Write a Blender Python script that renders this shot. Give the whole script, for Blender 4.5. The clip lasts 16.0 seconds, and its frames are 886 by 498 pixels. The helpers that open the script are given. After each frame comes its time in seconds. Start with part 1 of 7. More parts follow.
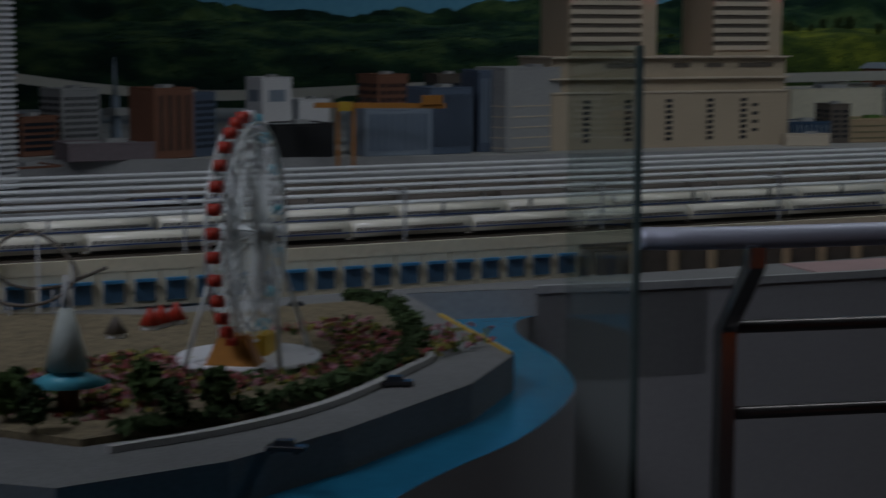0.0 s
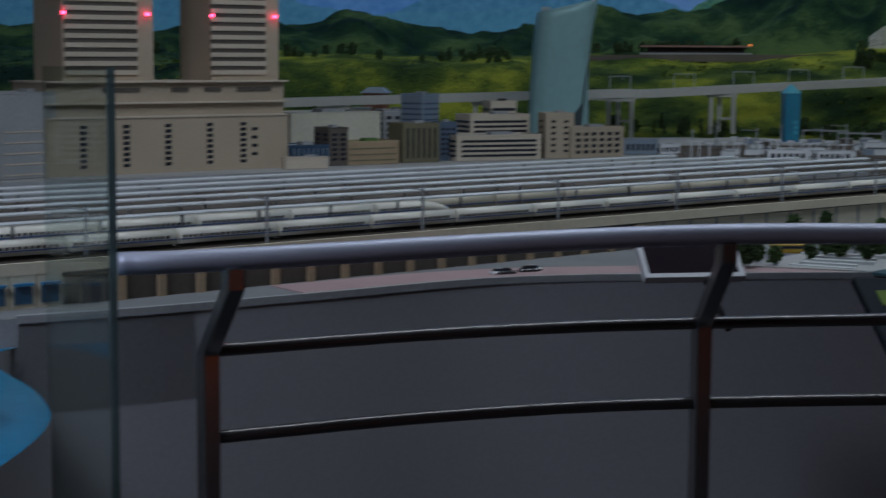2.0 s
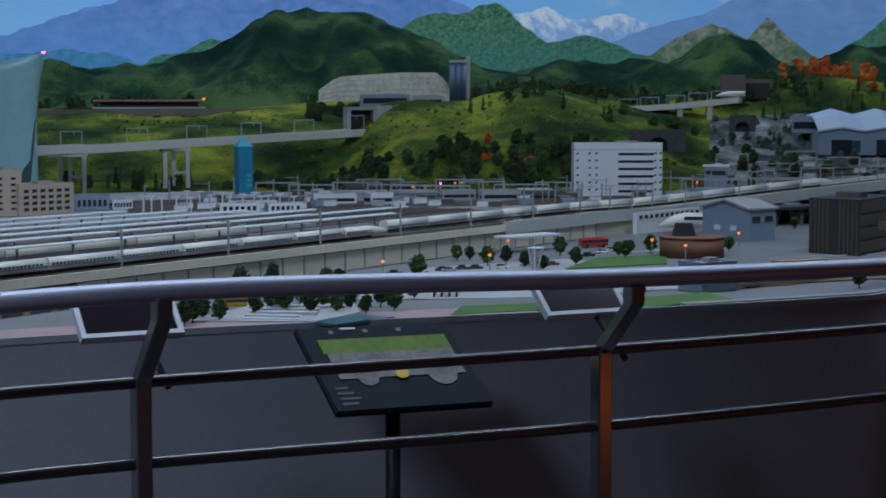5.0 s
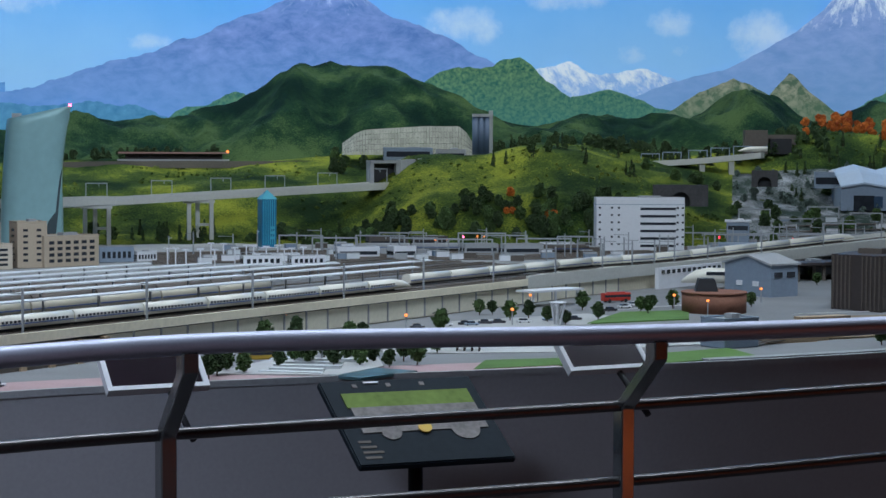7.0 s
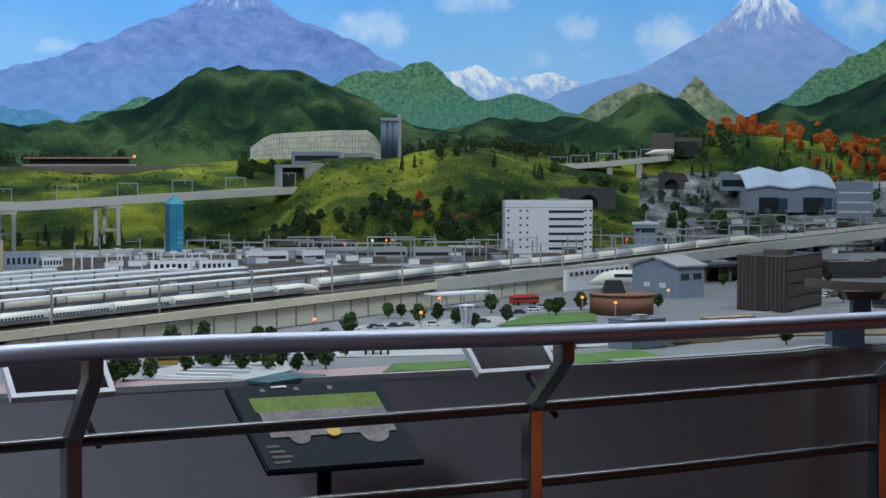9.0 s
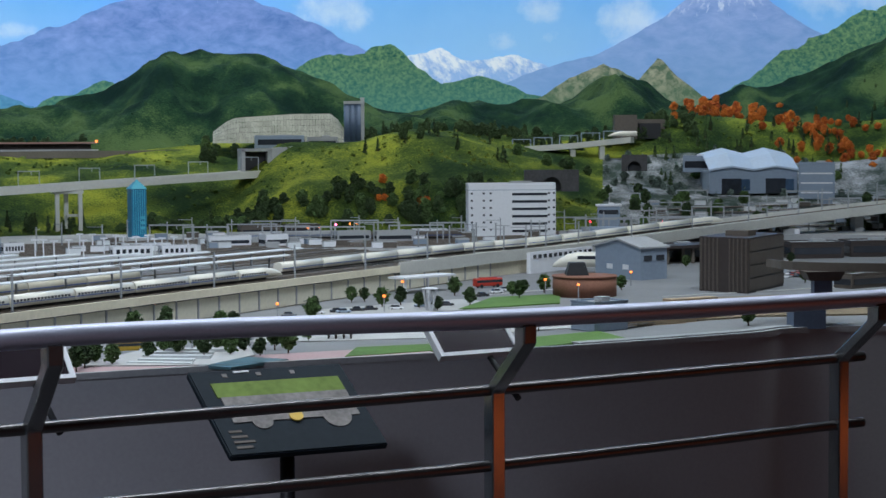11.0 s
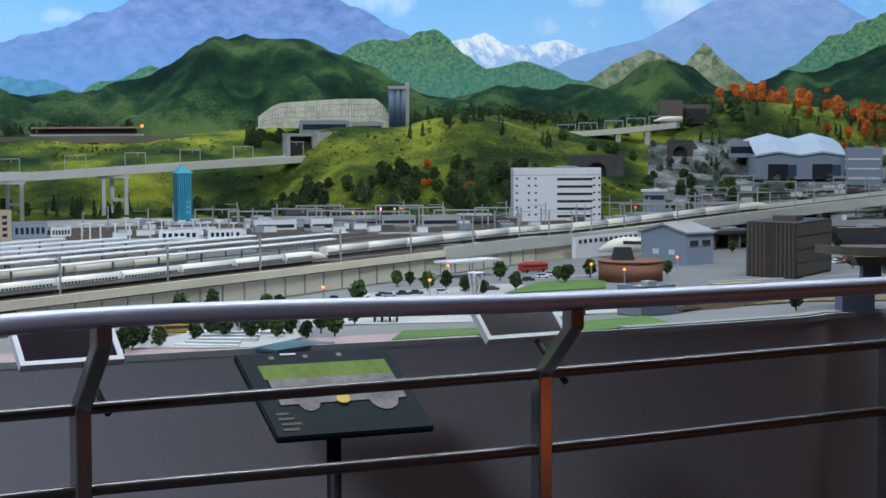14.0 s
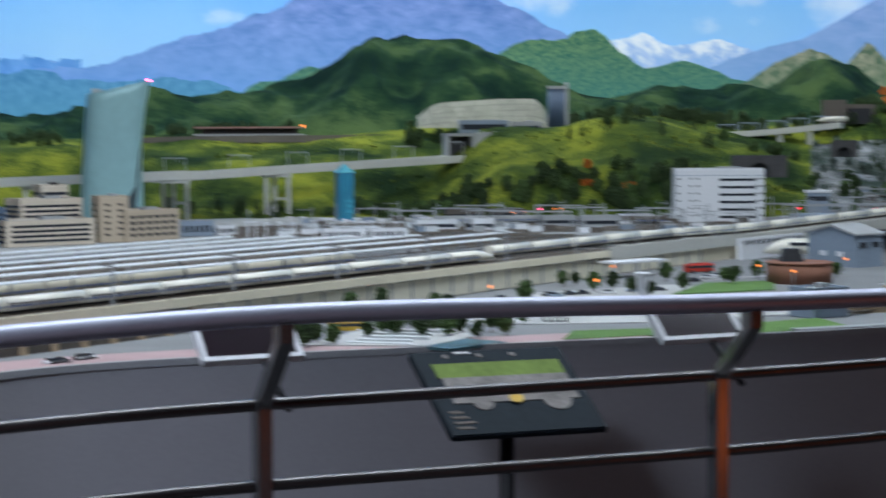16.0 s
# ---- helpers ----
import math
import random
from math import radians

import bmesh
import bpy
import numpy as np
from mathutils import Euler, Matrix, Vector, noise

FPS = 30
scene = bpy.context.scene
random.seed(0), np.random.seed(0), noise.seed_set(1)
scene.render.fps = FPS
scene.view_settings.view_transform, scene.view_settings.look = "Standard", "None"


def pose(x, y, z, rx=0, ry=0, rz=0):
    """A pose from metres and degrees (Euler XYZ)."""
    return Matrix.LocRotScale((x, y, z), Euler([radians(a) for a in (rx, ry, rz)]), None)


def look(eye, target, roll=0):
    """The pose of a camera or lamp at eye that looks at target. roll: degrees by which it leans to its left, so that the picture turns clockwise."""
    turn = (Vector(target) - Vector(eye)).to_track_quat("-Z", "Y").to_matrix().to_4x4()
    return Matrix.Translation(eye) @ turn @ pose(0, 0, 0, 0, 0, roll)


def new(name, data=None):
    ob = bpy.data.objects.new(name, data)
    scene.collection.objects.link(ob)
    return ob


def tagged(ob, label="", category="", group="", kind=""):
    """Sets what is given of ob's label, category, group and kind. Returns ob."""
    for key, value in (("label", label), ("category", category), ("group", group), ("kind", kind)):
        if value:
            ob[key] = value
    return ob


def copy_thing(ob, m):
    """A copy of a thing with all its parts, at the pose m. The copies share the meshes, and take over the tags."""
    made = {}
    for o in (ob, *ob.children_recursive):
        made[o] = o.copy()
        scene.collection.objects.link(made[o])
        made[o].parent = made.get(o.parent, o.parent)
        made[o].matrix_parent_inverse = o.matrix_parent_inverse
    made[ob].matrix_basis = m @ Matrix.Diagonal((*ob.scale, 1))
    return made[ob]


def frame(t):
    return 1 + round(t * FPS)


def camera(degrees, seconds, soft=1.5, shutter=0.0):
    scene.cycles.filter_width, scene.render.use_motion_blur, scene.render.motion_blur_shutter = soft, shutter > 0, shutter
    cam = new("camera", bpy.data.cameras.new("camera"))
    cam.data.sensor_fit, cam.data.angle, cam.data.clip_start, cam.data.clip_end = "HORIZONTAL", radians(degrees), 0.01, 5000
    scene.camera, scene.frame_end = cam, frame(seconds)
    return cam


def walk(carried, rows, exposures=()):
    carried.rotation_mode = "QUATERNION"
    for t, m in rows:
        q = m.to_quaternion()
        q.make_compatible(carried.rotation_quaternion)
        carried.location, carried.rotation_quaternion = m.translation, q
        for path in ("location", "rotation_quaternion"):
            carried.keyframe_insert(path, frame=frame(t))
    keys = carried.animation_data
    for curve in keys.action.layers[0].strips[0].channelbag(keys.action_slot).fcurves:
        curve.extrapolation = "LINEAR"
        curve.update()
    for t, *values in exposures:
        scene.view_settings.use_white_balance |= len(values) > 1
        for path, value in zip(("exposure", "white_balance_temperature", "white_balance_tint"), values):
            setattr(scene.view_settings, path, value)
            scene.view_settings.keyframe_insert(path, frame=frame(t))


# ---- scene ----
# ---------------------------------------------------------------- camera
PATH = (
    (0.0, -0.102, -0.101, 1.515, -7.16, -34.42, 0.15),
    (0.5, -0.091, -0.088, 1.507, -6.59, -29.70, 0.18),
    (1.0, -0.072, -0.072, 1.506, -6.59, -25.60, -0.02),
    (1.5, -0.056, -0.052, 1.504, -6.48, -22.15, 0.28),
    (2.0, -0.040, -0.032, 1.506, -6.25, -19.13, 0.34),
    (2.5, -0.028, -0.017, 1.505, -5.60, -16.14, 0.41),
    (3.0, -0.010, -0.011, 1.508, -5.25, -13.26, 0.40),
    (3.5, -0.002, 0.002, 1.508, -4.78, -10.00, 0.30),
    (4.0, 0.002, 0.021, 1.505, -4.88, -7.73, 0.10),
    (4.5, 0.021, 0.029, 1.507, -4.55, -4.87, -0.30),
    (4.7, 0.024, 0.030, 1.508, -4.75, -3.47, -0.25),
    (5.2, 0.022, 0.022, 1.511, -4.20, -1.95, 0.00),
    (6.0, 0.020, 0.008, 1.516, -3.30, -2.50, 0.15),
    (7.0, 0.018, -0.001, 1.518, -2.83, -2.87, 0.23),
    (7.5, 0.018, -0.008, 1.521, -2.61, -2.57, 0.31),
    (8.0, 0.019, -0.004, 1.519, -2.40, -2.18, 0.25),
    (8.5, 0.028, -0.004, 1.517, -2.48, -0.88, 0.17),
    (9.0, 0.025, 0.002, 1.515, -2.69, 0.01, -0.00),
    (9.2, 0.025, 0.002, 1.515, -2.60, -0.08, -0.00),
    (11.3, 0.035, 0.005, 1.516, -3.28, 1.47, -0.36),
    (11.5, 0.035, 0.005, 1.516, -3.12, 1.63, -0.36),
    (12.0, 0.033, -0.001, 1.515, -2.96, 1.56, -0.42),
    (12.5, 0.034, 0.001, 1.509, -2.98, 1.50, -1.09),
    (13.0, 0.036, 0.005, 1.508, -3.21, 1.65, -0.54),
    (13.5, 0.023, 0.011, 1.508, -3.43, 0.29, -0.56),
    (14.0, 0.024, 0.014, 1.507, -3.67, -0.26, -0.27),
    (14.5, 0.023, 0.015, 1.505, -4.01, -0.36, -0.15),
    (15.0, 0.023, 0.014, 1.505, -4.18, -0.25, -0.17),
    (15.5, -0.001, 0.014, 1.507, -4.28, -1.10, 0.25),
    (16.0, -0.040, 0.012, 1.505, -3.64, -5.05, -0.22),
)

cam = camera(27.86, 16.0, soft=1.5, shutter=0.6)
walk(cam, [(t, pose(x, y, z, 90 + tilt, 0, -turn) @ pose(0, 0, 0, 0, 0, roll)) for t, x, y, z, tilt, turn, roll in PATH],
     exposures=((0.0, -2.25, 7000, 10), (0.5, -2.0, 6700, 10), (1.0, -1.88, 6500, 10), (1.5, -1.62, 6450, 10), (2.0, -1.45, 6350, 10), (2.5, -1.27, 6200, 10), (3.0, -1.1, 6050, 10), (3.5, -0.98, 5850, 10),
                (4.5, -0.92, 5650, 10), (7.0, -0.24, 6150, 10), (8.0, -0.12, 6250, 10), (9.0, -0.13, 6400, 10), (12.0, 0.06, 6500, 10), (14.5, 0.18, 6500, 10), (16.0, 0.08, 6400, 10)))

# ---------------------------------------------------------------- light
world = bpy.data.worlds.new("hall_air")
scene.world = world
world.use_nodes = True
world.node_tree.nodes["Background"].inputs[0].default_value = (0.55, 0.65, 0.9, 1)
world.node_tree.nodes["Background"].inputs[1].default_value = 0.03


def area_lamp(name, eye, target, sx, sy, watts, colour):
    data = bpy.data.lights.new(name, "AREA")
    data.shape, data.size, data.size_y, data.energy, data.color = "RECTANGLE", sx, sy, watts, colour
    ob = new(name, data)
    ob.matrix_world = look(eye, target)
    return ob


# rows of show lights hung over the layout, wall washers for the painted backdrop, dim aisle lights
COOL = (0.80, 0.90, 1.0)
area_lamp("show_light", (-3.2, 3.4, 4.7), (-3.8, 5.6, 0.9), 2.6, 1.2, 29, COOL)
area_lamp("show_light", (-0.7, 5.2, 4.7), (-1.3, 7.0, 0.9), 2.8, 1.2, 142, COOL)
area_lamp("show_light", (2.3, 6.3, 4.7), (1.5, 8.4, 0.9), 2.8, 1.2, 108, COOL)
area_lamp("show_light", (-2.0, 12.1, 4.75), (-2.1, 12.5, 1.2), 3.5, 0.8, 29, (0.92, 0.96, 0.92))
area_lamp("show_light", (0.5, 11.8, 4.75), (0.3, 12.1, 1.4), 2.2, 0.8, 46, (0.92, 0.96, 0.92))
area_lamp("mural_washer", (-6.2, 10.0, 4.75), (-7.8, 13.4, 2.3), 4.5, 0.6, 150, COOL)
area_lamp("mural_washer", (-2.3, 12.3, 4.8), (-3.0, 15.6, 2.6), 4.5, 0.6, 122, COOL)
area_lamp("mural_washer", (3.4, 12.1, 4.8), (4.3, 15.2, 2.6), 4.5, 0.6, 126, COOL)
area_lamp("aisle_light", (-3.0, -0.3, 4.4), (-2.8, 3.4, 0.4), 2.0, 0.8, 44, (0.74, 0.82, 1.0)).data.spread = radians(66)
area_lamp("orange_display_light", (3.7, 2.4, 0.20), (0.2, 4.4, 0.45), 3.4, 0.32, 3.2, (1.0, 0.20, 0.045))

# ---------------------------------------------------------------- materials


def mat(name, colour, rough=0.6, metal=0.0, vary=0.15, grain=60.0, stain=3.0, bump=0.15, tone=None, coat=0.0, spec=0.4):
    """A painted or natural surface with a fine grain and broad stains, both at real size."""
    m = bpy.data.materials.new(name)
    m.use_nodes = True
    nt = m.node_tree
    b = nt.nodes["Principled BSDF"]
    b.inputs["Roughness"].default_value, b.inputs["Metallic"].default_value = rough, metal
    b.inputs["Coat Weight"].default_value, b.inputs["Specular IOR Level"].default_value = coat, spec
    co = nt.nodes.new("ShaderNodeTexCoord")
    fine, broad = nt.nodes.new("ShaderNodeTexNoise"), nt.nodes.new("ShaderNodeTexNoise")
    fine.inputs["Scale"].default_value, broad.inputs["Scale"].default_value = grain, stain
    fine.inputs["Detail"].default_value, broad.inputs["Detail"].default_value = 4, 5
    nt.links.new(co.outputs["Object"], fine.inputs["Vector"]), nt.links.new(co.outputs["Object"], broad.inputs["Vector"])
    add = nt.nodes.new("ShaderNodeMath")
    add.operation = "MULTIPLY_ADD"
    add.inputs[1].default_value = 0.5
    half = nt.nodes.new("ShaderNodeMath")
    half.operation = "MULTIPLY"
    half.inputs[1].default_value = 0.5
    nt.links.new(broad.outputs["Fac"], half.inputs[0])
    nt.links.new(fine.outputs["Fac"], add.inputs[0]), nt.links.new(half.outputs[0], add.inputs[2])
    info = nt.nodes.new("ShaderNodeObjectInfo")
    rnd = nt.nodes.new("ShaderNodeMath")
    rnd.operation, rnd.inputs[1].default_value = "MULTIPLY_ADD", 0.16
    nt.links.new(info.outputs["Random"], rnd.inputs[0]), nt.links.new(add.outputs[0], rnd.inputs[2])
    ramp = nt.nodes.new("ShaderNodeValToRGB")
    lo = [max(0, c * (1 - vary)) for c in colour]
    hi = [min(1, c * (1 + vary)) for c in (tone or colour)]
    ramp.color_ramp.elements[0].position, ramp.color_ramp.elements[1].position = 0.38, 0.74
    ramp.color_ramp.elements[0].color, ramp.color_ramp.elements[1].color = (*lo, 1), (*hi, 1)
    nt.links.new(rnd.outputs[0], ramp.inputs[0]), nt.links.new(ramp.outputs[0], b.inputs["Base Color"])
    if bump:
        bp = nt.nodes.new("ShaderNodeBump")
        bp.inputs["Strength"].default_value, bp.inputs["Distance"].default_value = bump, 0.004
        nt.links.new(add.outputs[0], bp.inputs["Height"]), nt.links.new(bp.outputs[0], b.inputs["Normal"])
    return m


def glow(name, colour, strength):
    m = bpy.data.materials.new(name)
    m.use_nodes = True
    b = m.node_tree.nodes["Principled BSDF"]
    b.inputs["Base Color"].default_value = (*colour, 1)
    b.inputs["Emission Color"].default_value, b.inputs["Emission Strength"].default_value = (*colour, 1), strength
    return m


def clear_glass(name, tint, rough=0.02):
    m = bpy.data.materials.new(name)
    m.use_nodes = True
    nt = m.node_tree
    nt.nodes.remove(nt.nodes["Principled BSDF"])
    t, g, mix = (nt.nodes.new(k) for k in ("ShaderNodeBsdfTransparent", "ShaderNodeBsdfGlossy", "ShaderNodeMixShader"))
    t.inputs[0].default_value, g.inputs["Roughness"].default_value, mix.inputs[0].default_value = (*tint, 1), rough, 0.16
    nt.links.new(t.outputs[0], mix.inputs[1]), nt.links.new(g.outputs[0], mix.inputs[2])
    nt.links.new(mix.outputs[0], nt.nodes["Material Output"].inputs[0])
    return m


STEEL = mat("brushed_steel", (0.63, 0.65, 0.78), 0.50, 0.6, 0.06, 180, 2, 0.04)
DARK_STEEL = mat("dark_bronze_steel", (0.16, 0.15, 0.15), 0.3, 0.85, 0.15, 160, 3, 0.05)
POST = mat("post_grey_metal", (0.28, 0.29, 0.30), 0.2, 0.85, 0.12, 140, 4, 0.06)
SKIRT = mat("grey_fascia_paint", (0.36, 0.36, 0.38), 0.75, 0, 0.07, 90, 1.2, 0.06)
CARPET = mat("dark_carpet", (0.035, 0.033, 0.036), 0.95, 0, 0.3, 400, 2, 0.5)
DARKWALL = mat("dark_hall_wall", (0.03, 0.03, 0.035), 0.9, 0, 0.2, 60, 1)
ASPHALT = mat("model_asphalt", (0.21, 0.215, 0.22), 0.9, 0, 0.2, 160, 4, 0.2)
PAVE = mat("pale_paving", (0.44, 0.44, 0.43), 0.85, 0, 0.14, 150, 5, 0.2)
PINK = mat("pink_paving", (0.42, 0.29, 0.29), 0.85, 0, 0.16, 130, 6, 0.2)
# brown ballast, darkened for the shade under the platform roofs
BALLAST = mat("ballast", (0.135, 0.12, 0.105), 0.95, 0, 0.3, 220, 3, 0.4)
YARD = mat("yard_gravel", (0.38, 0.385, 0.38), 0.95, 0, 0.4, 160, 2.5, 0.35)
LAWN = mat("lawn_flock", (0.10, 0.19, 0.05), 0.95, 0, 0.3, 240, 7, 0.4)
CONCRETE = mat("pale_concrete", (0.55, 0.55, 0.51), 0.8, 0, 0.1, 80, 4, 0.1)
CREAM = mat("cream_wall", (0.70, 0.64, 0.49), 0.8, 0, 0.12, 70, 5, 0.1)
GREYC = mat("grey_concrete", (0.36, 0.37, 0.38), 0.8, 0, 0.14, 80, 4, 0.12)
ROOFGREY = mat("platform_roof_sheet", (0.68, 0.71, 0.73), 0.6, 0.1, 0.12, 40, 3, 0.08)
TRAINW = mat("train_white", (0.80, 0.77, 0.67), 0.3, 0, 0.04, 30, 3, 0.0, coat=0.3)
TRAINB = mat("train_blue_band", (0.04, 0.10, 0.30), 0.3, 0, 0.1, 30, 3, 0.0)
GLASSD = mat("dark_window", (0.03, 0.035, 0.045), 0.15, 0, 0.3, 30, 6, 0.0, spec=0.7)
GLASSB = mat("blue_glass", (0.05, 0.09, 0.15), 0.15, 0, 0.25, 30, 6, 0.0, spec=0.7)
RAILM = mat("track_rail", (0.30, 0.25, 0.21), 0.4, 0.7, 0.2, 60, 6, 0.0)
POLE = mat("grey_pole", (0.36, 0.38, 0.40), 0.55, 0.2, 0.1, 60, 6, 0.0)
BEIGE = mat("beige_tile_wall", (0.47, 0.385, 0.29), 0.7, 0, 0.1, 120, 4, 0.06)
BEIGE2 = mat("beige_band", (0.60, 0.52, 0.42), 0.7, 0, 0.08, 120, 4, 0.06)
TEAL = mat("teal_tower_skin", (0.32, 0.53, 0.55), 0.35, 0.1, 0.07, 25, 3, 0.02)
BLUEBOX = mat("blue_tower", (0.03, 0.20, 0.34), 0.3, 0.0, 0.15, 30, 8, 0.02)
CYAN = mat("cyan_cap", (0.10, 0.48, 0.62), 0.4, 0.0, 0.1, 30, 8, 0.02)
WHITE = mat("white_model_wall", (0.74, 0.75, 0.78), 0.6, 0, 0.06, 60, 4, 0.04)
BLUEGREY = mat("blue_grey_sheet", (0.26, 0.32, 0.40), 0.5, 0.1, 0.1, 60, 5, 0.05)
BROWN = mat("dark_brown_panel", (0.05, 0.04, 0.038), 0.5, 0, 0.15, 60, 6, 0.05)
BROWN2 = mat("grey_brown_panel", (0.11, 0.092, 0.078), 0.6, 0, 0.15, 60, 6, 0.05)
BRICKR = mat("brick_red", (0.22, 0.10, 0.065), 0.8, 0, 0.2, 120, 6, 0.15)
TAN = mat("tan_wall", (0.42, 0.31, 0.20), 0.75, 0, 0.15, 80, 6, 0.1)
OLIVE = mat("olive_wall", (0.20, 0.18, 0.11), 0.7, 0, 0.15, 80, 6, 0.1)
NAVY = mat("navy_wall", (0.10, 0.14, 0.21), 0.5, 0, 0.15, 80, 6, 0.05)
RED = mat("red_paint", (0.42, 0.035, 0.02), 0.45, 0, 0.15, 80, 8, 0.0)
ORANGE = mat("orange_steel", (0.45, 0.19, 0.04), 0.5, 0, 0.2, 60, 8, 0.0)
YELLOW = mat("yellow_paint", (0.62, 0.40, 0.05), 0.5, 0, 0.12, 60, 8, 0.0)
BLACK = mat("black_panel", (0.018, 0.019, 0.022), 0.5, 0, 0.2, 60, 8, 0.0)
WATER = mat("painted_water", (0.012, 0.20, 0.36), 0.2, 0, 0.1, 30, 5, 0.15, spec=0.5)
BARK = mat("bark", (0.10, 0.07, 0.045), 0.9, 0, 0.3, 300, 20, 0.3)
LEAF = mat("leaf_green", (0.055, 0.095, 0.03), 0.9, 0, 0.5, 300, 25, 0.0, tone=(0.075, 0.13, 0.04))
LEAFD = mat("leaf_dark", (0.028, 0.055, 0.022), 0.9, 0, 0.5, 300, 25, 0.0, tone=(0.05, 0.085, 0.03))
AUTUMN = mat("leaf_autumn", (0.40, 0.04, 0.015), 0.9, 0, 0.4, 300, 25, 0.0, tone=(0.60, 0.20, 0.03))
YARDRED = glow("yard_signal_red", (1.0, 0.03, 0.06), 5)
SIGNAL = glow("signal_red", (1.0, 0.05, 0.14), 22)
STREETL = glow("street_lamp_glow", (1.0, 0.26, 0.05), 2.2)
PANE = clear_glass("partition_glass", (0.90, 0.95, 0.94))

# ---------------------------------------------------------------- building blocks


def part(name, bm, material, parent, label=""):
    """Links a bmesh as one mesh object under a thing, a part or (parent None) at top level."""
    me = bpy.data.meshes.new(name)
    bm.to_mesh(me)
    bm.free()
    me.materials.append(material)
    ob = new(name, me)
    ob.parent = parent
    return tagged(ob, label) if label else ob


def sheet(name, verts, faces, material, parent=None, smooth=False):
    me = bpy.data.meshes.new(name)
    me.from_pydata(verts, [], faces)
    me.materials.append(material)
    if smooth:
        me.polygons.foreach_set("use_smooth", [True] * len(me.polygons))
    me.update()
    ob = new(name, me)
    ob.parent = parent
    return ob


def share(name, me, parent, m):
    """One more piece on shared mesh data."""
    ob = new(name, me)
    ob.parent = parent
    ob.matrix_basis = m
    return ob


def thing(name, label, category, m, group="", kind=""):
    if len(label.split()) < 4:
        label += " in the model town"
    ob = new(name)
    ob.empty_display_size = 0.05
    ob.matrix_basis = m
    return tagged(ob, label, category, group, kind)


def box(bm, x, y, z, sx, sy, sz, rz=0.0, taper=1.0):
    """A box on its base centre; taper scales its top."""
    c, s = math.cos(rz), math.sin(rz)
    vs = []
    for h, k in ((0, 1.0), (sz, taper)):
        for a, b in ((-1, -1), (1, -1), (1, 1), (-1, 1)):
            px, py = a * sx / 2 * k, b * sy / 2 * k
            vs.append(bm.verts.new((x + px * c - py * s, y + px * s + py * c, z + h)))
    for q in ((3, 2, 1, 0), (4, 5, 6, 7), (0, 1, 5, 4), (1, 2, 6, 5), (2, 3, 7, 6), (3, 0, 4, 7)):
        bm.faces.new([vs[i] for i in q])
    return bm


def boxed(*dims, **more):
    return box(bmesh.new(), *dims, **more)


def rod(bm, p, q, r, r2=None, n=8, caps=True):
    p, q = Vector(p), Vector(q)
    r2 = r if r2 is None else r2
    d = (q - p).normalized()
    u = d.orthogonal().normalized()
    v = d.cross(u)
    rings = []
    for c, k in ((p, r), (q, r2)):
        rings.append([bm.verts.new(c + (u * math.cos(i * 2 * math.pi / n) + v * math.sin(i * 2 * math.pi / n)) * k) for i in range(n)])
    for i in range(n):
        f = bm.faces.new((rings[0][i], rings[0][(i + 1) % n], rings[1][(i + 1) % n], rings[1][i]))
        f.smooth = n > 6
    if caps:
        bm.faces.new(rings[0][::-1]), bm.faces.new(rings[1])
    return bm


def tube(bm, pts, r, n=12, square=False):
    """A pipe along points."""
    pts = [Vector(p) for p in pts]
    rings = []
    for i, p in enumerate(pts):
        d = (pts[min(i + 1, len(pts) - 1)] - pts[max(i - 1, 0)]).normalized()
        side = d.cross(Vector((0, 0, 1))).normalized()
        up = side.cross(d)
        rings.append([bm.verts.new(p + (side * math.cos(k * 2 * math.pi / n) + up * math.sin(k * 2 * math.pi / n)) * r) for k in range(n)])
    for a, b in zip(rings, rings[1:]):
        for k in range(n):
            f = bm.faces.new((a[k], a[(k + 1) % n], b[(k + 1) % n], b[k]))
            f.smooth = True
    bm.faces.new(rings[0][::-1]), bm.faces.new(rings[-1])
    return bm


def spline(pts, steps=8):
    """A smooth line through points."""
    pts = [Vector(p) for p in pts]
    ext = [2 * pts[0] - pts[1], *pts, 2 * pts[-1] - pts[-2]]
    out = []
    for i in range(1, len(ext) - 2):
        a, b, c, d = ext[i - 1:i + 3]
        for k in range(steps):
            t = k / steps
            out.append(0.5 * (2 * b + (c - a) * t + (2 * a - 5 * b + 4 * c - d) * t * t + (3 * b - a - 3 * c + d) * t ** 3))
    return out + [pts[-1]]


def ribbon(name, line, left, right, z0, z1, material, parent=None):
    """A deck along a line of points: from -left to +right of it, z0 to z1 above the line's own height."""
    vs, fs = [], []
    for i, p in enumerate(line):
        d = (line[min(i + 1, len(line) - 1)] - line[max(i - 1, 0)])
        nrm = Vector((-d.y, d.x, 0)).normalized()
        for off, h in ((left, z0), (right, z0), (right, z1), (left, z1)):
            q = p + nrm * off
            vs.append((q.x, q.y, p.z + h))
    m = len(line)
    for i in range(m - 1):
        a, b = 4 * i, 4 * i + 4
        for k in range(4):
            fs.append((a + k, a + (k + 1) % 4, b + (k + 1) % 4, b + k))
    fs += [(0, 3, 2, 1), (4 * m - 4, 4 * m - 3, 4 * m - 2, 4 * m - 1)]
    return sheet(name, vs, [f[::-1] for f in fs], material, parent)


def polar(az, d, z):
    return Vector((d * math.sin(radians(az)), d * math.cos(radians(az)), z))


def profile(pts, az):
    """Height read off a line of (angle, value) points."""
    return float(np.interp(az, [p[0] for p in pts], [p[1] for p in pts]))

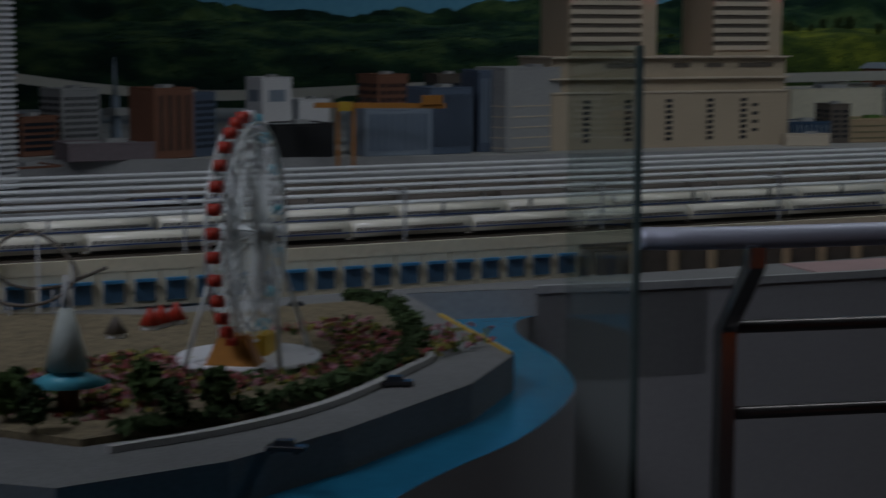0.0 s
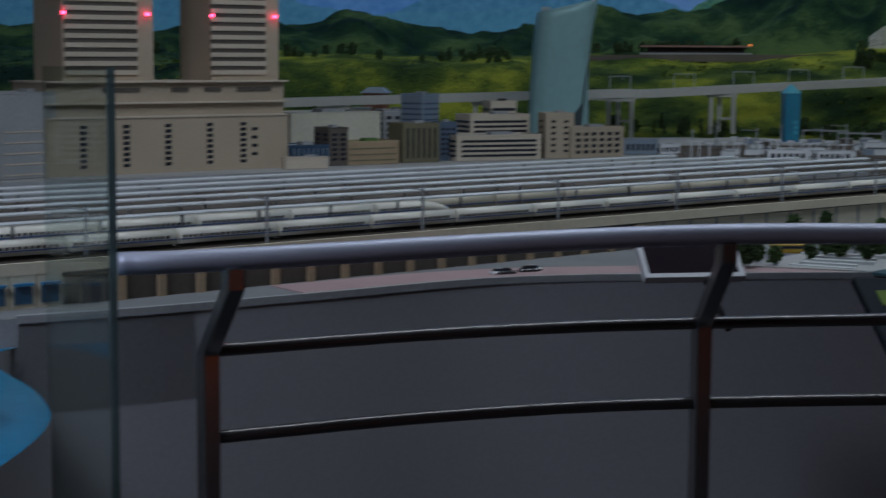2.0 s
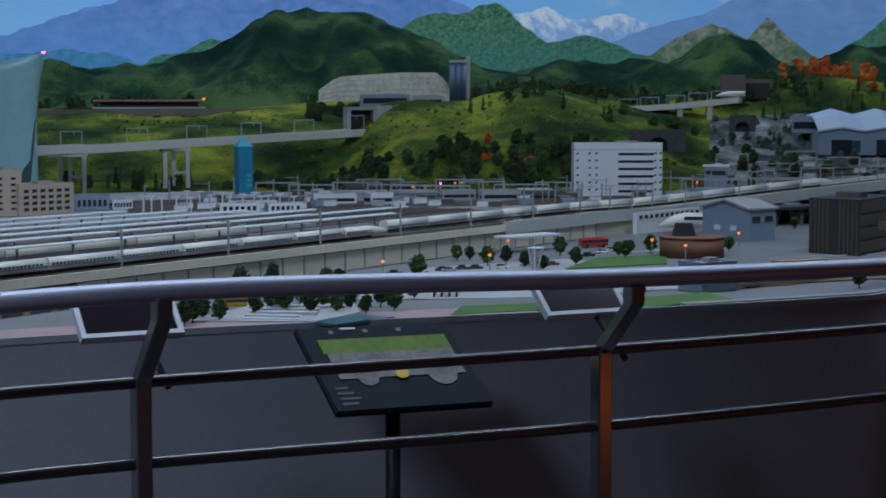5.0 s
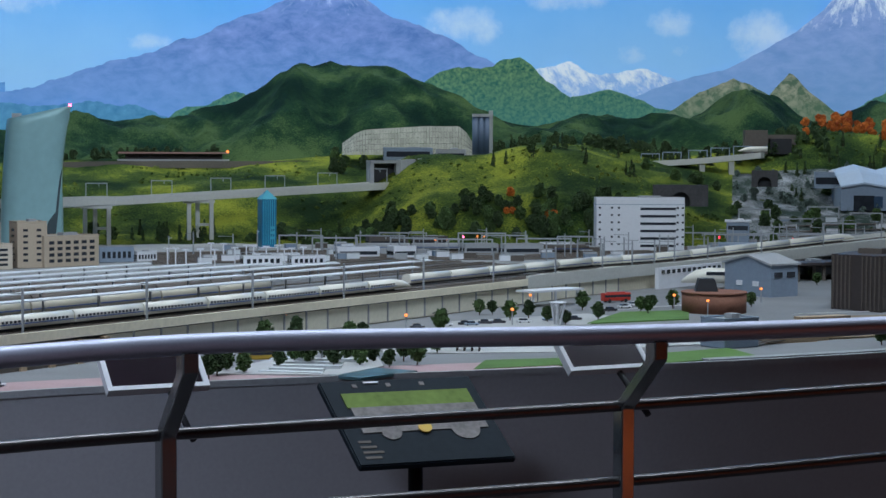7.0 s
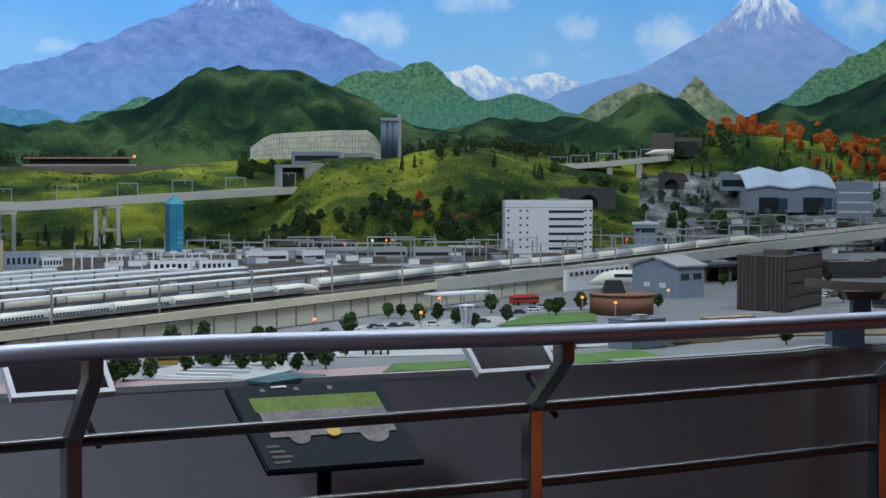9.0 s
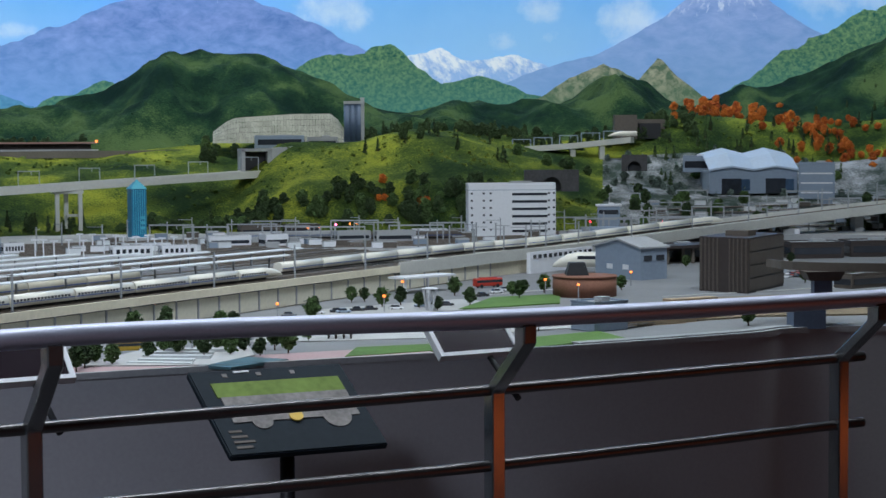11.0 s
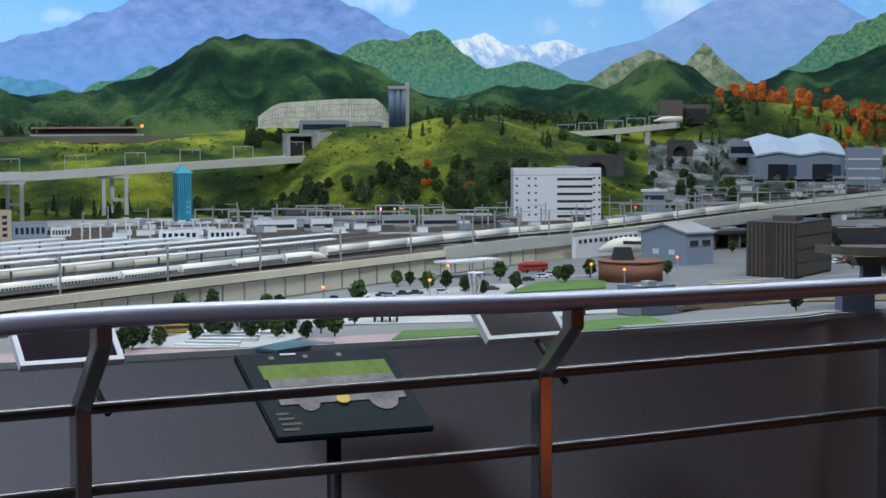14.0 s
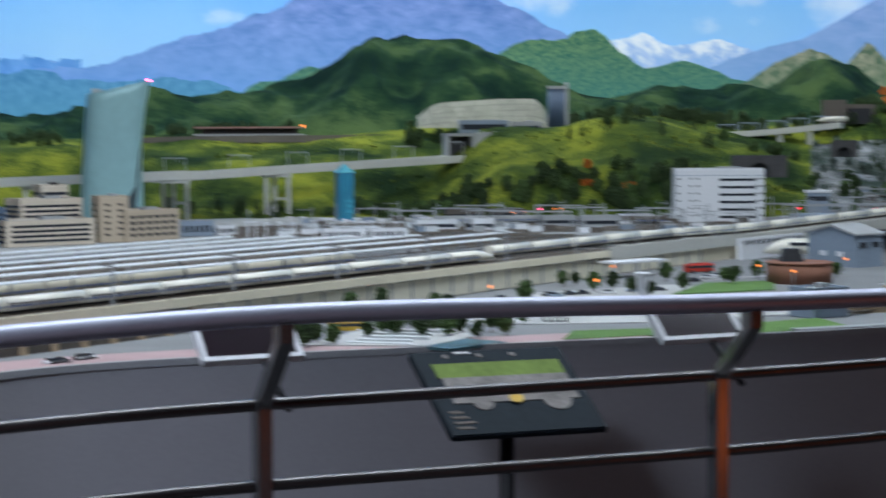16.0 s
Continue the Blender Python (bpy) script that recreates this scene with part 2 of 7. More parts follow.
# ---------------------------------------------------------------- the hall
box_floor = sheet("floor", [(-16, -8, 0), (16, -8, 0), (16, 17, 0), (-16, 17, 0)], [(0, 1, 2, 3)], CARPET)
tagged(box_floor, "dark carpeted museum floor in shade", "floor", kind="structure")
ceil = part("ceiling", boxed(0, 4.5, 5.0, 34, 27, 0.2), DARKWALL, None)
tagged(ceil, "dark unlit hall ceiling", "ceiling", kind="structure")
for nm, x, y, sx, sy in (("wall_south", 0, -8.1, 32, 0.2), ("wall_west", -16.1, 4.5, 0.2, 25), ("wall_east", 16.1, 4.5, 0.2, 25), ("wall_north", 0, 17.1, 32, 0.2)):
    tagged(part(nm, boxed(x, y, 0, sx, sy, 5.0), DARKWALL, None), "dark plain hall wall", "wall", kind="structure")

# the painted backdrop: a curved wall with sky and mountains
WALL_D = 15.6


# painted clouds: angle along the wall, elevation, half width and half height in degrees, strength
CLOUDS = ((-2.1, 4.35, 1.35, 0.62, 1.0), (-3.0, 4.1, 0.6, 0.4, 0.7), (1.2, 5.35, 1.9, 0.6, 0.9), (4.35, 4.45, 0.75, 0.50, 1.0), (3.15, 3.45, 0.55, 0.36, 0.8), (4.8, 3.47, 0.50, 0.30, 0.6),
          (7.1, 4.05, 1.05, 0.75, 1.0), (8.2, 3.7, 1.2, 0.5, 0.9), (6.9, 3.3, 0.7, 0.3, 0.6), (13.8, 4.7, 1.7, 0.8, 1.0), (12.4, 5.2, 0.8, 0.5, 0.8), (17.5, 5.4, 2.0, 0.7, 0.9), (-12.2, 3.75, 1.4, 0.32, 0.45), (-8.2, 5.6, 1.2, 0.5, 0.6), (-16.0, 5.0, 1.6, 0.5, 0.7))


class Maths:
    """Short hand for chains of math nodes."""

    def __init__(self, nt):
        self.nt = nt

    def __call__(self, op, *args, clamp=False):
        n = self.nt.nodes.new("ShaderNodeMath")
        n.operation, n.use_clamp = op, clamp
        for k, a in enumerate(args):
            if isinstance(a, (int, float)):
                n.inputs[k].default_value = a
            else:
                self.nt.links.new(a, n.inputs[k])
        return n.outputs[0]


def wall_angles(nt):
    """Angle along the curved wall and height over the eye, both in degrees."""
    m = Maths(nt)
    co, sep = nt.nodes.new("ShaderNodeTexCoord"), nt.nodes.new("ShaderNodeSeparateXYZ")
    nt.links.new(co.outputs["Object"], sep.inputs[0])
    az = m("MULTIPLY", m("ARCTAN2", sep.outputs["X"], sep.outputs["Y"]), 57.29578)
    el = m("MULTIPLY", m("SUBTRACT", sep.outputs["Z"], 1.51), 57.29578 / 15.6)
    return m, co, sep, az, el


def sky_paint():
    mt_ = bpy.data.materials.new("sky_paint")
    mt_.use_nodes = True
    nt = mt_.node_tree
    b = nt.nodes["Principled BSDF"]
    b.inputs["Roughness"].default_value, b.inputs["Specular IOR Level"].default_value = 0.9, 0.1
    m, co, sep, az, el = wall_angles(nt)
    n1, n2 = nt.nodes.new("ShaderNodeTexNoise"), nt.nodes.new("ShaderNodeTexNoise")
    for n, sc in ((n1, 3.4), (n2, 0.5)):
        n.inputs["Scale"].default_value, n.inputs["Detail"].default_value, n.inputs["Roughness"].default_value = sc, 7, 0.6
        nt.links.new(co.outputs["Object"], n.inputs["Vector"])
    up = m("ADD", m("MULTIPLY", m("SUBTRACT", el, 1.6), 0.22), m("MULTIPLY", m("SUBTRACT", n2.outputs["Fac"], 0.5), 0.8))
    ramp = nt.nodes.new("ShaderNodeValToRGB")
    ramp.color_ramp.elements[0].color, ramp.color_ramp.elements[1].color = (0.38, 0.66, 0.93, 1), (0.13, 0.42, 0.86, 1)
    nt.links.new(up, ramp.inputs[0])
    best = None
    for a, e, w, h, k in CLOUDS:
        dx, dy = m("DIVIDE", m("SUBTRACT", az, a), w), m("DIVIDE", m("SUBTRACT", el, e), h)
        v = m("SUBTRACT", k, m("ADD", m("MULTIPLY", dx, dx), m("MULTIPLY", dy, dy)))
        best = v if best is None else m("MAXIMUM", best, v)
    puff = m("ADD", m("MULTIPLY", best, 0.55), m("MULTIPLY", m("SUBTRACT", n1.outputs["Fac"], 0.52), 2.6))
    gate = m("ADD", m("MULTIPLY", best, 1.2), 0.75, clamp=True)
    puff = m("MULTIPLY", m("MULTIPLY", m("ADD", puff, 0.10, clamp=True), 1.1, clamp=True), m("MULTIPLY", gate, 0.82), clamp=True)
    mix = nt.nodes.new("ShaderNodeMix")
    mix.data_type = "RGBA"
    mix.inputs[7].default_value = (0.70, 0.82, 0.96, 1)
    nt.links.new(puff, mix.inputs[0]), nt.links.new(ramp.outputs[0], mix.inputs[6])
    nt.links.new(mix.outputs[2], b.inputs["Base Color"])
    return mt_


def mural_paint(name, low, high, snow=None, snow_z=2.6, peak=None, streak=(2.3, 2.3, 2.5), scale=3.0, fade=None, contrast=(0.40, 0.62)):
    """Painted mountain: brush mottling in two colours, snow over a ragged line and a paler foot."""
    m = bpy.data.materials.new(name)
    m.use_nodes = True
    nt = m.node_tree
    b = nt.nodes["Principled BSDF"]
    b.inputs["Roughness"].default_value, b.inputs["Specular IOR Level"].default_value = 0.9, 0.1
    co, sep, mp = nt.nodes.new("ShaderNodeTexCoord"), nt.nodes.new("ShaderNodeSeparateXYZ"), nt.nodes.new("ShaderNodeMapping")
    nt.links.new(co.outputs["Object"], sep.inputs[0]), nt.links.new(co.outputs["Object"], mp.inputs[0])
    mp.inputs["Scale"].default_value = streak
    mp.inputs["Rotation"].default_value = (0.1, 0.6, 0.3)
    n1 = nt.nodes.new("ShaderNodeTexNoise")
    n1.inputs["Scale"].default_value, n1.inputs["Detail"].default_value, n1.inputs["Roughness"].default_value, n1.inputs["Distortion"].default_value = scale, 9, 0.64, 0.35
    nt.links.new(mp.outputs[0], n1.inputs["Vector"])
    ramp = nt.nodes.new("ShaderNodeValToRGB")
    ramp.color_ramp.elements[0].position, ramp.color_ramp.elements[1].position = contrast
    ramp.color_ramp.elements[0].color, ramp.color_ramp.elements[1].color = (*low, 1), (*high, 1)
    nt.links.new(n1.outputs["Fac"], ramp.inputs[0])
    out = ramp.outputs[0]
    if fade:
        fd = nt.nodes.new("ShaderNodeMapRange")
        fd.inputs["From Min"].default_value, fd.inputs["From Max"].default_value = fade[1], fade[2]
        nt.links.new(sep.outputs["Z"], fd.inputs["Value"])
        mixf = nt.nodes.new("ShaderNodeMix")
        mixf.data_type = "RGBA"
        mixf.inputs[6].default_value = (*fade[0], 1)
        nt.links.new(fd.outputs[0], mixf.inputs[0]), nt.links.new(out, mixf.inputs[7])
        out = mixf.outputs[2]
    if snow:
        m_, _, _, az, el = wall_angles(nt)
        if peak:
            # gullies run down from the top
            u = m_("DIVIDE", m_("SUBTRACT", az, peak[0]), m_("MAXIMUM", m_("SUBTRACT", peak[1] + 0.9, el), 0.25))
            v = m_("MULTIPLY", el, 0.22)
        else:
            u, v = m_("MULTIPLY", m_("ADD", az, m_("MULTIPLY", el, 0.5)), 1.3), m_("MULTIPLY", el, 0.8)
        vec = nt.nodes.new("ShaderNodeCombineXYZ")
        nt.links.new(u, vec.inputs[0]), nt.links.new(v, vec.inputs[1])
        n2 = nt.nodes.new("ShaderNodeTexNoise")
        n2.inputs["Scale"].default_value, n2.inputs["Detail"].default_value, n2.inputs["Roughness"].default_value = 7.0 if peak else 3.0, 6, 0.7
        nt.links.new(vec.outputs[0], n2.inputs["Vector"])
        sm = nt.nodes.new("ShaderNodeMath")
        sm.operation, sm.inputs[1].default_value = "MULTIPLY_ADD", 1.3
        nt.links.new(n2.outputs["Fac"], sm.inputs[0]), nt.links.new(sep.outputs["Z"], sm.inputs[2])
        st = nt.nodes.new("ShaderNodeMapRange")
        st.inputs["From Min"].default_value, st.inputs["From Max"].default_value = snow_z + 0.56, snow_z + 0.80
        nt.links.new(sm.outputs[0], st.inputs["Value"])
        mixs = nt.nodes.new("ShaderNodeMix")
        mixs.data_type = "RGBA"
        mixs.inputs[7].default_value = (*snow, 1)
        nt.links.new(st.outputs[0], mixs.inputs[0]), nt.links.new(out, mixs.inputs[6])
        out = mixs.outputs[2]
    nt.links.new(out, b.inputs["Base Color"])
    return m


def arc_sheet(name, d, az0, az1, low, top, material, parent, step=0.25, rough=0.0, seed=0.0):
    """A strip on the curved wall between two heights; top may be a line of (angle, height)."""
    vs, fs = [], []
    n = max(2, int((az1 - az0) / step))
    for i in range(n + 1):
        az = az0 + (az1 - az0) * i / n
        h = top if isinstance(top, float) else profile(top, az)
        if rough:
            h += rough * (noise.fractal(Vector((az * 1.3 + seed, seed, 0.3)), 0.8, 2.1, 5))
        vs += [polar(az, d, low), polar(az, d, max(h, low + 0.01))]
    for i in range(n):
        fs.append((2 * i, 2 * i + 2, 2 * i + 3, 2 * i + 1))
    return sheet(name, [tuple(v) for v in vs], fs, material, parent)


def heights(pts, d):
    """(angle, elevation in degrees) to (angle, height) at a distance."""
    return [(a, 1.51 + d * math.tan(radians(e))) for a, e in pts]


mural = tagged(arc_sheet("backdrop", WALL_D, -75, 48, 0.0, 4.98, sky_paint(), None, 1.0), "curved backdrop wall painted with blue sky and clouds", "mural", kind="structure")
BLUE_MT = mural_paint("painted_blue_mountain", (0.10, 0.21, 0.50), (0.27, 0.37, 0.70), (0.62, 0.72, 0.92), 3.02, peak=(-6.5, 5.4), fade=((0.20, 0.43, 0.80), 1.6, 2.6), contrast=(0.30, 0.70), scale=4.0, streak=(1.6, 1.6, 2.8))
FUJI = mural_paint("painted_cone_mountain", (0.19, 0.32, 0.62), (0.34, 0.45, 0.74), (0.82, 0.88, 0.96), 2.84, peak=(10.25, 5.6), fade=((0.24, 0.46, 0.76), 1.6, 2.7), contrast=(0.30, 0.70), scale=4.0, streak=(1.5, 1.5, 3.4))
SNOWR = mural_paint("painted_snow_range", (0.24, 0.46, 0.80), (0.46, 0.62, 0.88), (0.88, 0.92, 0.97), 2.20, contrast=(0.3, 0.7))
GREENR = mural_paint("painted_green_ridge", (0.02, 0.11, 0.09), (0.20, 0.34, 0.15), scale=13.0, fade=((0.07, 0.26, 0.24), 1.4, 2.3), contrast=(0.34, 0.68))
BLUER = mural_paint("painted_far_ridge", (0.05, 0.20, 0.40), (0.16, 0.40, 0.62), scale=6.0, fade=((0.12, 0.36, 0.52), 1.5, 2.1), contrast=(0.3, 0.72))
ROCKR = mural_paint("painted_rock_peak", (0.10, 0.16, 0.10), (0.42, 0.40, 0.28), scale=6.0, fade=((0.12, 0.22, 0.12), 1.6, 2.2))
LEFTSNOW = mural_paint("painted_left_range", (0.08, 0.26, 0.62), (0.20, 0.43, 0.80), (0.72, 0.82, 0.95), 2.36, contrast=(0.3, 0.72))


def painted(name, d, pts, material, rough, seed, low=1.2):
    hs = heights(pts, d)
    arc_sheet(name, d, pts[0][0], pts[-1][0], low, hs, material, mural, 0.12, rough, seed)


painted("painted_range", WALL_D - 0.02, [(-60, 4.2), (-45, 4.6), (-33, 4.2), (-28, 4.9), (-23.87, 2.74), (-21.30, 2.87), (-19.73, 2.71), (-18.16, 2.38), (-16.56, 2.31)], LEFTSNOW, 0.10, 2.2)
painted("painted_mountain", WALL_D - 0.03, [(-18.16, 2.03), (-16.10, 2.22), (-14.38, 2.77), (-12.64, 3.29), (-10.88, 3.85), (-9.11, 4.58), (-8.22, 4.98), (-7.33, 5.35), (-6.52, 5.47), (-5.71, 5.37), (-4.63, 4.72), (-3.73, 4.37), (-2.46, 3.84), (-1.20, 3.13), (0.61, 2.32), (2.42, 1.43)], BLUE_MT, 0.035, 5.1)
painted("painted_far_range", WALL_D - 0.035, [(-0.83, 2.14), (0.07, 2.86), (0.61, 3.04), (1.18, 3.15), (1.87, 2.83), (2.77, 2.90), (3.66, 2.94), (4.56, 2.60), (5.27, 2.24)], SNOWR, 0.03, 8.7)
painted("painted_cone", WALL_D - 0.045, [(2.64, 1.85), (4.44, 2.56), (6.05, 2.91), (7.12, 3.44), (8.35, 4.14), (9.05, 4.72), (9.66, 5.40), (9.95, 5.62), (10.55, 5.60), (10.9, 5.2), (11.67, 4.45), (13.23, 3.46), (15.34, 3.00), (19.5, 2.6), (26, 1.5)], FUJI, 0.02, 1.3)
painted("painted_ridge", WALL_D - 0.06, [(-50, 3.3), (-40, 3.2), (-31, 3.5), (-23.89, 1.52), (-21.32, 1.11), (-19.57, 1.92), (-18.34, 2.11), (-16.57, 1.78), (-13.35, 1.80), (-11.55, 1.37), (-13.69, 1.78), (-12.65, 1.61), (-11.59, 1.27)], BLUER, 0.05, 3.9)
painted("painted_ridge", WALL_D - 0.07, [(-12.30, 0.82), (-11.24, 1.54), (-9.47, 2.18), (-8.22, 1.65), (-6.24, 1.03)], GREENR, 0.05, 4.9)
painted("painted_ridge", WALL_D - 0.08, [(-3.90, 2.13), (-3.27, 2.76), (-2.46, 3.03), (-1.20, 3.07), (-0.38, 3.27), (0.10, 2.95), (0.97, 2.23), (1.88, 1.70), (2.78, 1.16)], GREENR, 0.05, 6.4)
painted("painted_ridge", WALL_D - 0.09, [(0.44, 1.24), (1.25, 2.06), (2.23, 2.33), (3.13, 2.11), (4.21, 1.72), (5.28, 1.25)], GREENR, 0.03, 7.9)
painted("painted_rock", WALL_D - 0.10, [(3.50, 1.34), (4.39, 1.67), (5.27, 2.18), (6.33, 2.65), (6.86, 2.47), (7.75, 2.06), (8.81, 1.26)], ROCKR, 0.03, 9.9)
painted("painted_rock", WALL_D - 0.11, [(6.88, 1.35), (7.57, 2.22), (8.13, 2.83), (8.80, 2.18), (9.50, 1.58), (10.20, 1.26)], ROCKR, 0.02, 11.9)
painted("painted_ridge", WALL_D - 0.12, [(9.07, 1.06), (9.96, 1.53), (10.84, 2.16), (11.71, 2.86), (12.10, 3.01), (12.59, 3.05), (13.45, 3.74), (14.31, 4.10), (15.47, 4.53), (21, 5.9), (30, 6.5), (47, 6)], GREENR, 0.06, 12.9)

# ---------------------------------------------------------------- the layout: ground, fascia, hills
GROUND_Z, YARD_Z, DECK_Z = 0.92, 1.0, 1.02
FRONT = [(-1.35, 0.6), (-1.42, 1.3), (-1.55, 1.95), (-1.59, 2.3), (-1.70, 2.65), (-1.88, 2.90), (-2.13, 3.14), (-2.20, 3.34), (-2.01, 3.56), (-1.73, 3.95), (-1.40, 4.40), (-0.89, 4.70),
         (0.0, 5.09), (0.52, 5.30), (1.11, 5.62), (1.28, 5.76), (1.62, 5.80), (2.6, 5.78), (4.4, 5.6)]
LAND = [p for i, p in enumerate(FRONT) if i > 6]
front_line = spline([(x, y, 0) for x, y in FRONT], 16)
land_line = spline([(x, y, 0) for x, y in LAND], 16)


def apron(name, line, z, far, material):
    """Flat ground from a front line back to the far distance, as one sheet."""
    vs, fs = [], []
    for p in line:
        az = math.atan2(p.x, p.y)
        q = Vector((far * math.sin(az), far * math.cos(az), z))
        vs += [(p.x, p.y, z), tuple(q)]
    for i in range(len(line) - 1):
        fs.append((2 * i, 2 * i + 2, 2 * i + 3, 2 * i + 1))
    return sheet(name, vs, [f for f in fs], material)


left_line = [Vector((-4.4, 1.6, 0)), Vector((-3.4, 2.1, 0)), Vector((-2.9, 2.42, 0)), Vector((-2.62, 2.85, 0)), *land_line]
tagged(apron("ground", left_line, GROUND_Z, 12.5, ASPHALT), "grey asphalt-coloured model town ground", "ground", kind="structure")

# grey fascia under the front edge, with thickness
for nm, line, top in (("fascia", land_line, GROUND_Z - 0.001), ("fascia", [p for p in front_line if p.y < 3.32], 0.855)):
    ob = ribbon(nm, [Vector((p.x, p.y, 0)) for p in line], 0.0, 0.05, 0.0, top, SKIRT)
    tagged(ob, "plain matt grey fascia below the layout's edge", "wall", kind="structure")
kerb = ribbon("trim", [Vector((p.x, p.y, GROUND_Z)) for p in land_line], -0.004, 0.012, -0.012, 0.006, GREYC)
shore = ribbon("quay_wall", [Vector((p.x, p.y, 0)) for p in left_line[:26]], 0.0, 0.03, 0.7, GROUND_Z - 0.001, GREYC)
tagged(shore, "grey concrete quay wall above the water", "wall", kind="structure")
tagged(kerb, "thin grey edge strip along the layout", "trim", kind="structure")

# hills: foot, terrace top, back terrace, skyline, back of the hill
TOP_A = [(-62, -0.6), (-40, -0.6), (-30, -0.4), (-17, -0.35), (-14.91, -0.79), (-12.65, -0.70), (-10.36, -0.64), (-8.22, -0.56), (-6.24, -0.50), (-5.34, -0.68), (-4.44, -0.19), (-3.71, 0.09), (-2.63, 0.15), (-1.36, 0.15), (-0.46, 0.39), (0.26, 0.57), (0.99, 0.51),
         (2.07, 0.33), (2.79, 0.06), (3.87, -0.38), (5.30, -0.75), (6.19, -1.03), (6.92, -1.08), (8.71, -1.36), (10.84, -1.44), (14.33, -1.45), (24, -0.9), (47, -0.9)]
TOP_B = [(-62, 0.1), (-40, 0.1), (-28, 0.0), (-18, 0.0), (-14.82, -0.01), (-11.77, 0.05), (-8.76, 0.03), (-6.24, 0.13), (-4.80, 0.32), (-3.35, 0.29), (-1.36, 0.41), (-0.10, 0.66), (0.99, 0.70), (2.43, 0.53), (3.51, 0.44), (4.94, 0.27), (7.06, 0.36),
         (7.64, 0.63), (9.07, 1.06), (10.84, 0.87), (12.59, 0.67), (15.49, 0.99), (22, 1.5), (47, 1.5)]
SKYLINE = [(-62, 1.0), (-43, 0.85), (-43.55, 0.43), (-41.84, 0.62), (-40.11, 0.45), (-37.48, 0.29), (-34.46, 0.23), (-31.59, 0.63), (-23.51, 1.00), (-22.44, 1.26), (-21.01, 0.81), (-19.58, 0.76), (-18.16, 0.67), (-16.05, 0.72), (-16.93, 0.79), (-14.43, 1.13),
           (-14.82, 1.15), (-14.04, 1.19), (-13.00, 0.99), (-11.95, 1.07), (-11.06, 1.25), (-10.36, 1.63), (-9.47, 1.94), (-8.75, 2.41), (-8.04, 3.05), (-7.50, 3.21), (-6.97, 3.15), (-6.46, 3.33), (-5.53, 3.23), (-4.63, 3.02), (-3.72, 2.72), (-2.64, 2.28), (-1.37, 1.69), (-0.46, 1.31),
           (0.26, 1.13), (1.70, 1.28), (3.50, 1.41), (4.93, 1.43), (5.81, 1.97), (6.37, 2.25), (7.04, 2.40), (7.75, 2.14), (8.32, 1.54), (8.98, 1.29), (9.60, 1.50), (11.37, 2.01), (12.59, 2.31), (14.32, 2.85), (15.47, 3.31), (21, 2.9), (28, 3.5), (47, 3.0)]


def grass_paint(name, colours, scale):
    """Flocked scenery: three greens in broad drifts, with a coarse grain."""
    m = bpy.data.materials.new(name)
    m.use_nodes = True
    nt = m.node_tree
    b = nt.nodes["Principled BSDF"]
    b.inputs["Roughness"].default_value, b.inputs["Specular IOR Level"].default_value = 0.95, 0.1
    co = nt.nodes.new("ShaderNodeTexCoord")
    n1, n2 = nt.nodes.new("ShaderNodeTexNoise"), nt.nodes.new("ShaderNodeTexNoise")
    n1.inputs["Scale"].default_value, n1.inputs["Detail"].default_value, n1.inputs["Roughness"].default_value = scale, 6, 0.6
    n2.inputs["Scale"].default_value, n2.inputs["Detail"].default_value = 90, 3
    for n in (n1, n2):
        nt.links.new(co.outputs["Object"], n.inputs["Vector"])
    add = nt.nodes.new("ShaderNodeMath")
    add.operation, add.inputs[1].default_value = "MULTIPLY_ADD", 0.35
    nt.links.new(n2.outputs["Fac"], add.inputs[0]), nt.links.new(n1.outputs["Fac"], add.inputs[2])
    ramp = nt.nodes.new("ShaderNodeValToRGB")
    ramp.color_ramp.elements[0].position, ramp.color_ramp.elements[1].position = 0.56, 0.82
    mid = ramp.color_ramp.elements.new(0.68)
    for e, c in zip((ramp.color_ramp.elements[0], mid, ramp.color_ramp.elements[2]), colours):
        e.color = (*c, 1)
    nt.links.new(add.outputs[0], ramp.inputs[0]), nt.links.new(ramp.outputs[0], b.inputs["Base Color"])
    bp = nt.nodes.new("ShaderNodeBump")
    bp.inputs["Strength"].default_value, bp.inputs["Distance"].default_value = 0.6, 0.02
    nt.links.new(n2.outputs["Fac"], bp.inputs["Height"]), nt.links.new(bp.outputs[0], b.inputs["Normal"])
    return m


MEADOW = grass_paint("meadow_flock", ((0.012, 0.030, 0.010), (0.060, 0.095, 0.018), (0.27, 0.30, 0.035)), 1.5)
FOREST = grass_paint("forest_flock", ((0.005, 0.018, 0.012), (0.016, 0.044, 0.020), (0.070, 0.115, 0.040)), 2.2)


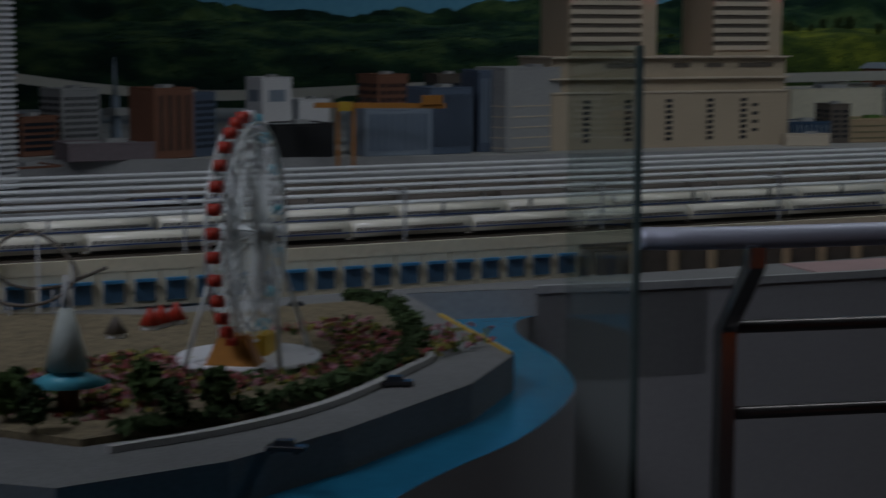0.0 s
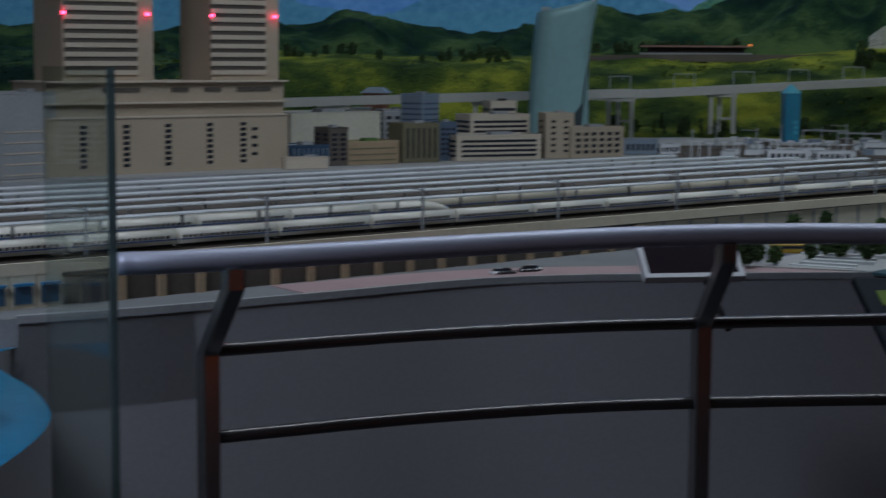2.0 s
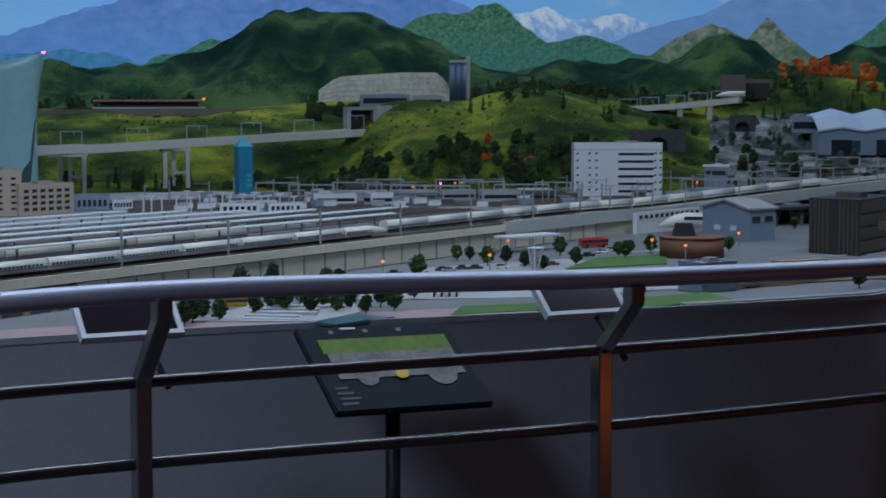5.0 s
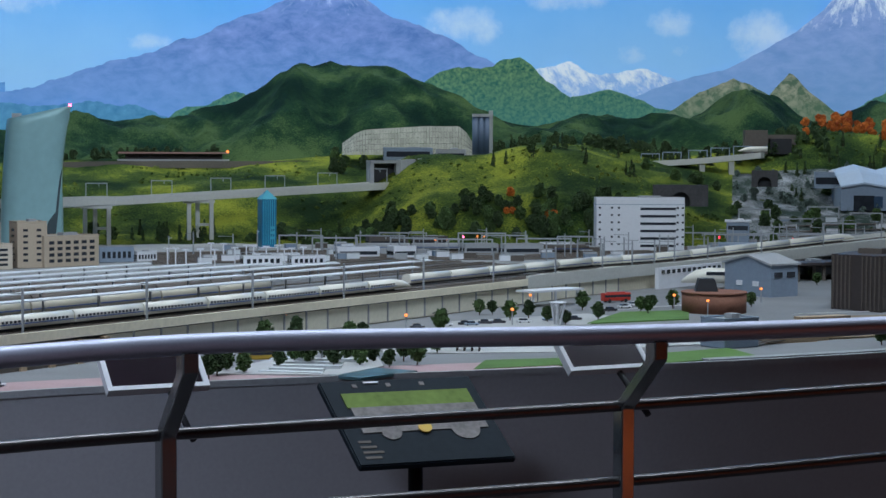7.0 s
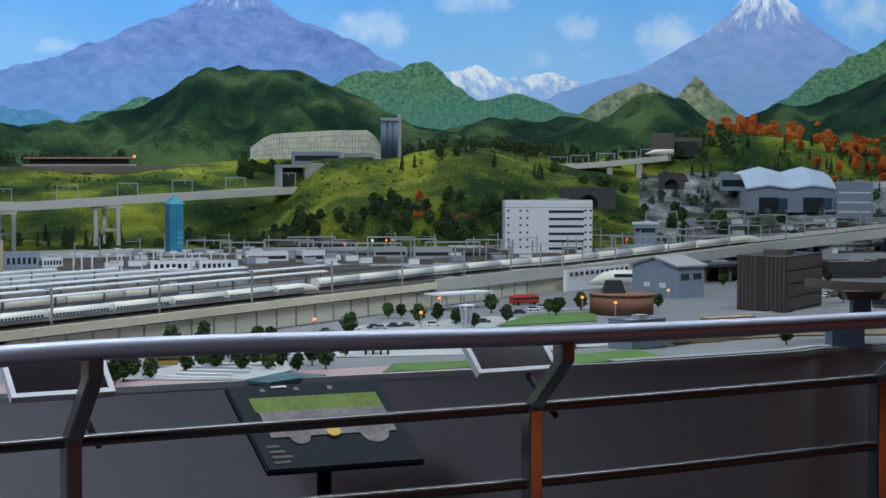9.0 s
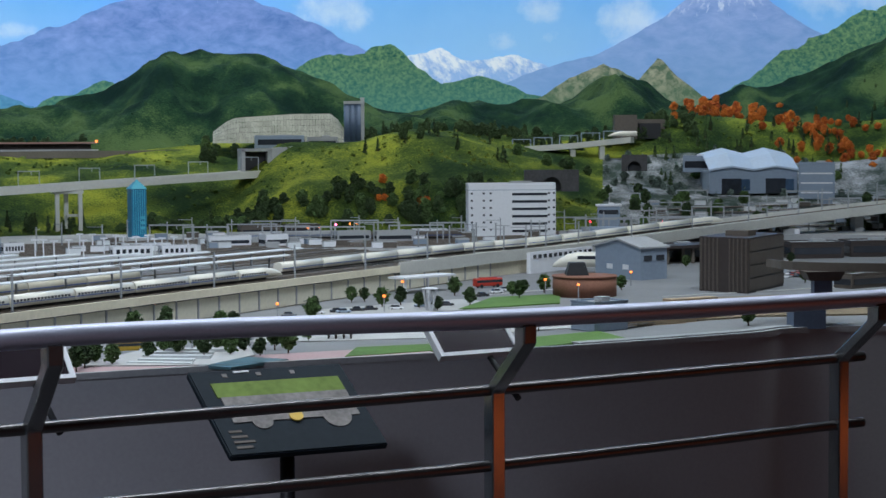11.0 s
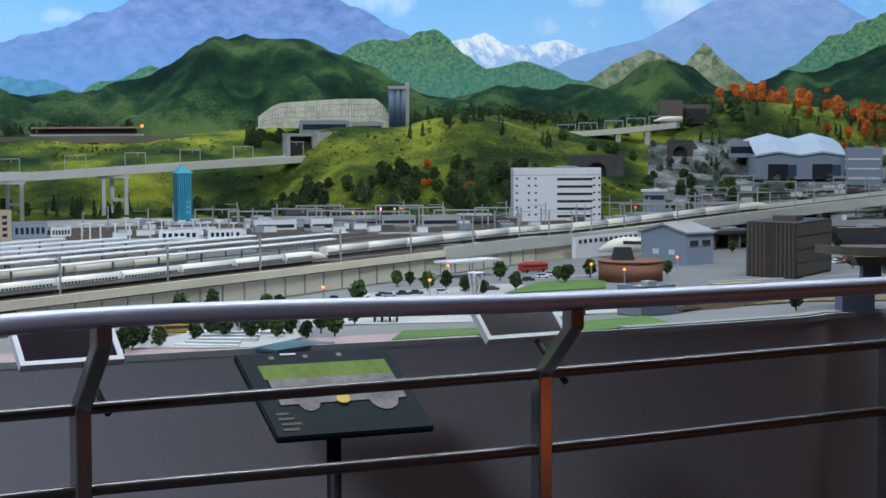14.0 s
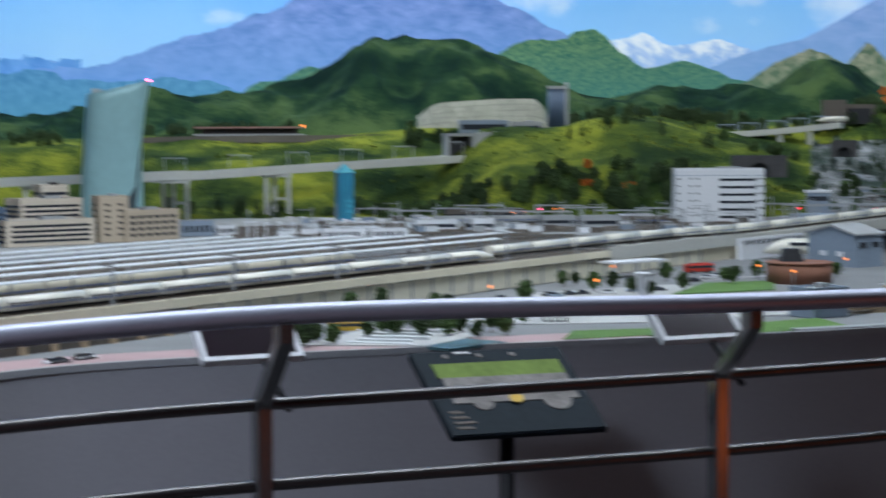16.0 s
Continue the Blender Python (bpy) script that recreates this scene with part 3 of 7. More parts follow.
def slope(name, stations, material, d_step, bumps, az0=-62.0, az1=46.0, step=0.3, clumps=0.0, folds=0.0):
    """Terrain strip; stations are (distance, line of (angle, height)) from front to back."""
    ds = []
    for (d0, _), (d1, _) in zip(stations, stations[1:]):
        k = max(1, int((d1 - d0) / d_step))
        ds += [d0 + (d1 - d0) * i / k for i in range(k)]
    ds.append(stations[-1][0])
    n = int((az1 - az0) / step)
    vs, fs = [], []
    for i in range(n + 1):
        az = az0 + (az1 - az0) * i / n
        hs = [profile(l, az) for _, l in stations]
        for j, d in enumerate(ds):
            k = max(q for q in range(len(stations) - 1) if stations[q][0] <= d + 1e-6)
            t = (d - stations[k][0]) / (stations[k + 1][0] - stations[k][0])
            t = t * t * (3 - 2 * t) * 0.6 + t * 0.4
            z = hs[k] + (hs[k + 1] - hs[k]) * t
            p = polar(az, d, 0)
            z += bumps * noise.fractal(Vector((p.x * 1.4, p.y * 1.4, 0.5)), 0.9, 2.1, 5) * (0.3 if j == 0 else 1)
            if folds and 0 < j < len(ds) - 1:
                w_ = math.sin(math.pi * min(1.0, max(0.0, (d - ds[0]) / 1.5)))
                z += folds * w_ * (noise.ridged_multi_fractal(Vector((az * 0.22 + 0.25 * d, d * 0.55, 2.0)), 1.0, 2.0, 4, 1.0, 2.0) - 0.9)
            if clumps:
                c = noise.voronoi(Vector((p.x * 9, p.y * 9, z * 9)))[0][0]
                z += clumps * (0.5 - c)
            vs.append((p.x, p.y, z))
    m = len(ds)
    for i in range(n):
        for j in range(m - 1):
            fs.append((i * m + j, (i + 1) * m + j, (i + 1) * m + j + 1, i * m + j + 1))
    return sheet(name, vs, [f[::-1] for f in fs], material, None, True)


foot = [(-62, YARD_Z - 0.04), (46, YARD_Z - 0.04)]
tagged(slope("wooded_slope", [(10.9, foot), (12.3, heights(TOP_A, 12.3)), (13.3, heights(TOP_B, 13.3)), (13.5, heights([(a, e - 0.2) for a, e in TOP_B], 13.5))], FOREST, 0.09, 0.035, az1=-26.5),
       "dark wooded slope behind the western town", "hillside", kind="structure")
A_LINE, B_LINE = heights(TOP_A, 12.3), heights(TOP_B, 13.3)
BROW_SHARE = [(-62, 0.15), (-6.0, 0.15), (-3.2, 0.56), (46, 0.58)]
BROW = [(a, YARD_Z - 0.04 + profile(BROW_SHARE, a) * (profile(A_LINE, a) - YARD_Z + 0.04)) for a in np.arange(-62, 46.5, 0.5)]
B_BACK = heights([(a, e - 0.2) for a, e in TOP_B], 13.5)
tagged(slope("meadow_slope", [(10.9, foot), (11.4, BROW), (12.3, A_LINE), (13.3, B_LINE), (13.5, B_BACK)], MEADOW, 0.09, 0.045, az0=-26.5, az1=6.4),
       "sunlit green flocked meadow slope with low folds", "hillside", kind="structure")
def between(share):
    """Height line part of the way up from the lower to the upper terrace."""
    return [(a, profile(A_LINE, a) + share * (profile(B_LINE, a) - profile(A_LINE, a))) for a in np.arange(6.0, 46.5, 0.5)]


tagged(slope("meadow_slope", [(12.68, between(0.36)), (13.3, B_LINE), (13.5, B_BACK)], MEADOW, 0.09, 0.035, az0=6.4),
       "green flocked upper meadow above the depot", "hillside", kind="structure")
tagged(slope("depot_ground", [(10.9, foot), (12.25, heights(TOP_A, 12.25)), (12.76, between(0.45))], grass_paint("depot_earth", ((0.04, 0.06, 0.05), (0.16, 0.175, 0.18), (0.36, 0.38, 0.40)), 5.0), 0.09, 0.02, az0=6.4),
       "grey stony depot ground rising to the hills", "ground", kind="structure")
tagged(slope("forest_hill", [(13.2, heights([(a, e - 0.35) for a, e in TOP_B], 13.2)), (14.7, heights(SKYLINE, 14.7)), (15.2, heights([(a, e - 1.2) for a, e in SKYLINE], 15.2))], FOREST, 0.06, 0.10, step=0.2, clumps=0.018, folds=0.20),
       "dark green wooded model hills behind the meadow", "hill", kind="structure")

# ---------------------------------------------------------------- station deck, tracks and platforms
S0, SU, SN = Vector((-2.73, 2.67, 0)), Vector((0.495, 0.869, 0)), Vector((-0.869, 0.495, 0))
STURN = math.degrees(math.atan2(SU.y, SU.x))


def sta(s, off, z=0.0):
    """A place beside the station's front edge: metres along it and metres behind it."""
    return S0 + SU * s + SN * off + Vector((0, 0, z))


deck_line = [sta(s, 0.0, DECK_Z) for s in (-2.2, 0, 2, 4, 5.5)] + [Vector((0.480, 8.297, 1.020)), Vector((0.887, 8.908, 1.017)), Vector((1.971, 10.115, 1.070)), Vector((2.973, 10.599, 1.156)), polar(21, 11.4, 1.24), polar(30, 11.6, 1.25)]
deck_curve = spline(deck_line, 6)
deck = tagged(ribbon("station_deck", deck_curve[:31], 0.0, 1.45, -0.022, 0.0, BALLAST), "long raised railway deck of brown ballast", "viaduct", kind="structure")
side = ribbon("deck_edge", deck_curve[:25], -0.010, 0.0, -0.022, 0.006, CREAM, None)
tagged(side, "pale concrete parapet along the railway deck", "parapet", kind="structure")
main = tagged(ribbon("railway_viaduct", deck_curve[24:], 0.0, 0.30, -0.035, 0.0, CONCRETE), "pale concrete double-track railway viaduct climbing away", "viaduct", kind="structure")
ribbon("parapet", deck_curve[24:], -0.01, 0.0, -0.035, 0.018, CONCRETE, main)
ribbon("parapet", deck_curve[24:], 0.30, 0.31, -0.035, 0.018, CONCRETE, main)
for i in range(32, len(deck_curve) - 2, 3):
    p = deck_curve[i]
    part("pier", boxed(p.x - 0.07, p.y + 0.12, GROUND_Z - 0.02, 0.05, 0.12, p.z - 0.035 - GROUND_Z + 0.02), GREYC, main)

yard = apron("railway_yard", [polar(a, d, 0) for a, d in ((-62, 7.2), (-34, 7.0), (-24, 7.6), (-16, 8.0), (-9, 8.4), (-4, 8.7), (0, 8.9), (5, 9.5), (9, 10.2), (13, 10.6), (46, 10.7))], YARD_Z, 13.2, YARD)
tagged(yard, "grey gravel railway yard", "yard", kind="structure")
yard_edge = ribbon("yard_wall", [polar(a, d, 0.92) for a, d in ((-62, 7.2), (-34, 7.0), (-24, 7.6), (-16, 8.0), (-9, 8.4), (-4, 8.7), (0, 8.9), (5, 9.5), (9, 10.2), (13, 10.6), (46, 10.7))], -0.01, 0.0, 0.0, 0.085, GREYC)
tagged(yard_edge, "low grey retaining wall of the yard", "wall", kind="structure")


def track(line, off, z, name="railway_track"):
    """Two rails on their sleepers along a line."""
    t = thing(name, "rusty model railway track on ballast", "track", Matrix.Identity(4), "tracks")
    for o in (-0.0065, 0.0065):
        ribbon("rail", line, off + o - 0.0012, off + o + 0.0012, z + 0.003, z + 0.006, RAILM, t)
    ribbon("track_bed", line, off - 0.016, off + 0.016, z + 0.0005, z + 0.003, BALLAST, t)


straight = deck_curve[:31]
for o in (0.035, 0.085, 0.36, 0.42, 0.56, 0.62, 0.76, 0.82, 0.96, 1.02, 1.16, 1.22, 1.36):
    track(straight, o, 0.0)
for o in (0.09, 0.20):
    track(deck_curve[27:], o, 0.0)

# platforms with long sheet roofs on posts
post_bm = boxed(0, 0, 0, 0.006, 0.006, 0.058)
post_me = bpy.data.meshes.new("post")
post_bm.to_mesh(post_me), post_bm.free()
post_me.materials.append(POLE)


def platform(off, s0, s1, width=0.044, tall=0.066):
    n = max(2, int((s1 - s0) / 0.24))
    t = thing("station_platform", "long station platform under a pale ribbed sheet roof", "platform", Matrix.Identity(4), "station platforms")
    line = [sta(s0 + (s1 - s0) * i / n, off, DECK_Z) for i in range(n + 1)]
    ribbon("platform_slab", line, -width / 2, width / 2, 0.0, 0.014, GREYC, t)
    for i in range(n):
        a, b = sta(s0 + (s1 - s0) * (i + 0.004) / n, off, DECK_Z), sta(s0 + (s1 - s0) * (i + 0.996) / n, off, DECK_Z)
        bm = bmesh.new()
        vs = []
        for p in (a, b):
            for o, h in ((-0.55, 0.0), (-0.55, 0.004), (-0.1, 0.007), (0.1, 0.007), (0.55, 0.004), (0.55, 0.0)):
                q = p + SN * o * width
                vs.append(bm.verts.new((q.x, q.y, q.z + tall + h)))
        for k in range(6):
            bm.faces.new((vs[k], vs[(k + 1) % 6], vs[6 + (k + 1) % 6], vs[6 + k]))
        bm.faces.new(vs[:6][::-1]), bm.faces.new(vs[6:])
        part("roof_panel", bm, ROOFGREY, t)
        mid = sta(s0 + (s1 - s0) * (i + 0.5) / n, off, DECK_Z + 0.012)
        share("post", post_me, t, Matrix.Translation(mid) @ Matrix.Rotation(radians(STURN), 4, "Z"))
    return t


for o, s0, s1 in ((0.26, -2.0, 5.05), (0.49, -2.0, 5.5), (0.69, -2.0, 5.1), (0.89, -2.0, 4.9), (1.09, -2.0, 4.75), (1.29, -2.0, 4.6)):
    platform(o, s0, s1)

# ---------------------------------------------------------------- trains


def car_body(length, nose=0.0):
    """A car seen end on as a rounded box; nose: how much of its front end tapers."""
    bm = bmesh.new()
    sect = [(-0.021, 0.0), (-0.021, 0.026), (-0.018, 0.036), (-0.010, 0.042), (0.010, 0.042), (0.018, 0.036), (0.021, 0.026), (0.021, 0.0)]
    xs = [(0.0, 1.0, 1.0)] + ([(length - nose, 1, 1)] if nose else []) + ([(length - nose * 0.55, 0.96, 0.82), (length - nose * 0.25, 0.78, 0.5), (length, 0.3, 0.16)] if nose else [(length, 1, 1)])
    rings = [[bm.verts.new((x, y * w, 0.007 + z * h * 0.84)) for y, z in sect] for x, w, h in xs]
    for a, b in zip(rings, rings[1:]):
        for k in range(8):
            f = bm.faces.new((a[k], b[k], b[(k + 1) % 8], a[(k + 1) % 8]))
            f.smooth = True
    bm.faces.new(rings[0]), bm.faces.new(rings[-1][::-1])
    return bm


win_me = bpy.data.meshes.new("window")
_b = boxed(0, 0, 0, 0.009, 0.0012, 0.007)
_b.to_mesh(win_me), _b.free()
win_me.materials.append(GLASSD)


def train(where, count, group, direction=1, name="bullet_train", body=TRAINW, windows=True, label="white streamlined bullet train with a blue waistband", noses=True):
    """where(k) gives the pose of car k's rear end."""
    t = thing(name, label, "train", Matrix.Identity(4), group)
    for k in range(count):
        nose = 0.12 if noses and k == count - 1 else 0.0
        c = part("car", car_body(0.298, nose), body, t)
        c.matrix_basis = where(k)
        ln = 0.298 - nose
        for sd in (-1, 1):
            part("stripe", boxed(ln / 2, sd * 0.0212, 0.0165, ln, 0.001, 0.003), TRAINB, c)
        if windows:
            for i in range(int(ln / 0.016) - 1):
                share("window", win_me, c, Matrix.Translation((0.014 + i * 0.016, -0.0213, 0.0215)))
        part("underframe", boxed(ln / 2, 0, 0.0, ln * 0.94, 0.032, 0.0085), BLACK, c)
    return t


def on_station(s, off, z=DECK_Z + 0.007):
    return Matrix.Translation(sta(s, off, z)) @ Matrix.Rotation(radians(STURN), 4, "Z")


def on_curve(curve, start, off, z):
    """Poses of successive cars along a curved line from a starting length."""
    ls = [0.0]
    for a, b in zip(curve, curve[1:]):
        ls.append(ls[-1] + (b - a).length)

    def place(l):
        i = max(0, min(len(ls) - 2, int(np.searchsorted(ls, l)) - 1))
        f = (l - ls[i]) / (ls[i + 1] - ls[i])
        d = (curve[i + 1] - curve[i]).normalized()
        return curve[i] + (curve[i + 1] - curve[i]) * f + Vector((-d.y, d.x, 0)).normalized() * off + Vector((0, 0, z))

    def where(k):
        p, q = place(start + k * 0.306), place(start + k * 0.306 + 0.298)
        d = q - p
        return Matrix.Translation(p) @ Matrix.Rotation(math.atan2(d.y, d.x), 4, "Z") @ Matrix.Rotation(-math.asin(d.z / d.length), 4, "Y")
    return where


train(lambda k: on_station(4.75 - 21 * 0.306 + k * 0.306 + 0.008, 0.085), 21, "bullet trains")
# fill trains between the roofs; the brown ones carry the roof shade
for o_, e_, c_ in ((0.42, 4.3, 12), (0.62, 4.5, 13), (0.82, 4.1, 12), (1.02, 3.9, 12)):
    train(lambda k, o=o_, e=e_, c=c_: on_station(e - c * 0.306 + k * 0.306, o), c_, "commuter trains", name="commuter_train", body=mat("commuter_cream", (0.50, 0.46, 0.36), 0.4, 0, 0.1) if o_ < 0.5 else BROWN2, windows=False, label="dusty commuter train standing at a station platform", noses=False)
train(lambda k: on_station(2.55 - 14 * 0.306 + k * 0.306, 0.36), 14, "bullet trains")
train(on_curve(deck_curve, 7.1, 0.20, 0.007), 13, "bullet trains", windows=False)

# ---------------------------------------------------------------- hand rail in front of the layout
posts = [Vector((-1.628, 3.126, 0)), Vector((-0.765, 3.772, 0)), Vector((0.238, 4.243, 0)), Vector((1.201, 4.803, 0))]
turns = [46, 30, 28, 30]
mids, lows, tops = [0.916, 0.9285, 0.938, 0.940], [0.740, 0.753, 0.756, 0.758], [1.114, 1.136, 1.122, 1.114]
LEAN = 0.143
heads = [p + Vector((math.sin(radians(a)), -math.cos(radians(a)), 0)) * LEAN for p, a in zip(posts, turns)]
rail_pts = [Vector((-1.707, 2.912, 1.110))] + [Vector((h.x, h.y, z)) for h, z in zip(heads, tops)] + [heads[3] + Vector((0.8, 0.5, 1.114))]
railing = thing("guard_rail", "curved steel guard rail with three bars and kinked posts", "railing", Matrix.Identity(4))
part("handrail", tube(bmesh.new(), spline(rail_pts, 14), 0.0222, 20), STEEL, railing, "thick brushed steel hand rail")
for zs in (mids, lows):
    pts = [Vector((p.x, p.y, z)) for p, z in zip(posts, zs)]
    out = Vector((-0.60, 0.80, 0)) * 0.050
    pts.insert(1, (pts[0] + pts[1]) / 2 + out)
    pts.append(pts[-1] + (pts[-1] - pts[-2]).normalized() * 0.022)
    part("bar", tube(bmesh.new(), spline(pts, 14), 0.0135, 14), DARK_STEEL, railing, "slim dark steel bar")


def post_mesh(top, mid):
    """A flat post that kinks towards the visitors above the middle bar and stands upright again under the hand rail."""
    bm = bmesh.new()
    w, t = 0.0178, 0.022
    line = [(0, 0.0), (0, mid - 0.004), (-LEAN, top - 0.060), (-LEAN, top - 0.015)]
    rings = []
    for i, (y, z) in enumerate(line):
        rings.append([bm.verts.new((a * w, y + b * t, z)) for a, b in ((-1, -1), (1, -1), (1, 1), (-1, 1))])
    for a, b in zip(rings, rings[1:]):
        for k in range(4):
            bm.faces.new((a[k], a[(k + 1) % 4], b[(k + 1) % 4], b[k]))
    bm.faces.new(rings[0][::-1]), bm.faces.new(rings[-1])
    bmesh.ops.bevel(bm, geom=bm.edges[:], offset=0.003, segments=1, affect="EDGES")
    return bm


for p, a, m_, tp in zip(posts, turns, mids, tops):
    ob = part("post", post_mesh(tp, m_), POST, railing, "kinked grey flat steel post")
    ob.matrix_basis = Matrix.Translation(p) @ Matrix.Rotation(radians(a), 4, "Z")
    foot_ = part("foot_plate", boxed(0, 0, 0, 0.11, 0.11, 0.008), POST, railing)
    foot_.matrix_basis = ob.matrix_basis

# small tilted screens on arms behind two posts
SCREEN = mat("unlit_screen", (0.020, 0.012, 0.018), 0.12, 0, 0.3, 20, 6, 0.0, spec=0.6)
FRAMEW = mat("silver_screen_frame", (0.74, 0.75, 0.78), 0.45, 0.0, 0.06, 80, 6, 0.0)


def tablet(base, turn, group):
    """base: middle of its lower edge."""
    t = thing("display_screen", "small tilted screen in a silver frame behind the rail", "screen", Matrix.Translation(base) @ Matrix.Rotation(radians(turn), 4, "Z"), group)
    tilt = Matrix.Rotation(radians(42), 4, "X")
    for nm, mt, d in (("back_shell", FRAMEW, (0, 0.0625, -0.012, 0.235, 0.125, 0.016)), ("display", SCREEN, (0, 0.0625, 0.0045, 0.209, 0.099, 0.001))):
        part(nm, boxed(*d), mt, t).matrix_basis = tilt
    for x, y, sx, sy in ((0, 0.006, 0.235, 0.012), (0, 0.119, 0.235, 0.012), (-0.1115, 0.0625, 0.012, 0.101), (0.1115, 0.0625, 0.012, 0.101)):
        part("frame_bar", boxed(x, y, 0.0042, sx, sy, 0.004), FRAMEW, t).matrix_basis = tilt
    part("arm", rod(bmesh.new(), (0.02, 0.07, 0.05), (0.045, -0.10, -0.10), 0.008, n=8), BLACK, t)
    return t


tablet((-0.808, 3.910, 1.006), 30, "display screens")
tablet((0.214, 4.412, 1.001), 30, "display screens")

# information panel on a stalk between rail and fascia
PBL, PBR, PTL, PTR = Vector((-0.402, 4.336, 0.768)), Vector((-0.017, 4.496, 0.769)), Vector((-0.530, 4.543, 0.950)), Vector((-0.150, 4.713, 0.950))
SLATE = mat("dark_slate_panel", (0.012, 0.019, 0.026), 0.6, 0, 0.2, 60, 8, 0.0, spec=0.12)
PRINT = mat("printed_track_diagram", (0.24, 0.22, 0.21), 0.6, 0, 0.35, 70, 22, 0.0, spec=0.1)
PRINTG = mat("printed_green", (0.16, 0.23, 0.055), 0.6, 0, 0.25, 50, 18, 0.0, spec=0.1)
pc = (PBL + PBR + PTL + PTR) / 4
panel = thing("information_panel", "dark tilted information panel with a printed station picture", "information panel", Matrix.Translation(pc))
ux, uy = ((PBR - PBL) + (PTR - PTL)) / 2, ((PTL - PBL) + (PTR - PBR)) / 2
un = ux.cross(uy).normalized()


def on_panel(name, u0, v0, u1, v1, lift, thick, material, parent, rounded=0.0):
    """A plate on the panel's slanted face, by shares of its width and height."""
    bm = bmesh.new()
    cs = [(u0, v0), (u1, v0), (u1, v1), (u0, v1)]
    lo = [bm.verts.new(ux * (u - 0.5) + uy * (v - 0.5) + un * (lift - thick)) for u, v in cs]
    hi = [bm.verts.new(ux * (u - 0.5) + uy * (v - 0.5) + un * lift) for u, v in cs]
    bm.faces.new(lo[::-1]), bm.faces.new(hi)
    for k in range(4):
        bm.faces.new((lo[k], lo[(k + 1) % 4], hi[(k + 1) % 4], hi[k]))
    if rounded:
        bmesh.ops.bevel(bm, geom=bm.edges[:], offset=rounded, segments=2, affect="EDGES")
    return part(name, bm, material, parent)


board = on_panel("board", 0, 0, 1, 1, 0, 0.022, SLATE, panel, 0.004)
on_panel("picture_strip", 0.10, 0.66, 0.93, 0.83, 0.003, 0.0025, PRINTG, panel)
on_panel("picture", 0.12, 0.36, 0.93, 0.66, 0.003, 0.0025, PRINT, panel)
for u, v, w in ((0.06, 0.07, 0.10), (0.06, 0.13, 0.13), (0.06, 0.19, 0.10), (0.06, 0.25, 0.08)):
    on_panel("text_bar", u, v, u + w, v + 0.025, 0.002, 0.0015, BROWN2, panel)
for u in (0.2, 0.42, 0.64):
    on_panel("mark", u, 0.90, u + 0.03, 0.94, 0.002, 0.0015, PRINT, panel)
on_panel("lamp_bar", 0.28, 0.945, 0.38, 0.965, 0.003, 0.0025, WHITE, panel)
for cx, r in ((0.30, 0.027), (0.78, 0.038)):
    part("picture_lobe", rod(bmesh.new(), ux * (cx - 0.5) + uy * (0.36 - 0.5) + un * 0.001, ux * (cx - 0.5) + uy * (0.36 - 0.5) + un * 0.003, r, n=20), PRINT, panel)
btn = rod(bmesh.new(), ux * 0.02 + uy * (0.385 - 0.5) + un * 0.002, ux * 0.02 + uy * (0.385 - 0.5) + un * 0.007, 0.018, n=18)
part("emblem", btn, YELLOW, panel)
part("stalk", rod(bmesh.new(), (0.0, -0.03, -pc.z), (0.0, -0.03, -0.05), 0.019, n=16), BLACK, panel)
part("foot", rod(bmesh.new(), (0.0, -0.03, -pc.z), (0.0, -0.03, -pc.z + 0.012), 0.12, n=28), BLACK, panel)

# glass partition where the rail ends
glass = thing("glass_partition", "tall clear glass partition at the end of the rail", "glass partition", Matrix.Identity(4))
G0, G1 = Vector((-1.715, 2.907, 1.110)), Vector((-2.045, 3.229, 0.964))
G0.z = 0
G1.z = 0
gd = (G1 - G0)
gt = Vector((-gd.y, gd.x, 0)).normalized() * 0.012
bm = bmesh.new()
lo = [bm.verts.new(p) for p in (G0, G1, G1 + gt, G0 + gt)]
hi = [bm.verts.new(p + Vector((0, 0, 1.475))) for p in (G0, G1, G1 + gt, G0 + gt)]
bm.faces.new(lo[::-1]), bm.faces.new(hi)
for k in range(4):
    bm.faces.new((lo[k], lo[(k + 1) % 4], hi[(k + 1) % 4], hi[k]))
part("pane", bm, PANE, glass).visible_shadow = False
EDGE = mat("green_glass_edge", (0.11, 0.16, 0.16), 0.2, 0, 0.1, 60, 8, 0.0)
ec = G0 - gd.normalized() * 0.004
part("polished_edge", boxed(ec.x, ec.y, 0, 0.014, 0.007, 1.477, rz=math.atan2(gt.y, gt.x)), EDGE, glass)

# ---------------------------------------------------------------- buildings


def piece_mesh(name, sx, sy, sz, material):
    bm = boxed(0, 0, 0, sx, sy, sz)
    me = bpy.data.meshes.new(name)
    bm.to_mesh(me), bm.free()
    me.materials.append(material)
    return me


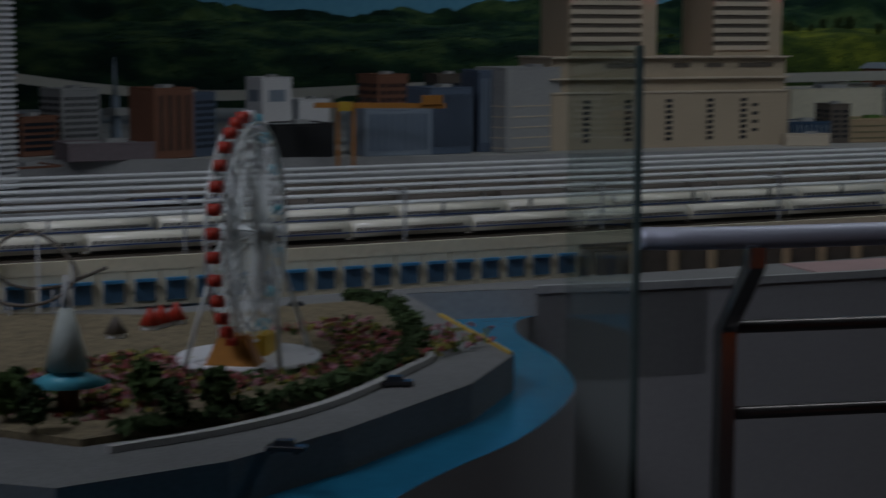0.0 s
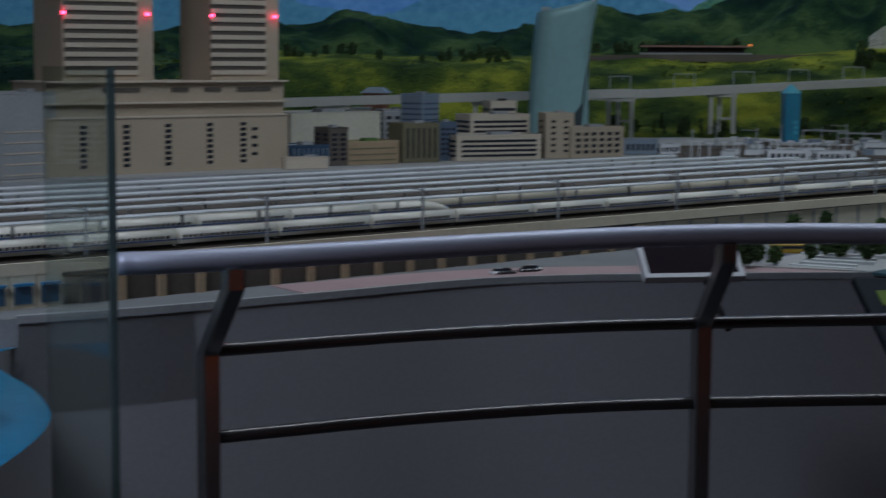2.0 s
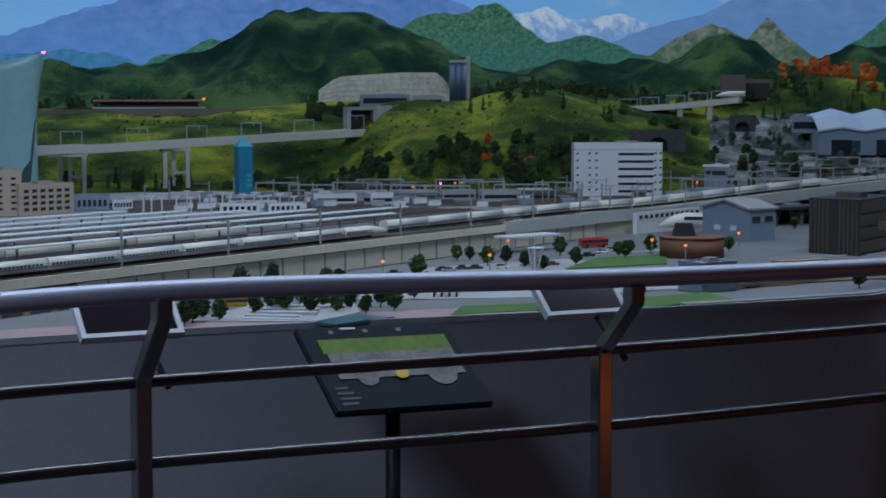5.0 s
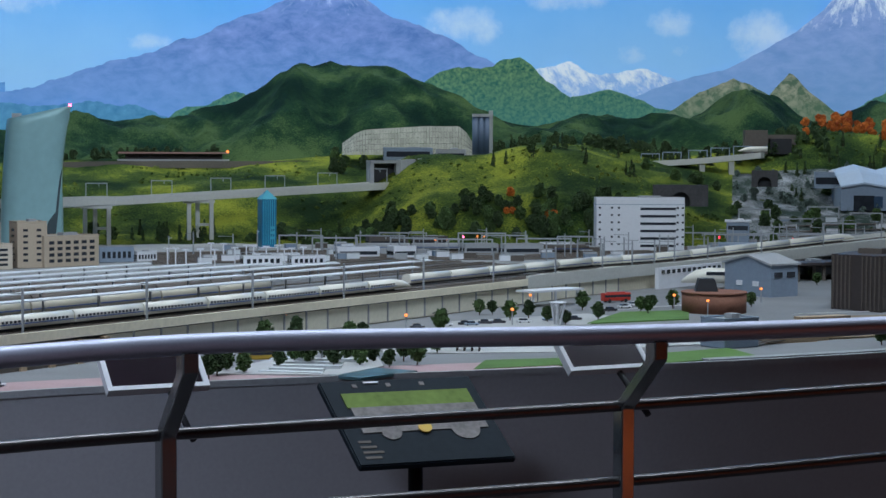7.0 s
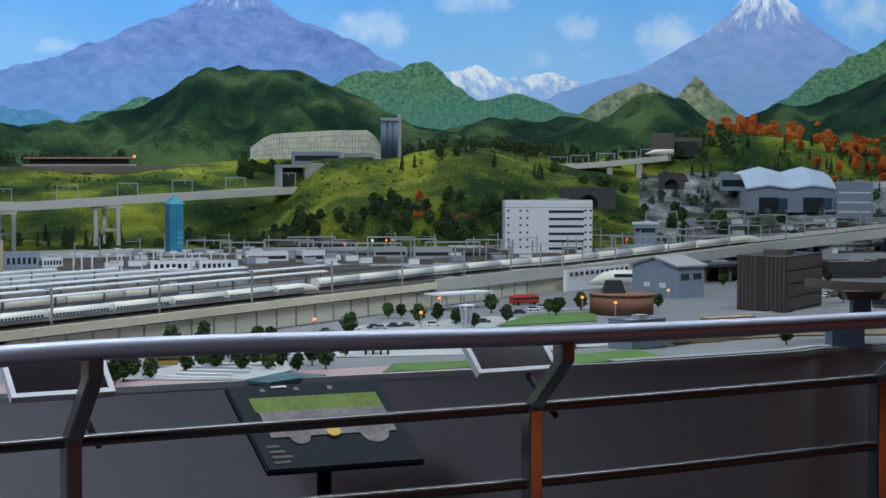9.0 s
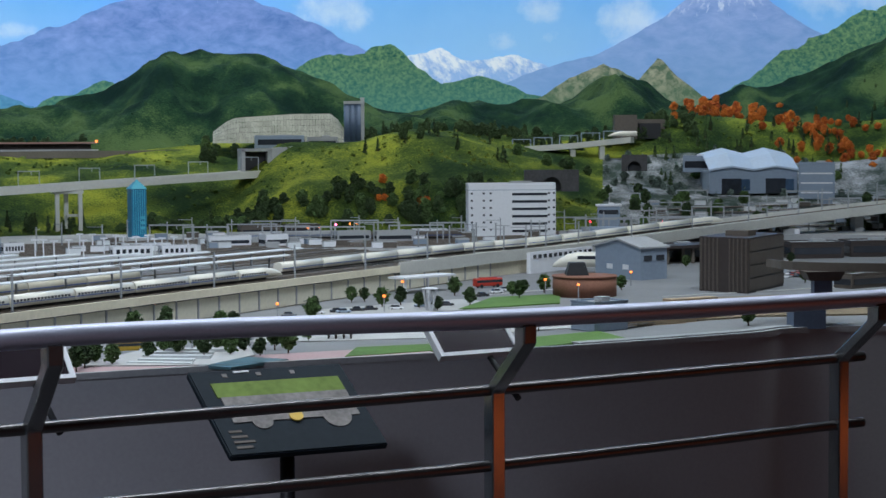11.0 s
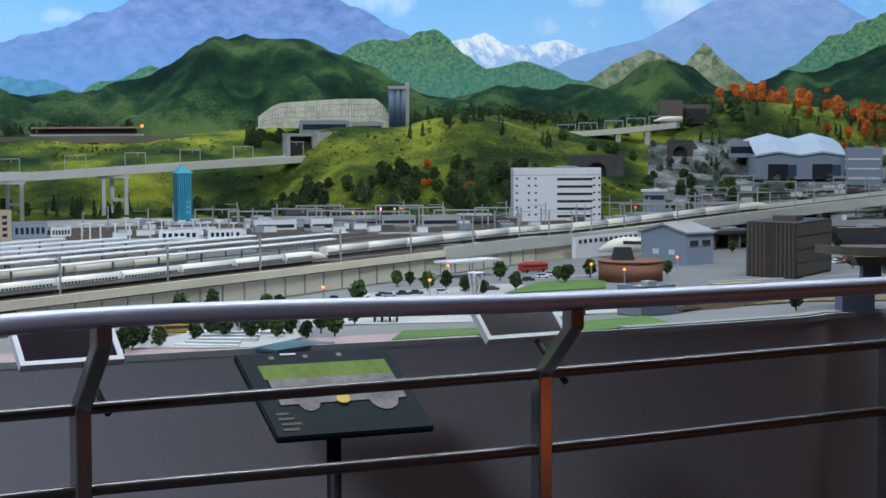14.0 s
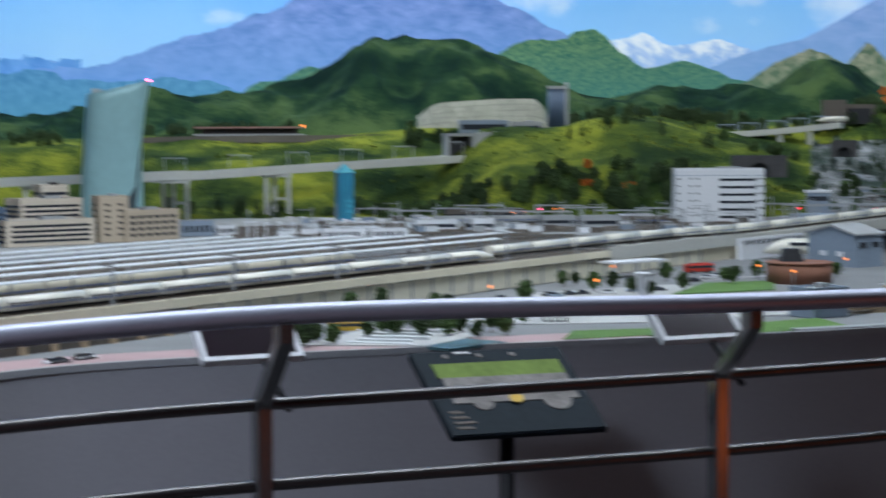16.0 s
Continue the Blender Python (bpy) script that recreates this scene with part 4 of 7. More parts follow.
def block(name, label, left, right, top, depth, wall, category="building", group="", style="", rows=4, cols=5, glass=GLASSD, base=YARD_Z, parapet=0.008, span=(0.06, 0.94), rise=(0.12, 0.92), fill=(0.6, 0.55), roof=GREYC, side_rows=True):
    """A building between the two front corners of its base; its rooms go back from there. style: grid, bands or ribs."""
    l, r = Vector(left), Vector(right)
    l.z = r.z = base
    w, h = (r - l).length, top - base
    mid = (l + r) / 2
    t = thing(name, label, category, Matrix.Translation(mid) @ Matrix.Rotation(math.atan2(r.y - l.y, r.x - l.x), 4, "Z"), group)
    bm = boxed(0, depth / 2, 0, w, depth, h)
    bmesh.ops.bevel(bm, geom=bm.edges[:], offset=min(0.003, w * 0.03), segments=1, affect="EDGES")
    part("wall", bm, wall, t)
    if parapet:
        rf = part("roof", boxed(0, depth / 2, h - 0.002, w - 0.012, depth - 0.012, 0.004), roof, t)
        for x, y, sx, sy in ((0, 0.003, w, 0.006), (0, depth - 0.003, w, 0.006), (-w / 2 + 0.003, depth / 2, 0.006, depth - 0.012), (w / 2 - 0.003, depth / 2, 0.006, depth - 0.012)):
            part("parapet", boxed(x, y, h, sx, sy, parapet), wall, t)
        part("roof_hut", boxed(w * 0.12, depth * 0.55, h, w * 0.25, depth * 0.3, parapet * 2.2), roof, t)
    x0, x1, z0, z1 = (span[0] - 0.5) * w, (span[1] - 0.5) * w, rise[0] * h, rise[1] * h
    if style == "grid":
        cw, ch = (x1 - x0) / cols, (z1 - z0) / rows
        me = piece_mesh("window", cw * fill[0], 0.003, ch * fill[1], glass)
        for i in range(cols):
            for j in range(rows):
                share("window", me, t, Matrix.Translation((x0 + (i + 0.5) * cw, 0, z0 + (j + 0.2) * ch)))
        if side_rows:
            n = max(1, int(depth / (cw * 1.2)))
            ms = piece_mesh("window", 0.003, depth / n * fill[0], ch * fill[1], glass)
            for sd in (-1, 1):
                for i in range(n):
                    for j in range(rows):
                        share("window", ms, t, Matrix.Translation((sd * w / 2, depth * (i + 0.5) / n, z0 + (j + 0.2) * ch)))
    elif style == "bands":
        ch = (z1 - z0) / rows
        me = piece_mesh("window_band", x1 - x0, 0.004, ch * fill[1], glass)
        ms = piece_mesh("window_band", 0.004, depth * 0.9, ch * fill[1], glass)
        for j in range(rows):
            share("window_band", me, t, Matrix.Translation(((x0 + x1) / 2, 0, z0 + (j + 0.2) * ch)))
            if side_rows:
                for sd in (-1, 1):
                    share("window_band", ms, t, Matrix.Translation((sd * w / 2, depth / 2, z0 + (j + 0.2) * ch)))
    elif style == "ribs":
        cw = (x1 - x0) / cols
        me = piece_mesh("rib", cw * fill[0], 0.01, z1 - z0, glass)
        for i in range(cols):
            share("rib", me, t, Matrix.Translation((x0 + (i + 0.5) * cw, 0, z0)))
    return t


# white office block beside the main line
wo = block("office_block", "white slab office block with long ribbon windows", (0.385, 10.350, 1.000), (0.896, 10.379, 1.015), 1.302, 0.16, WHITE, style="bands", rows=6, span=(0.50, 0.90), rise=(0.05, 0.90), fill=(0.6, 0.34), side_rows=False)
wme = piece_mesh("window", 0.012, 0.003, 0.011, GLASSD)
for x in (-0.235, -0.165, -0.125, 0.215, 0.245):
    for j in range(6):
        share("window", wme, wo, Matrix.Translation((x, 0, 0.035 + j * 0.042)))
part("cornice", boxed(0, 0.08, 0.268, 0.517, 0.163, 0.003), BLUEGREY, wo)

# blue pointed tower with a white foot
bt = thing("blue_tower", "slim blue glass tower with a pointed cyan cap", "tower", Matrix.Translation(Vector((-1.549, 10.480, 1.002))) @ Matrix.Rotation(radians(25), 4, "Z"))
part("shaft", boxed(0, 0, 0.0, 0.088, 0.088, 0.285), BLUEBOX, bt)
part("cap", boxed(0, 0, 0.285, 0.10, 0.10, 0.055, taper=0.04), CYAN, bt)
part("foot", boxed(0, 0, -0.03, 0.11, 0.11, 0.034), WHITE, bt)
for j in range(6):
    part("fin", boxed(-0.033 + j * 0.0132, -0.0455, 0.02, 0.003, 0.004, 0.26), CYAN, bt)
for j in range(3):
    part("sign_bar", boxed(0.02, -0.0475, 0.05 + j * 0.03, 0.03, 0.003, 0.016), CYAN, bt)

# teal tower: a leaning sail with a slit
tl, tr = Vector((-2.794, 9.291, 1.005)), Vector((-2.472, 9.382, 1.005))
tw = (tr - tl).length
ST = thing("sail_tower", "pale teal curved tower with a raked pointed top", "tower", Matrix.Translation((tl + tr) / 2) @ Matrix.Rotation(math.atan2(tr.y - tl.y, tr.x - tl.x), 4, "Z"))
bm = bmesh.new()
edges = [(0.0, -0.5, 0.5), (0.1, -0.5, 0.5), (0.25, -0.485, 0.495), (0.4, -0.465, 0.485), (0.55, -0.44, 0.49), (0.7, -0.41, 0.53), (0.8, -0.385, 0.57), (0.845, -0.365, 0.60), (0.86, -0.20, 0.605)]
TH = 0.86
rings = []
for k, a, b in edges:
    z = k * TH
    a, b = a * tw, b * tw
    c, hw = (a + b) / 2, (b - a) / 2
    ring = []
    for i in range(14):
        an = 2 * math.pi * i / 14
        ring.append(bm.verts.new((c + hw * math.copysign(abs(math.cos(an)) ** 0.6, math.cos(an)), 0.12 + 0.12 * math.copysign(abs(math.sin(an)) ** 0.6, math.sin(an)), z)))
    rings.append(ring)
tip = [bm.verts.new((tw * 0.615 + 0.002 * math.cos(an), 0.12 + 0.10 * math.sin(an), TH * 0.925 - 0.004 * math.cos(an))) for an in [2 * math.pi * i / 14 for i in range(14)]]
rings.append(tip)
for a, b in zip(rings, rings[1:]):
    for i in range(14):
        f = bm.faces.new((a[i], a[(i + 1) % 14], b[(i + 1) % 14], b[i]))
        f.smooth = True
bm.faces.new(rings[0][::-1]), bm.faces.new(rings[-1])
part("shell", bm, TEAL, ST)
bm = bmesh.new()
vs = [bm.verts.new(p) for p in ((tw * 0.16, -0.012, 0.06), (tw * 0.36, -0.006, 0.06), (tw * 0.485, 0.05, 0.47), (tw * 0.16, 0.03, 0.06), (tw * 0.36, 0.04, 0.06), (tw * 0.485, 0.10, 0.47))]
for q in ((0, 1, 2), (5, 4, 3), (0, 3, 4, 1), (1, 4, 5, 2), (2, 5, 3, 0)):
    bm.faces.new([vs[i] for i in q])
part("slit", bm, mat("tower_slit", (0.035, 0.06, 0.07), 0.5), ST, "dark grey-green slit up the shell")
part("roof_plant", boxed(-tw * 0.22, 0.12, TH * 0.845, 0.05, 0.06, 0.03), GREYC, ST)
part("beacon", rod(bmesh.new(), (tw * 0.61, 0.12, TH * 0.925), (tw * 0.61, 0.12, TH * 0.94), 0.008, n=8), SIGNAL, ST, "red glowing beacon")

# row of town buildings behind the platforms
G = "town buildings behind the station"
block("apartment_block", "beige apartment block with square dark windows", (-2.302, 8.381, 1.005), (-2.101, 8.640, 1.004), 1.145, 0.16, BEIGE, group=G, style="grid", rows=4, cols=6)
block("apartment_tower", "tall beige apartment tower", (-2.417, 8.327, 0.999), (-2.293, 8.404, 1.003), 1.215, 0.14, BEIGE, group=G, style="grid", rows=6, cols=2, fill=(0.35, 0.4))
block("terraced_block", "wide cream block with dark ribbon floors", (-2.741, 7.942, 0.978), (-2.416, 8.256, 0.981), 1.115, 0.2, BEIGE2, group=G, style="bands", rows=4, fill=(0.6, 0.5))
block("terraced_block", "stepped cream upper block with ribbon floors", (-2.762, 8.210, 0.973), (-2.531, 8.451, 0.970), 1.205, 0.16, BEIGE2, group=G, style="bands", rows=7, fill=(0.6, 0.5))
block("stepped_top", "small cream tower block with a dark roof hut", (-2.742, 8.469, 0.963), (-2.632, 8.556, 0.962), 1.265, 0.12, BEIGE2, group=G, style="bands", rows=8, roof=BROWN)
block("narrow_block", "narrow navy office block", (-2.834, 7.963, 0.970), (-2.764, 8.019, 0.971), 1.175, 0.12, NAVY, group=G, style="grid", rows=6, cols=3)
block("olive_block", "olive brown office block", (-2.928, 7.715, 0.974), (-2.800, 7.869, 0.977), 1.175, 0.14, OLIVE, group=G, style="ribs", cols=6, fill=(0.3, 0.5))
block("glass_block", "tall pale blue-grey block with a white flank", (-3.025, 8.26, 0.944), (-2.984, 8.387, 0.942), 1.30, 0.14, BLUEGREY, group=G, style="bands", rows=9, fill=(0.6, 0.35), glass=NAVY)
block("tan_block", "tan brick block with a planted flat roof", (-3.094, 7.434, 0.974), (-2.925, 7.663, 0.975), 1.10, 0.16, TAN, group=G, style="bands", rows=3, fill=(0.6, 0.25), glass=OLIVE, roof=LAWN)
block("brown_block", "narrow dark brown block", (-3.146, 7.358, 0.968), (-3.085, 7.438, 0.971), 1.165, 0.14, BROWN2, group=G, style="grid", rows=6, cols=2)
block("glass_hall", "low dark blue glass hall", (-3.274, 7.205, 0.971), (-3.136, 7.372, 0.975), 1.09, 0.2, GLASSB, group=G, style="ribs", cols=8, fill=(0.15, 0.5), glass=BLUEGREY)
block("low_block", "low cream shop building", (-3.227, 7.062, 0.976), (-3.077, 7.191, 0.982), 1.045, 0.06, BEIGE2, group=G)
block("department_store", "long cream windowless store", (-3.490, 7.711, 0.939), (-3.205, 8.152, 0.943), 1.215, 0.3, mat("cream_store_wall", (0.66, 0.63, 0.52), 0.8), group=G)
block("narrow_block", "narrow grey block beside the store", (-3.230, 8.249, 0.931), (-3.116, 8.345, 0.934), 1.22, 0.14, GREYC, group=G, style="grid", rows=6, cols=3)

# station building: podium with twin towers
PL, PR = Vector((-3.889, 6.210, 0.939)), Vector((-3.278, 7.203, 0.956))
PL.z = PR.z = YARD_Z
pw = (PR - PL).length
sb = thing("station_building", "beige station building with twin striped towers", "building", Matrix.Translation((PL + PR) / 2) @ Matrix.Rotation(math.atan2(PR.y - PL.y, PR.x - PL.x), 4, "Z"))
part("podium", boxed(0, 0.16, 0, pw, 0.32, 0.235), BEIGE, sb)
part("upper_podium", boxed(0, 0.17, 0.235, pw * 0.985, 0.30, 0.145), BEIGE, sb)
for z in (0.232, 0.29, 0.378):
    part("ledge", boxed(0, 0.158, z, pw * 1.004, 0.326, 0.007), BEIGE2, sb)
wm = piece_mesh("window", 0.03, 0.004, 0.014, GLASSD)
for x in (-0.36, -0.19, -0.02, 0.155, 0.30):
    for j in range(8):
        share("window", wm, sb, Matrix.Translation((x * pw, 0, 0.03 + j * 0.023)))
for j in range(4):
    share("window", wm, sb, Matrix.Translation((0.35 * pw, 0, 0.06 + j * 0.036)))
slot = piece_mesh("slot", 0.15 * pw, 0.004, 0.018, BROWN2)
slot2 = piece_mesh("slot", 0.07 * pw, 0.004, 0.018, BROWN2)
for x, me in ((-0.2, slot), (0.04, slot2), (0.18, slot2), (0.36, slot)):
    share("slot", me, sb, Matrix.Translation((x * pw, 0.018, 0.338)))
for cx, ww in ((-0.235, 0.36), (0.335, 0.30)):
    tower = part("tower", boxed(cx * pw, 0.17, 0.38, ww * pw, 0.25, 1.09), BEIGE, sb)
    fl = piece_mesh("floor_band", ww * pw * 0.80, 0.012, 0.019, BEIGE2)
    gl = piece_mesh("window_band", ww * pw * 0.80, 0.004, 0.017, BROWN2)
    for j in range(28):
        share("floor_band", fl, tower, Matrix.Translation((cx * pw - 0.03 * pw, 0.042, 0.41 + j * 0.0375)))
        share("window_band", gl, tower, Matrix.Translation((cx * pw - 0.03 * pw, 0.044, 0.4295 + j * 0.0375)))
    for x in (-0.5, 0.42):
        part("beacon", rod(bmesh.new(), ((cx + x * ww) * pw, 0.030, 0.655), ((cx + x * ww) * pw, 0.030, 0.667), 0.009, n=8), SIGNAL, tower, "red glowing beacon")

# the town to the west
G = "town buildings in the west"
block("office_slab", "grey office slab with pale floor bands", (-3.965, 5.985, 0.954), (-3.835, 6.405, 0.952), 1.337, 0.2, GREYC, group=G, style="bands", rows=5, fill=(0.6, 0.12), rise=(0.02, 0.65), glass=BEIGE2)
block("office_tower", "slate blue office tower", (-4.085, 5.965, 0.941), (-4.010, 6.075, 0.946), 1.325, 0.2, NAVY, group=G, style="ribs", cols=5, fill=(0.3, 0.5), glass=BLUEGREY)
block("office_tower", "dark navy office block", (-4.160, 5.730, 0.948), (-4.075, 5.905, 0.945), 1.26, 0.2, NAVY, group=G, style="ribs", cols=6, fill=(0.3, 0.5))
block("office_tower", "grey-blue glass office block", (-4.310, 5.495, 0.947), (-4.155, 5.735, 0.948), 1.18, 0.2, BLUEGREY, group=G, style="ribs", cols=9, fill=(0.4, 0.5), glass=NAVY)
block("black_hall", "black windowless block", (-4.521, 5.199, 0.938), (-4.403, 5.422, 0.942), 1.125, 0.2, BLACK, group=G)
block("white_block", "white top-lit block with a grey panel", (-4.895, 5.570, 0.920), (-4.845, 5.705, 0.916), 1.29, 0.14, WHITE, group=G, style="grid", rows=1, cols=1, fill=(0.6, 0.6), rise=(0.62, 0.9), glass=BLUEGREY)
block("white_block", "small white block", (-4.856, 5.764, 0.907), (-4.786, 5.884, 0.908), 1.195, 0.14, WHITE, group=G)
block("brick_tower", "dark red-brown tower block", (-4.860, 4.896, 0.916), (-4.818, 5.072, 0.919), 1.265, 0.18, BRICKR, group=G, style="ribs", cols=4, fill=(0.3, 0.5), glass=BROWN)
block("office_tower", "dark blue flat-topped tower", (-4.818, 5.072, 0.914), (-4.821, 5.204, 0.912), 1.245, 0.18, NAVY, group=G, style="grid", rows=8, cols=3)
block("low_block", "low grey-mauve block", (-5.017, 4.598, 0.912), (-4.859, 4.898, 0.916), 1.062, 0.2, mat("mauve_wall", (0.22, 0.18, 0.20), 0.7), group=G)
block("low_block", "low red-brown block", (-4.937, 4.243, 0.898), (-4.887, 4.445, 0.897), 1.00, 0.2, BRICKR, group=G)
block("brick_tower", "rust-coloured block with a terrace roof", (-5.354, 4.677, 0.877), (-5.332, 4.848, 0.872), 1.15, 0.16, BRICKR, group=G, style="bands", rows=5)
block("brick_tower", "red-brown stepped block", (-4.575, 5.940, 0.911), (-4.520, 6.085, 0.907), 1.30, 0.16, BRICKR, group=G, style="grid", rows=8, cols=4)
block("office_tower", "brown-grey office block", (-4.416, 6.156, 0.908), (-4.344, 6.265, 0.909), 1.30, 0.16, BROWN2, group=G, style="bands", rows=9)
block("office_tower", "grey mottled block", (-5.394, 4.927, 0.856), (-5.360, 5.107, 0.857), 1.25, 0.16, GREYC, group=G, style="grid", rows=8, cols=5)
sp = thing("broadcast_spire", "thin grey broadcasting spire", "tower", Matrix.Translation(Vector((-5.459, 5.291, 0.857))), G)
part("shaft", boxed(0, 0, 0, 0.040, 0.040, 0.36, taper=0.6), BLUEGREY, sp)
part("needle", rod(bmesh.new(), (0, 0, 0.36), (0, 0, 0.52), 0.010, 0.002), BLUEGREY, sp)
part("collar", boxed(0, 0, 0.28, 0.075, 0.075, 0.03), GREYC, sp)
cr = thing("tower_crane", "orange gantry crane over the building site", "crane", Matrix.Translation(Vector((-4.276, 5.330, 0.963))) @ Matrix.Rotation(radians(33), 4, "Z"), G)
for x in (-0.03, 0.03):
    part("mast", boxed(x, 0, 0, 0.014, 0.014, 0.24), ORANGE, cr)
part("jib", boxed(0.13, 0, 0.235, 0.50, 0.016, 0.020), ORANGE, cr)
part("counterweight", boxed(0.33, 0, 0.25, 0.08, 0.04, 0.035), ORANGE, cr)
part("cabin", boxed(0.0, -0.02, 0.225, 0.05, 0.03, 0.035), YELLOW, cr)
st_ = thing("lattice_tower", "grey ribbed slender tower", "tower", Matrix.Translation(Vector((-4.135, 3.490, 0.956))))
part("core", boxed(0, 0, 0, 0.055, 0.055, 0.95), GREYC, st_)
rb = piece_mesh("rib", 0.066, 0.066, 0.008, WHITE)
for j in range(56):
    share("rib", rb, st_, Matrix.Translation((0, 0, 0.01 + j * 0.0168)))

# ---------------------------------------------------------------- far viaduct below the meadow
via = spline([polar(-55, 9.2, 1.42), Vector((-6.574, 6.718, 1.166)), Vector((-5.695, 8.073, 1.187)), Vector((-4.140, 9.282, 1.237)), Vector((-2.436, 10.261, 1.291)), Vector((-2.770, 10.533, 1.261)), Vector((-2.013, 11.112, 1.304)), Vector((-1.113, 11.792, 1.353)), Vector((-1.009, 12.253, 1.358))], 5)
vd = tagged(ribbon("far_viaduct", via, -0.06, 0.07, -0.03, 0.0, CONCRETE), "long pale concrete railway viaduct across the meadow", "viaduct", kind="structure")
ribbon("parapet", via, -0.068, -0.06, -0.034, 0.014, CONCRETE, vd)
ribbon("parapet", via, 0.07, 0.078, -0.034, 0.014, CONCRETE, vd)


def bent(at, low, turn):
    """Three-legged viaduct support."""
    g = thing("viaduct_pier", "pale concrete frame pier under the viaduct", "pier", Matrix.Translation((at[0], at[1], low)) @ Matrix.Rotation(radians(turn), 4, "Z"), "viaduct piers")
    h = at[2] - 0.03 - low
    for x, y in ((-0.07, -0.05), (0.0, 0.05), (0.07, -0.05)):
        part("leg", boxed(x, y, 0, 0.024, 0.024, h), CONCRETE, g)
    part("cap_beam", boxed(0, 0, h - 0.02, 0.18, 0.12, 0.02), CONCRETE, g)
    part("cross_beam", boxed(0.035, -0.0, h * 0.42, 0.085, 0.03, 0.016), CONCRETE, g)


for p in ((-2.614, 10.656, 1.272), (-2.068, 11.082, 1.298), (-3.934, 9.630, 1.223), (-3.201, 9.846, 1.260), (-3.982, 9.403, 1.236), (-5.163, 8.646, 1.201), (-6.115, 7.514, 1.170)):
    bent(p, 0.985, 20)


def gantry(at, width, height, turn, group, material=POLE, thick=0.008):
    """Overhead line portal: two posts and a beam."""
    g = thing("line_gantry", "thin grey overhead-line portal over the track", "gantry", Matrix.Translation(at) @ Matrix.Rotation(radians(turn), 4, "Z"), group)
    for x in (-0.5, 0.5):
        part("post", boxed(x * width, 0, 0, thick, thick, height), material, g)
    part("beam", boxed(0, 0, height, width + thick, 0.006, thick), material, g)
    part("hanger", boxed(0.12 * width, 0, height - 0.018, 0.004, 0.004, 0.018), material, g)
    return g


for p in ((-2.608, 10.647, 1.286), (-2.260, 10.880, 1.301), (-1.942, 11.155, 1.315), (-1.632, 11.377, 1.330), (-1.322, 11.619, 1.347), (-1.020, 11.931, 1.374)):
    gantry(p, 0.125, 0.085, 12, "viaduct line portals", thick=0.0055)
# tunnel mouth at the viaduct's end
tn = thing("tunnel_mouth", "dark square tunnel mouth with concrete wing walls", "tunnel", Matrix.Translation(Vector((-0.997, 12.104, 1.372))) @ Matrix.Rotation(radians(15), 4, "Z"))
# solid black block: the dark inside the tunnel is put into its colour
part("bore", boxed(0, 0.05, 0.0, 0.15, 0.10, 0.125), BLACK, tn)
part("jamb", boxed(-0.09, 0.0, -0.03, 0.025, 0.16, 0.17), GREYC, tn)
part("jamb", boxed(0.09, 0.0, -0.03, 0.03, 0.16, 0.17), GREYC, tn)
part("lintel", boxed(0.0, 0.0, 0.127, 0.21, 0.16, 0.02), GREYC, tn)
bm = bmesh.new()
vs = [bm.verts.new(p) for p in ((0.105, -0.07, -0.03), (0.22, -0.02, -0.03), (0.105, -0.07, 0.15), (0.27, -0.0, 0.16), (0.105, 0.05, -0.03), (0.22, 0.08, -0.03), (0.105, 0.05, 0.15), (0.27, 0.1, 0.16))]
for q in ((0, 1, 3, 2), (4, 6, 7, 5), (0, 4, 5, 1), (2, 3, 7, 6), (0, 2, 6, 4), (1, 5, 7, 3)):
    bm.faces.new([vs[i] for i in q])
part("wing_wall", bm, GREYC, tn)

# white slope wall of concrete frames, sheds and silo on the hill
sw = thing("slope_retaining_wall", "pale gridded concrete slope wall on the hillside", "retaining wall", Matrix.Identity(4))
crest = [(-6.03, 0.58), (-5.60, 0.90), (-5.30, 1.02), (-4.40, 1.08), (-3.40, 1.14), (-2.30, 1.14), (-2.05, 0.95), (-1.75, 0.45)]
LATT = mat("slope_concrete", (0.24, 0.24, 0.20), 0.85, 0, 0.3, 70, 5, 0.2)
for k in range(46):
    az = crest[0][0] + (crest[-1][0] - crest[0][0]) * k / 46
    daz = (crest[-1][0] - crest[0][0]) / 46
    low = 1.51 + 12.75 * math.tan(radians(0.21))
    tops_ = [max(low + 0.02, 1.51 + 12.95 * math.tan(radians(profile(crest, az + daz * f)))) for f in (0.03, 0.97)]
    rows_ = 5
    for j in range(rows_):
        bm = bmesh.new()
        q = []
        for side_, dd in ((0, 0), (1, 0), (1, 1), (0, 1)):
            z_ = low + (tops_[side_] - low) * (j + dd) / rows_ + (-0.001 if dd else 0.001)
            q.append((az + daz * (0.03, 0.97)[side_], z_, 12.75 + 0.2 * (j + dd) / rows_))
        lo = [bm.verts.new(polar(a_, d_, z_)) for a_, z_, d_ in q]
        hi = [bm.verts.new(polar(a_, d_ + 0.03, z_)) for a_, z_, d_ in q]
        bm.faces.new(lo), bm.faces.new(hi[::-1])
        for i in range(4):
            bm.faces.new((lo[i], hi[i], hi[(i + 1) % 4], lo[(i + 1) % 4]))
        part("panel", bm, LATT, sw)
G = "works on the hill"
block("works_shed", "long blue-grey works shed", (-1.02, 12.398, 1.561), (-0.68, 12.440, 1.562), 1.605, 0.10, BLUEGREY, group=G, style="bands", rows=1, base=1.52, parapet=0.004)
block("works_shed", "low grey works shed", (-0.66, 12.46, 1.562), (-0.45, 12.475, 1.567), 1.59, 0.10, GREYC, group=G, style="bands", rows=1, base=1.515)
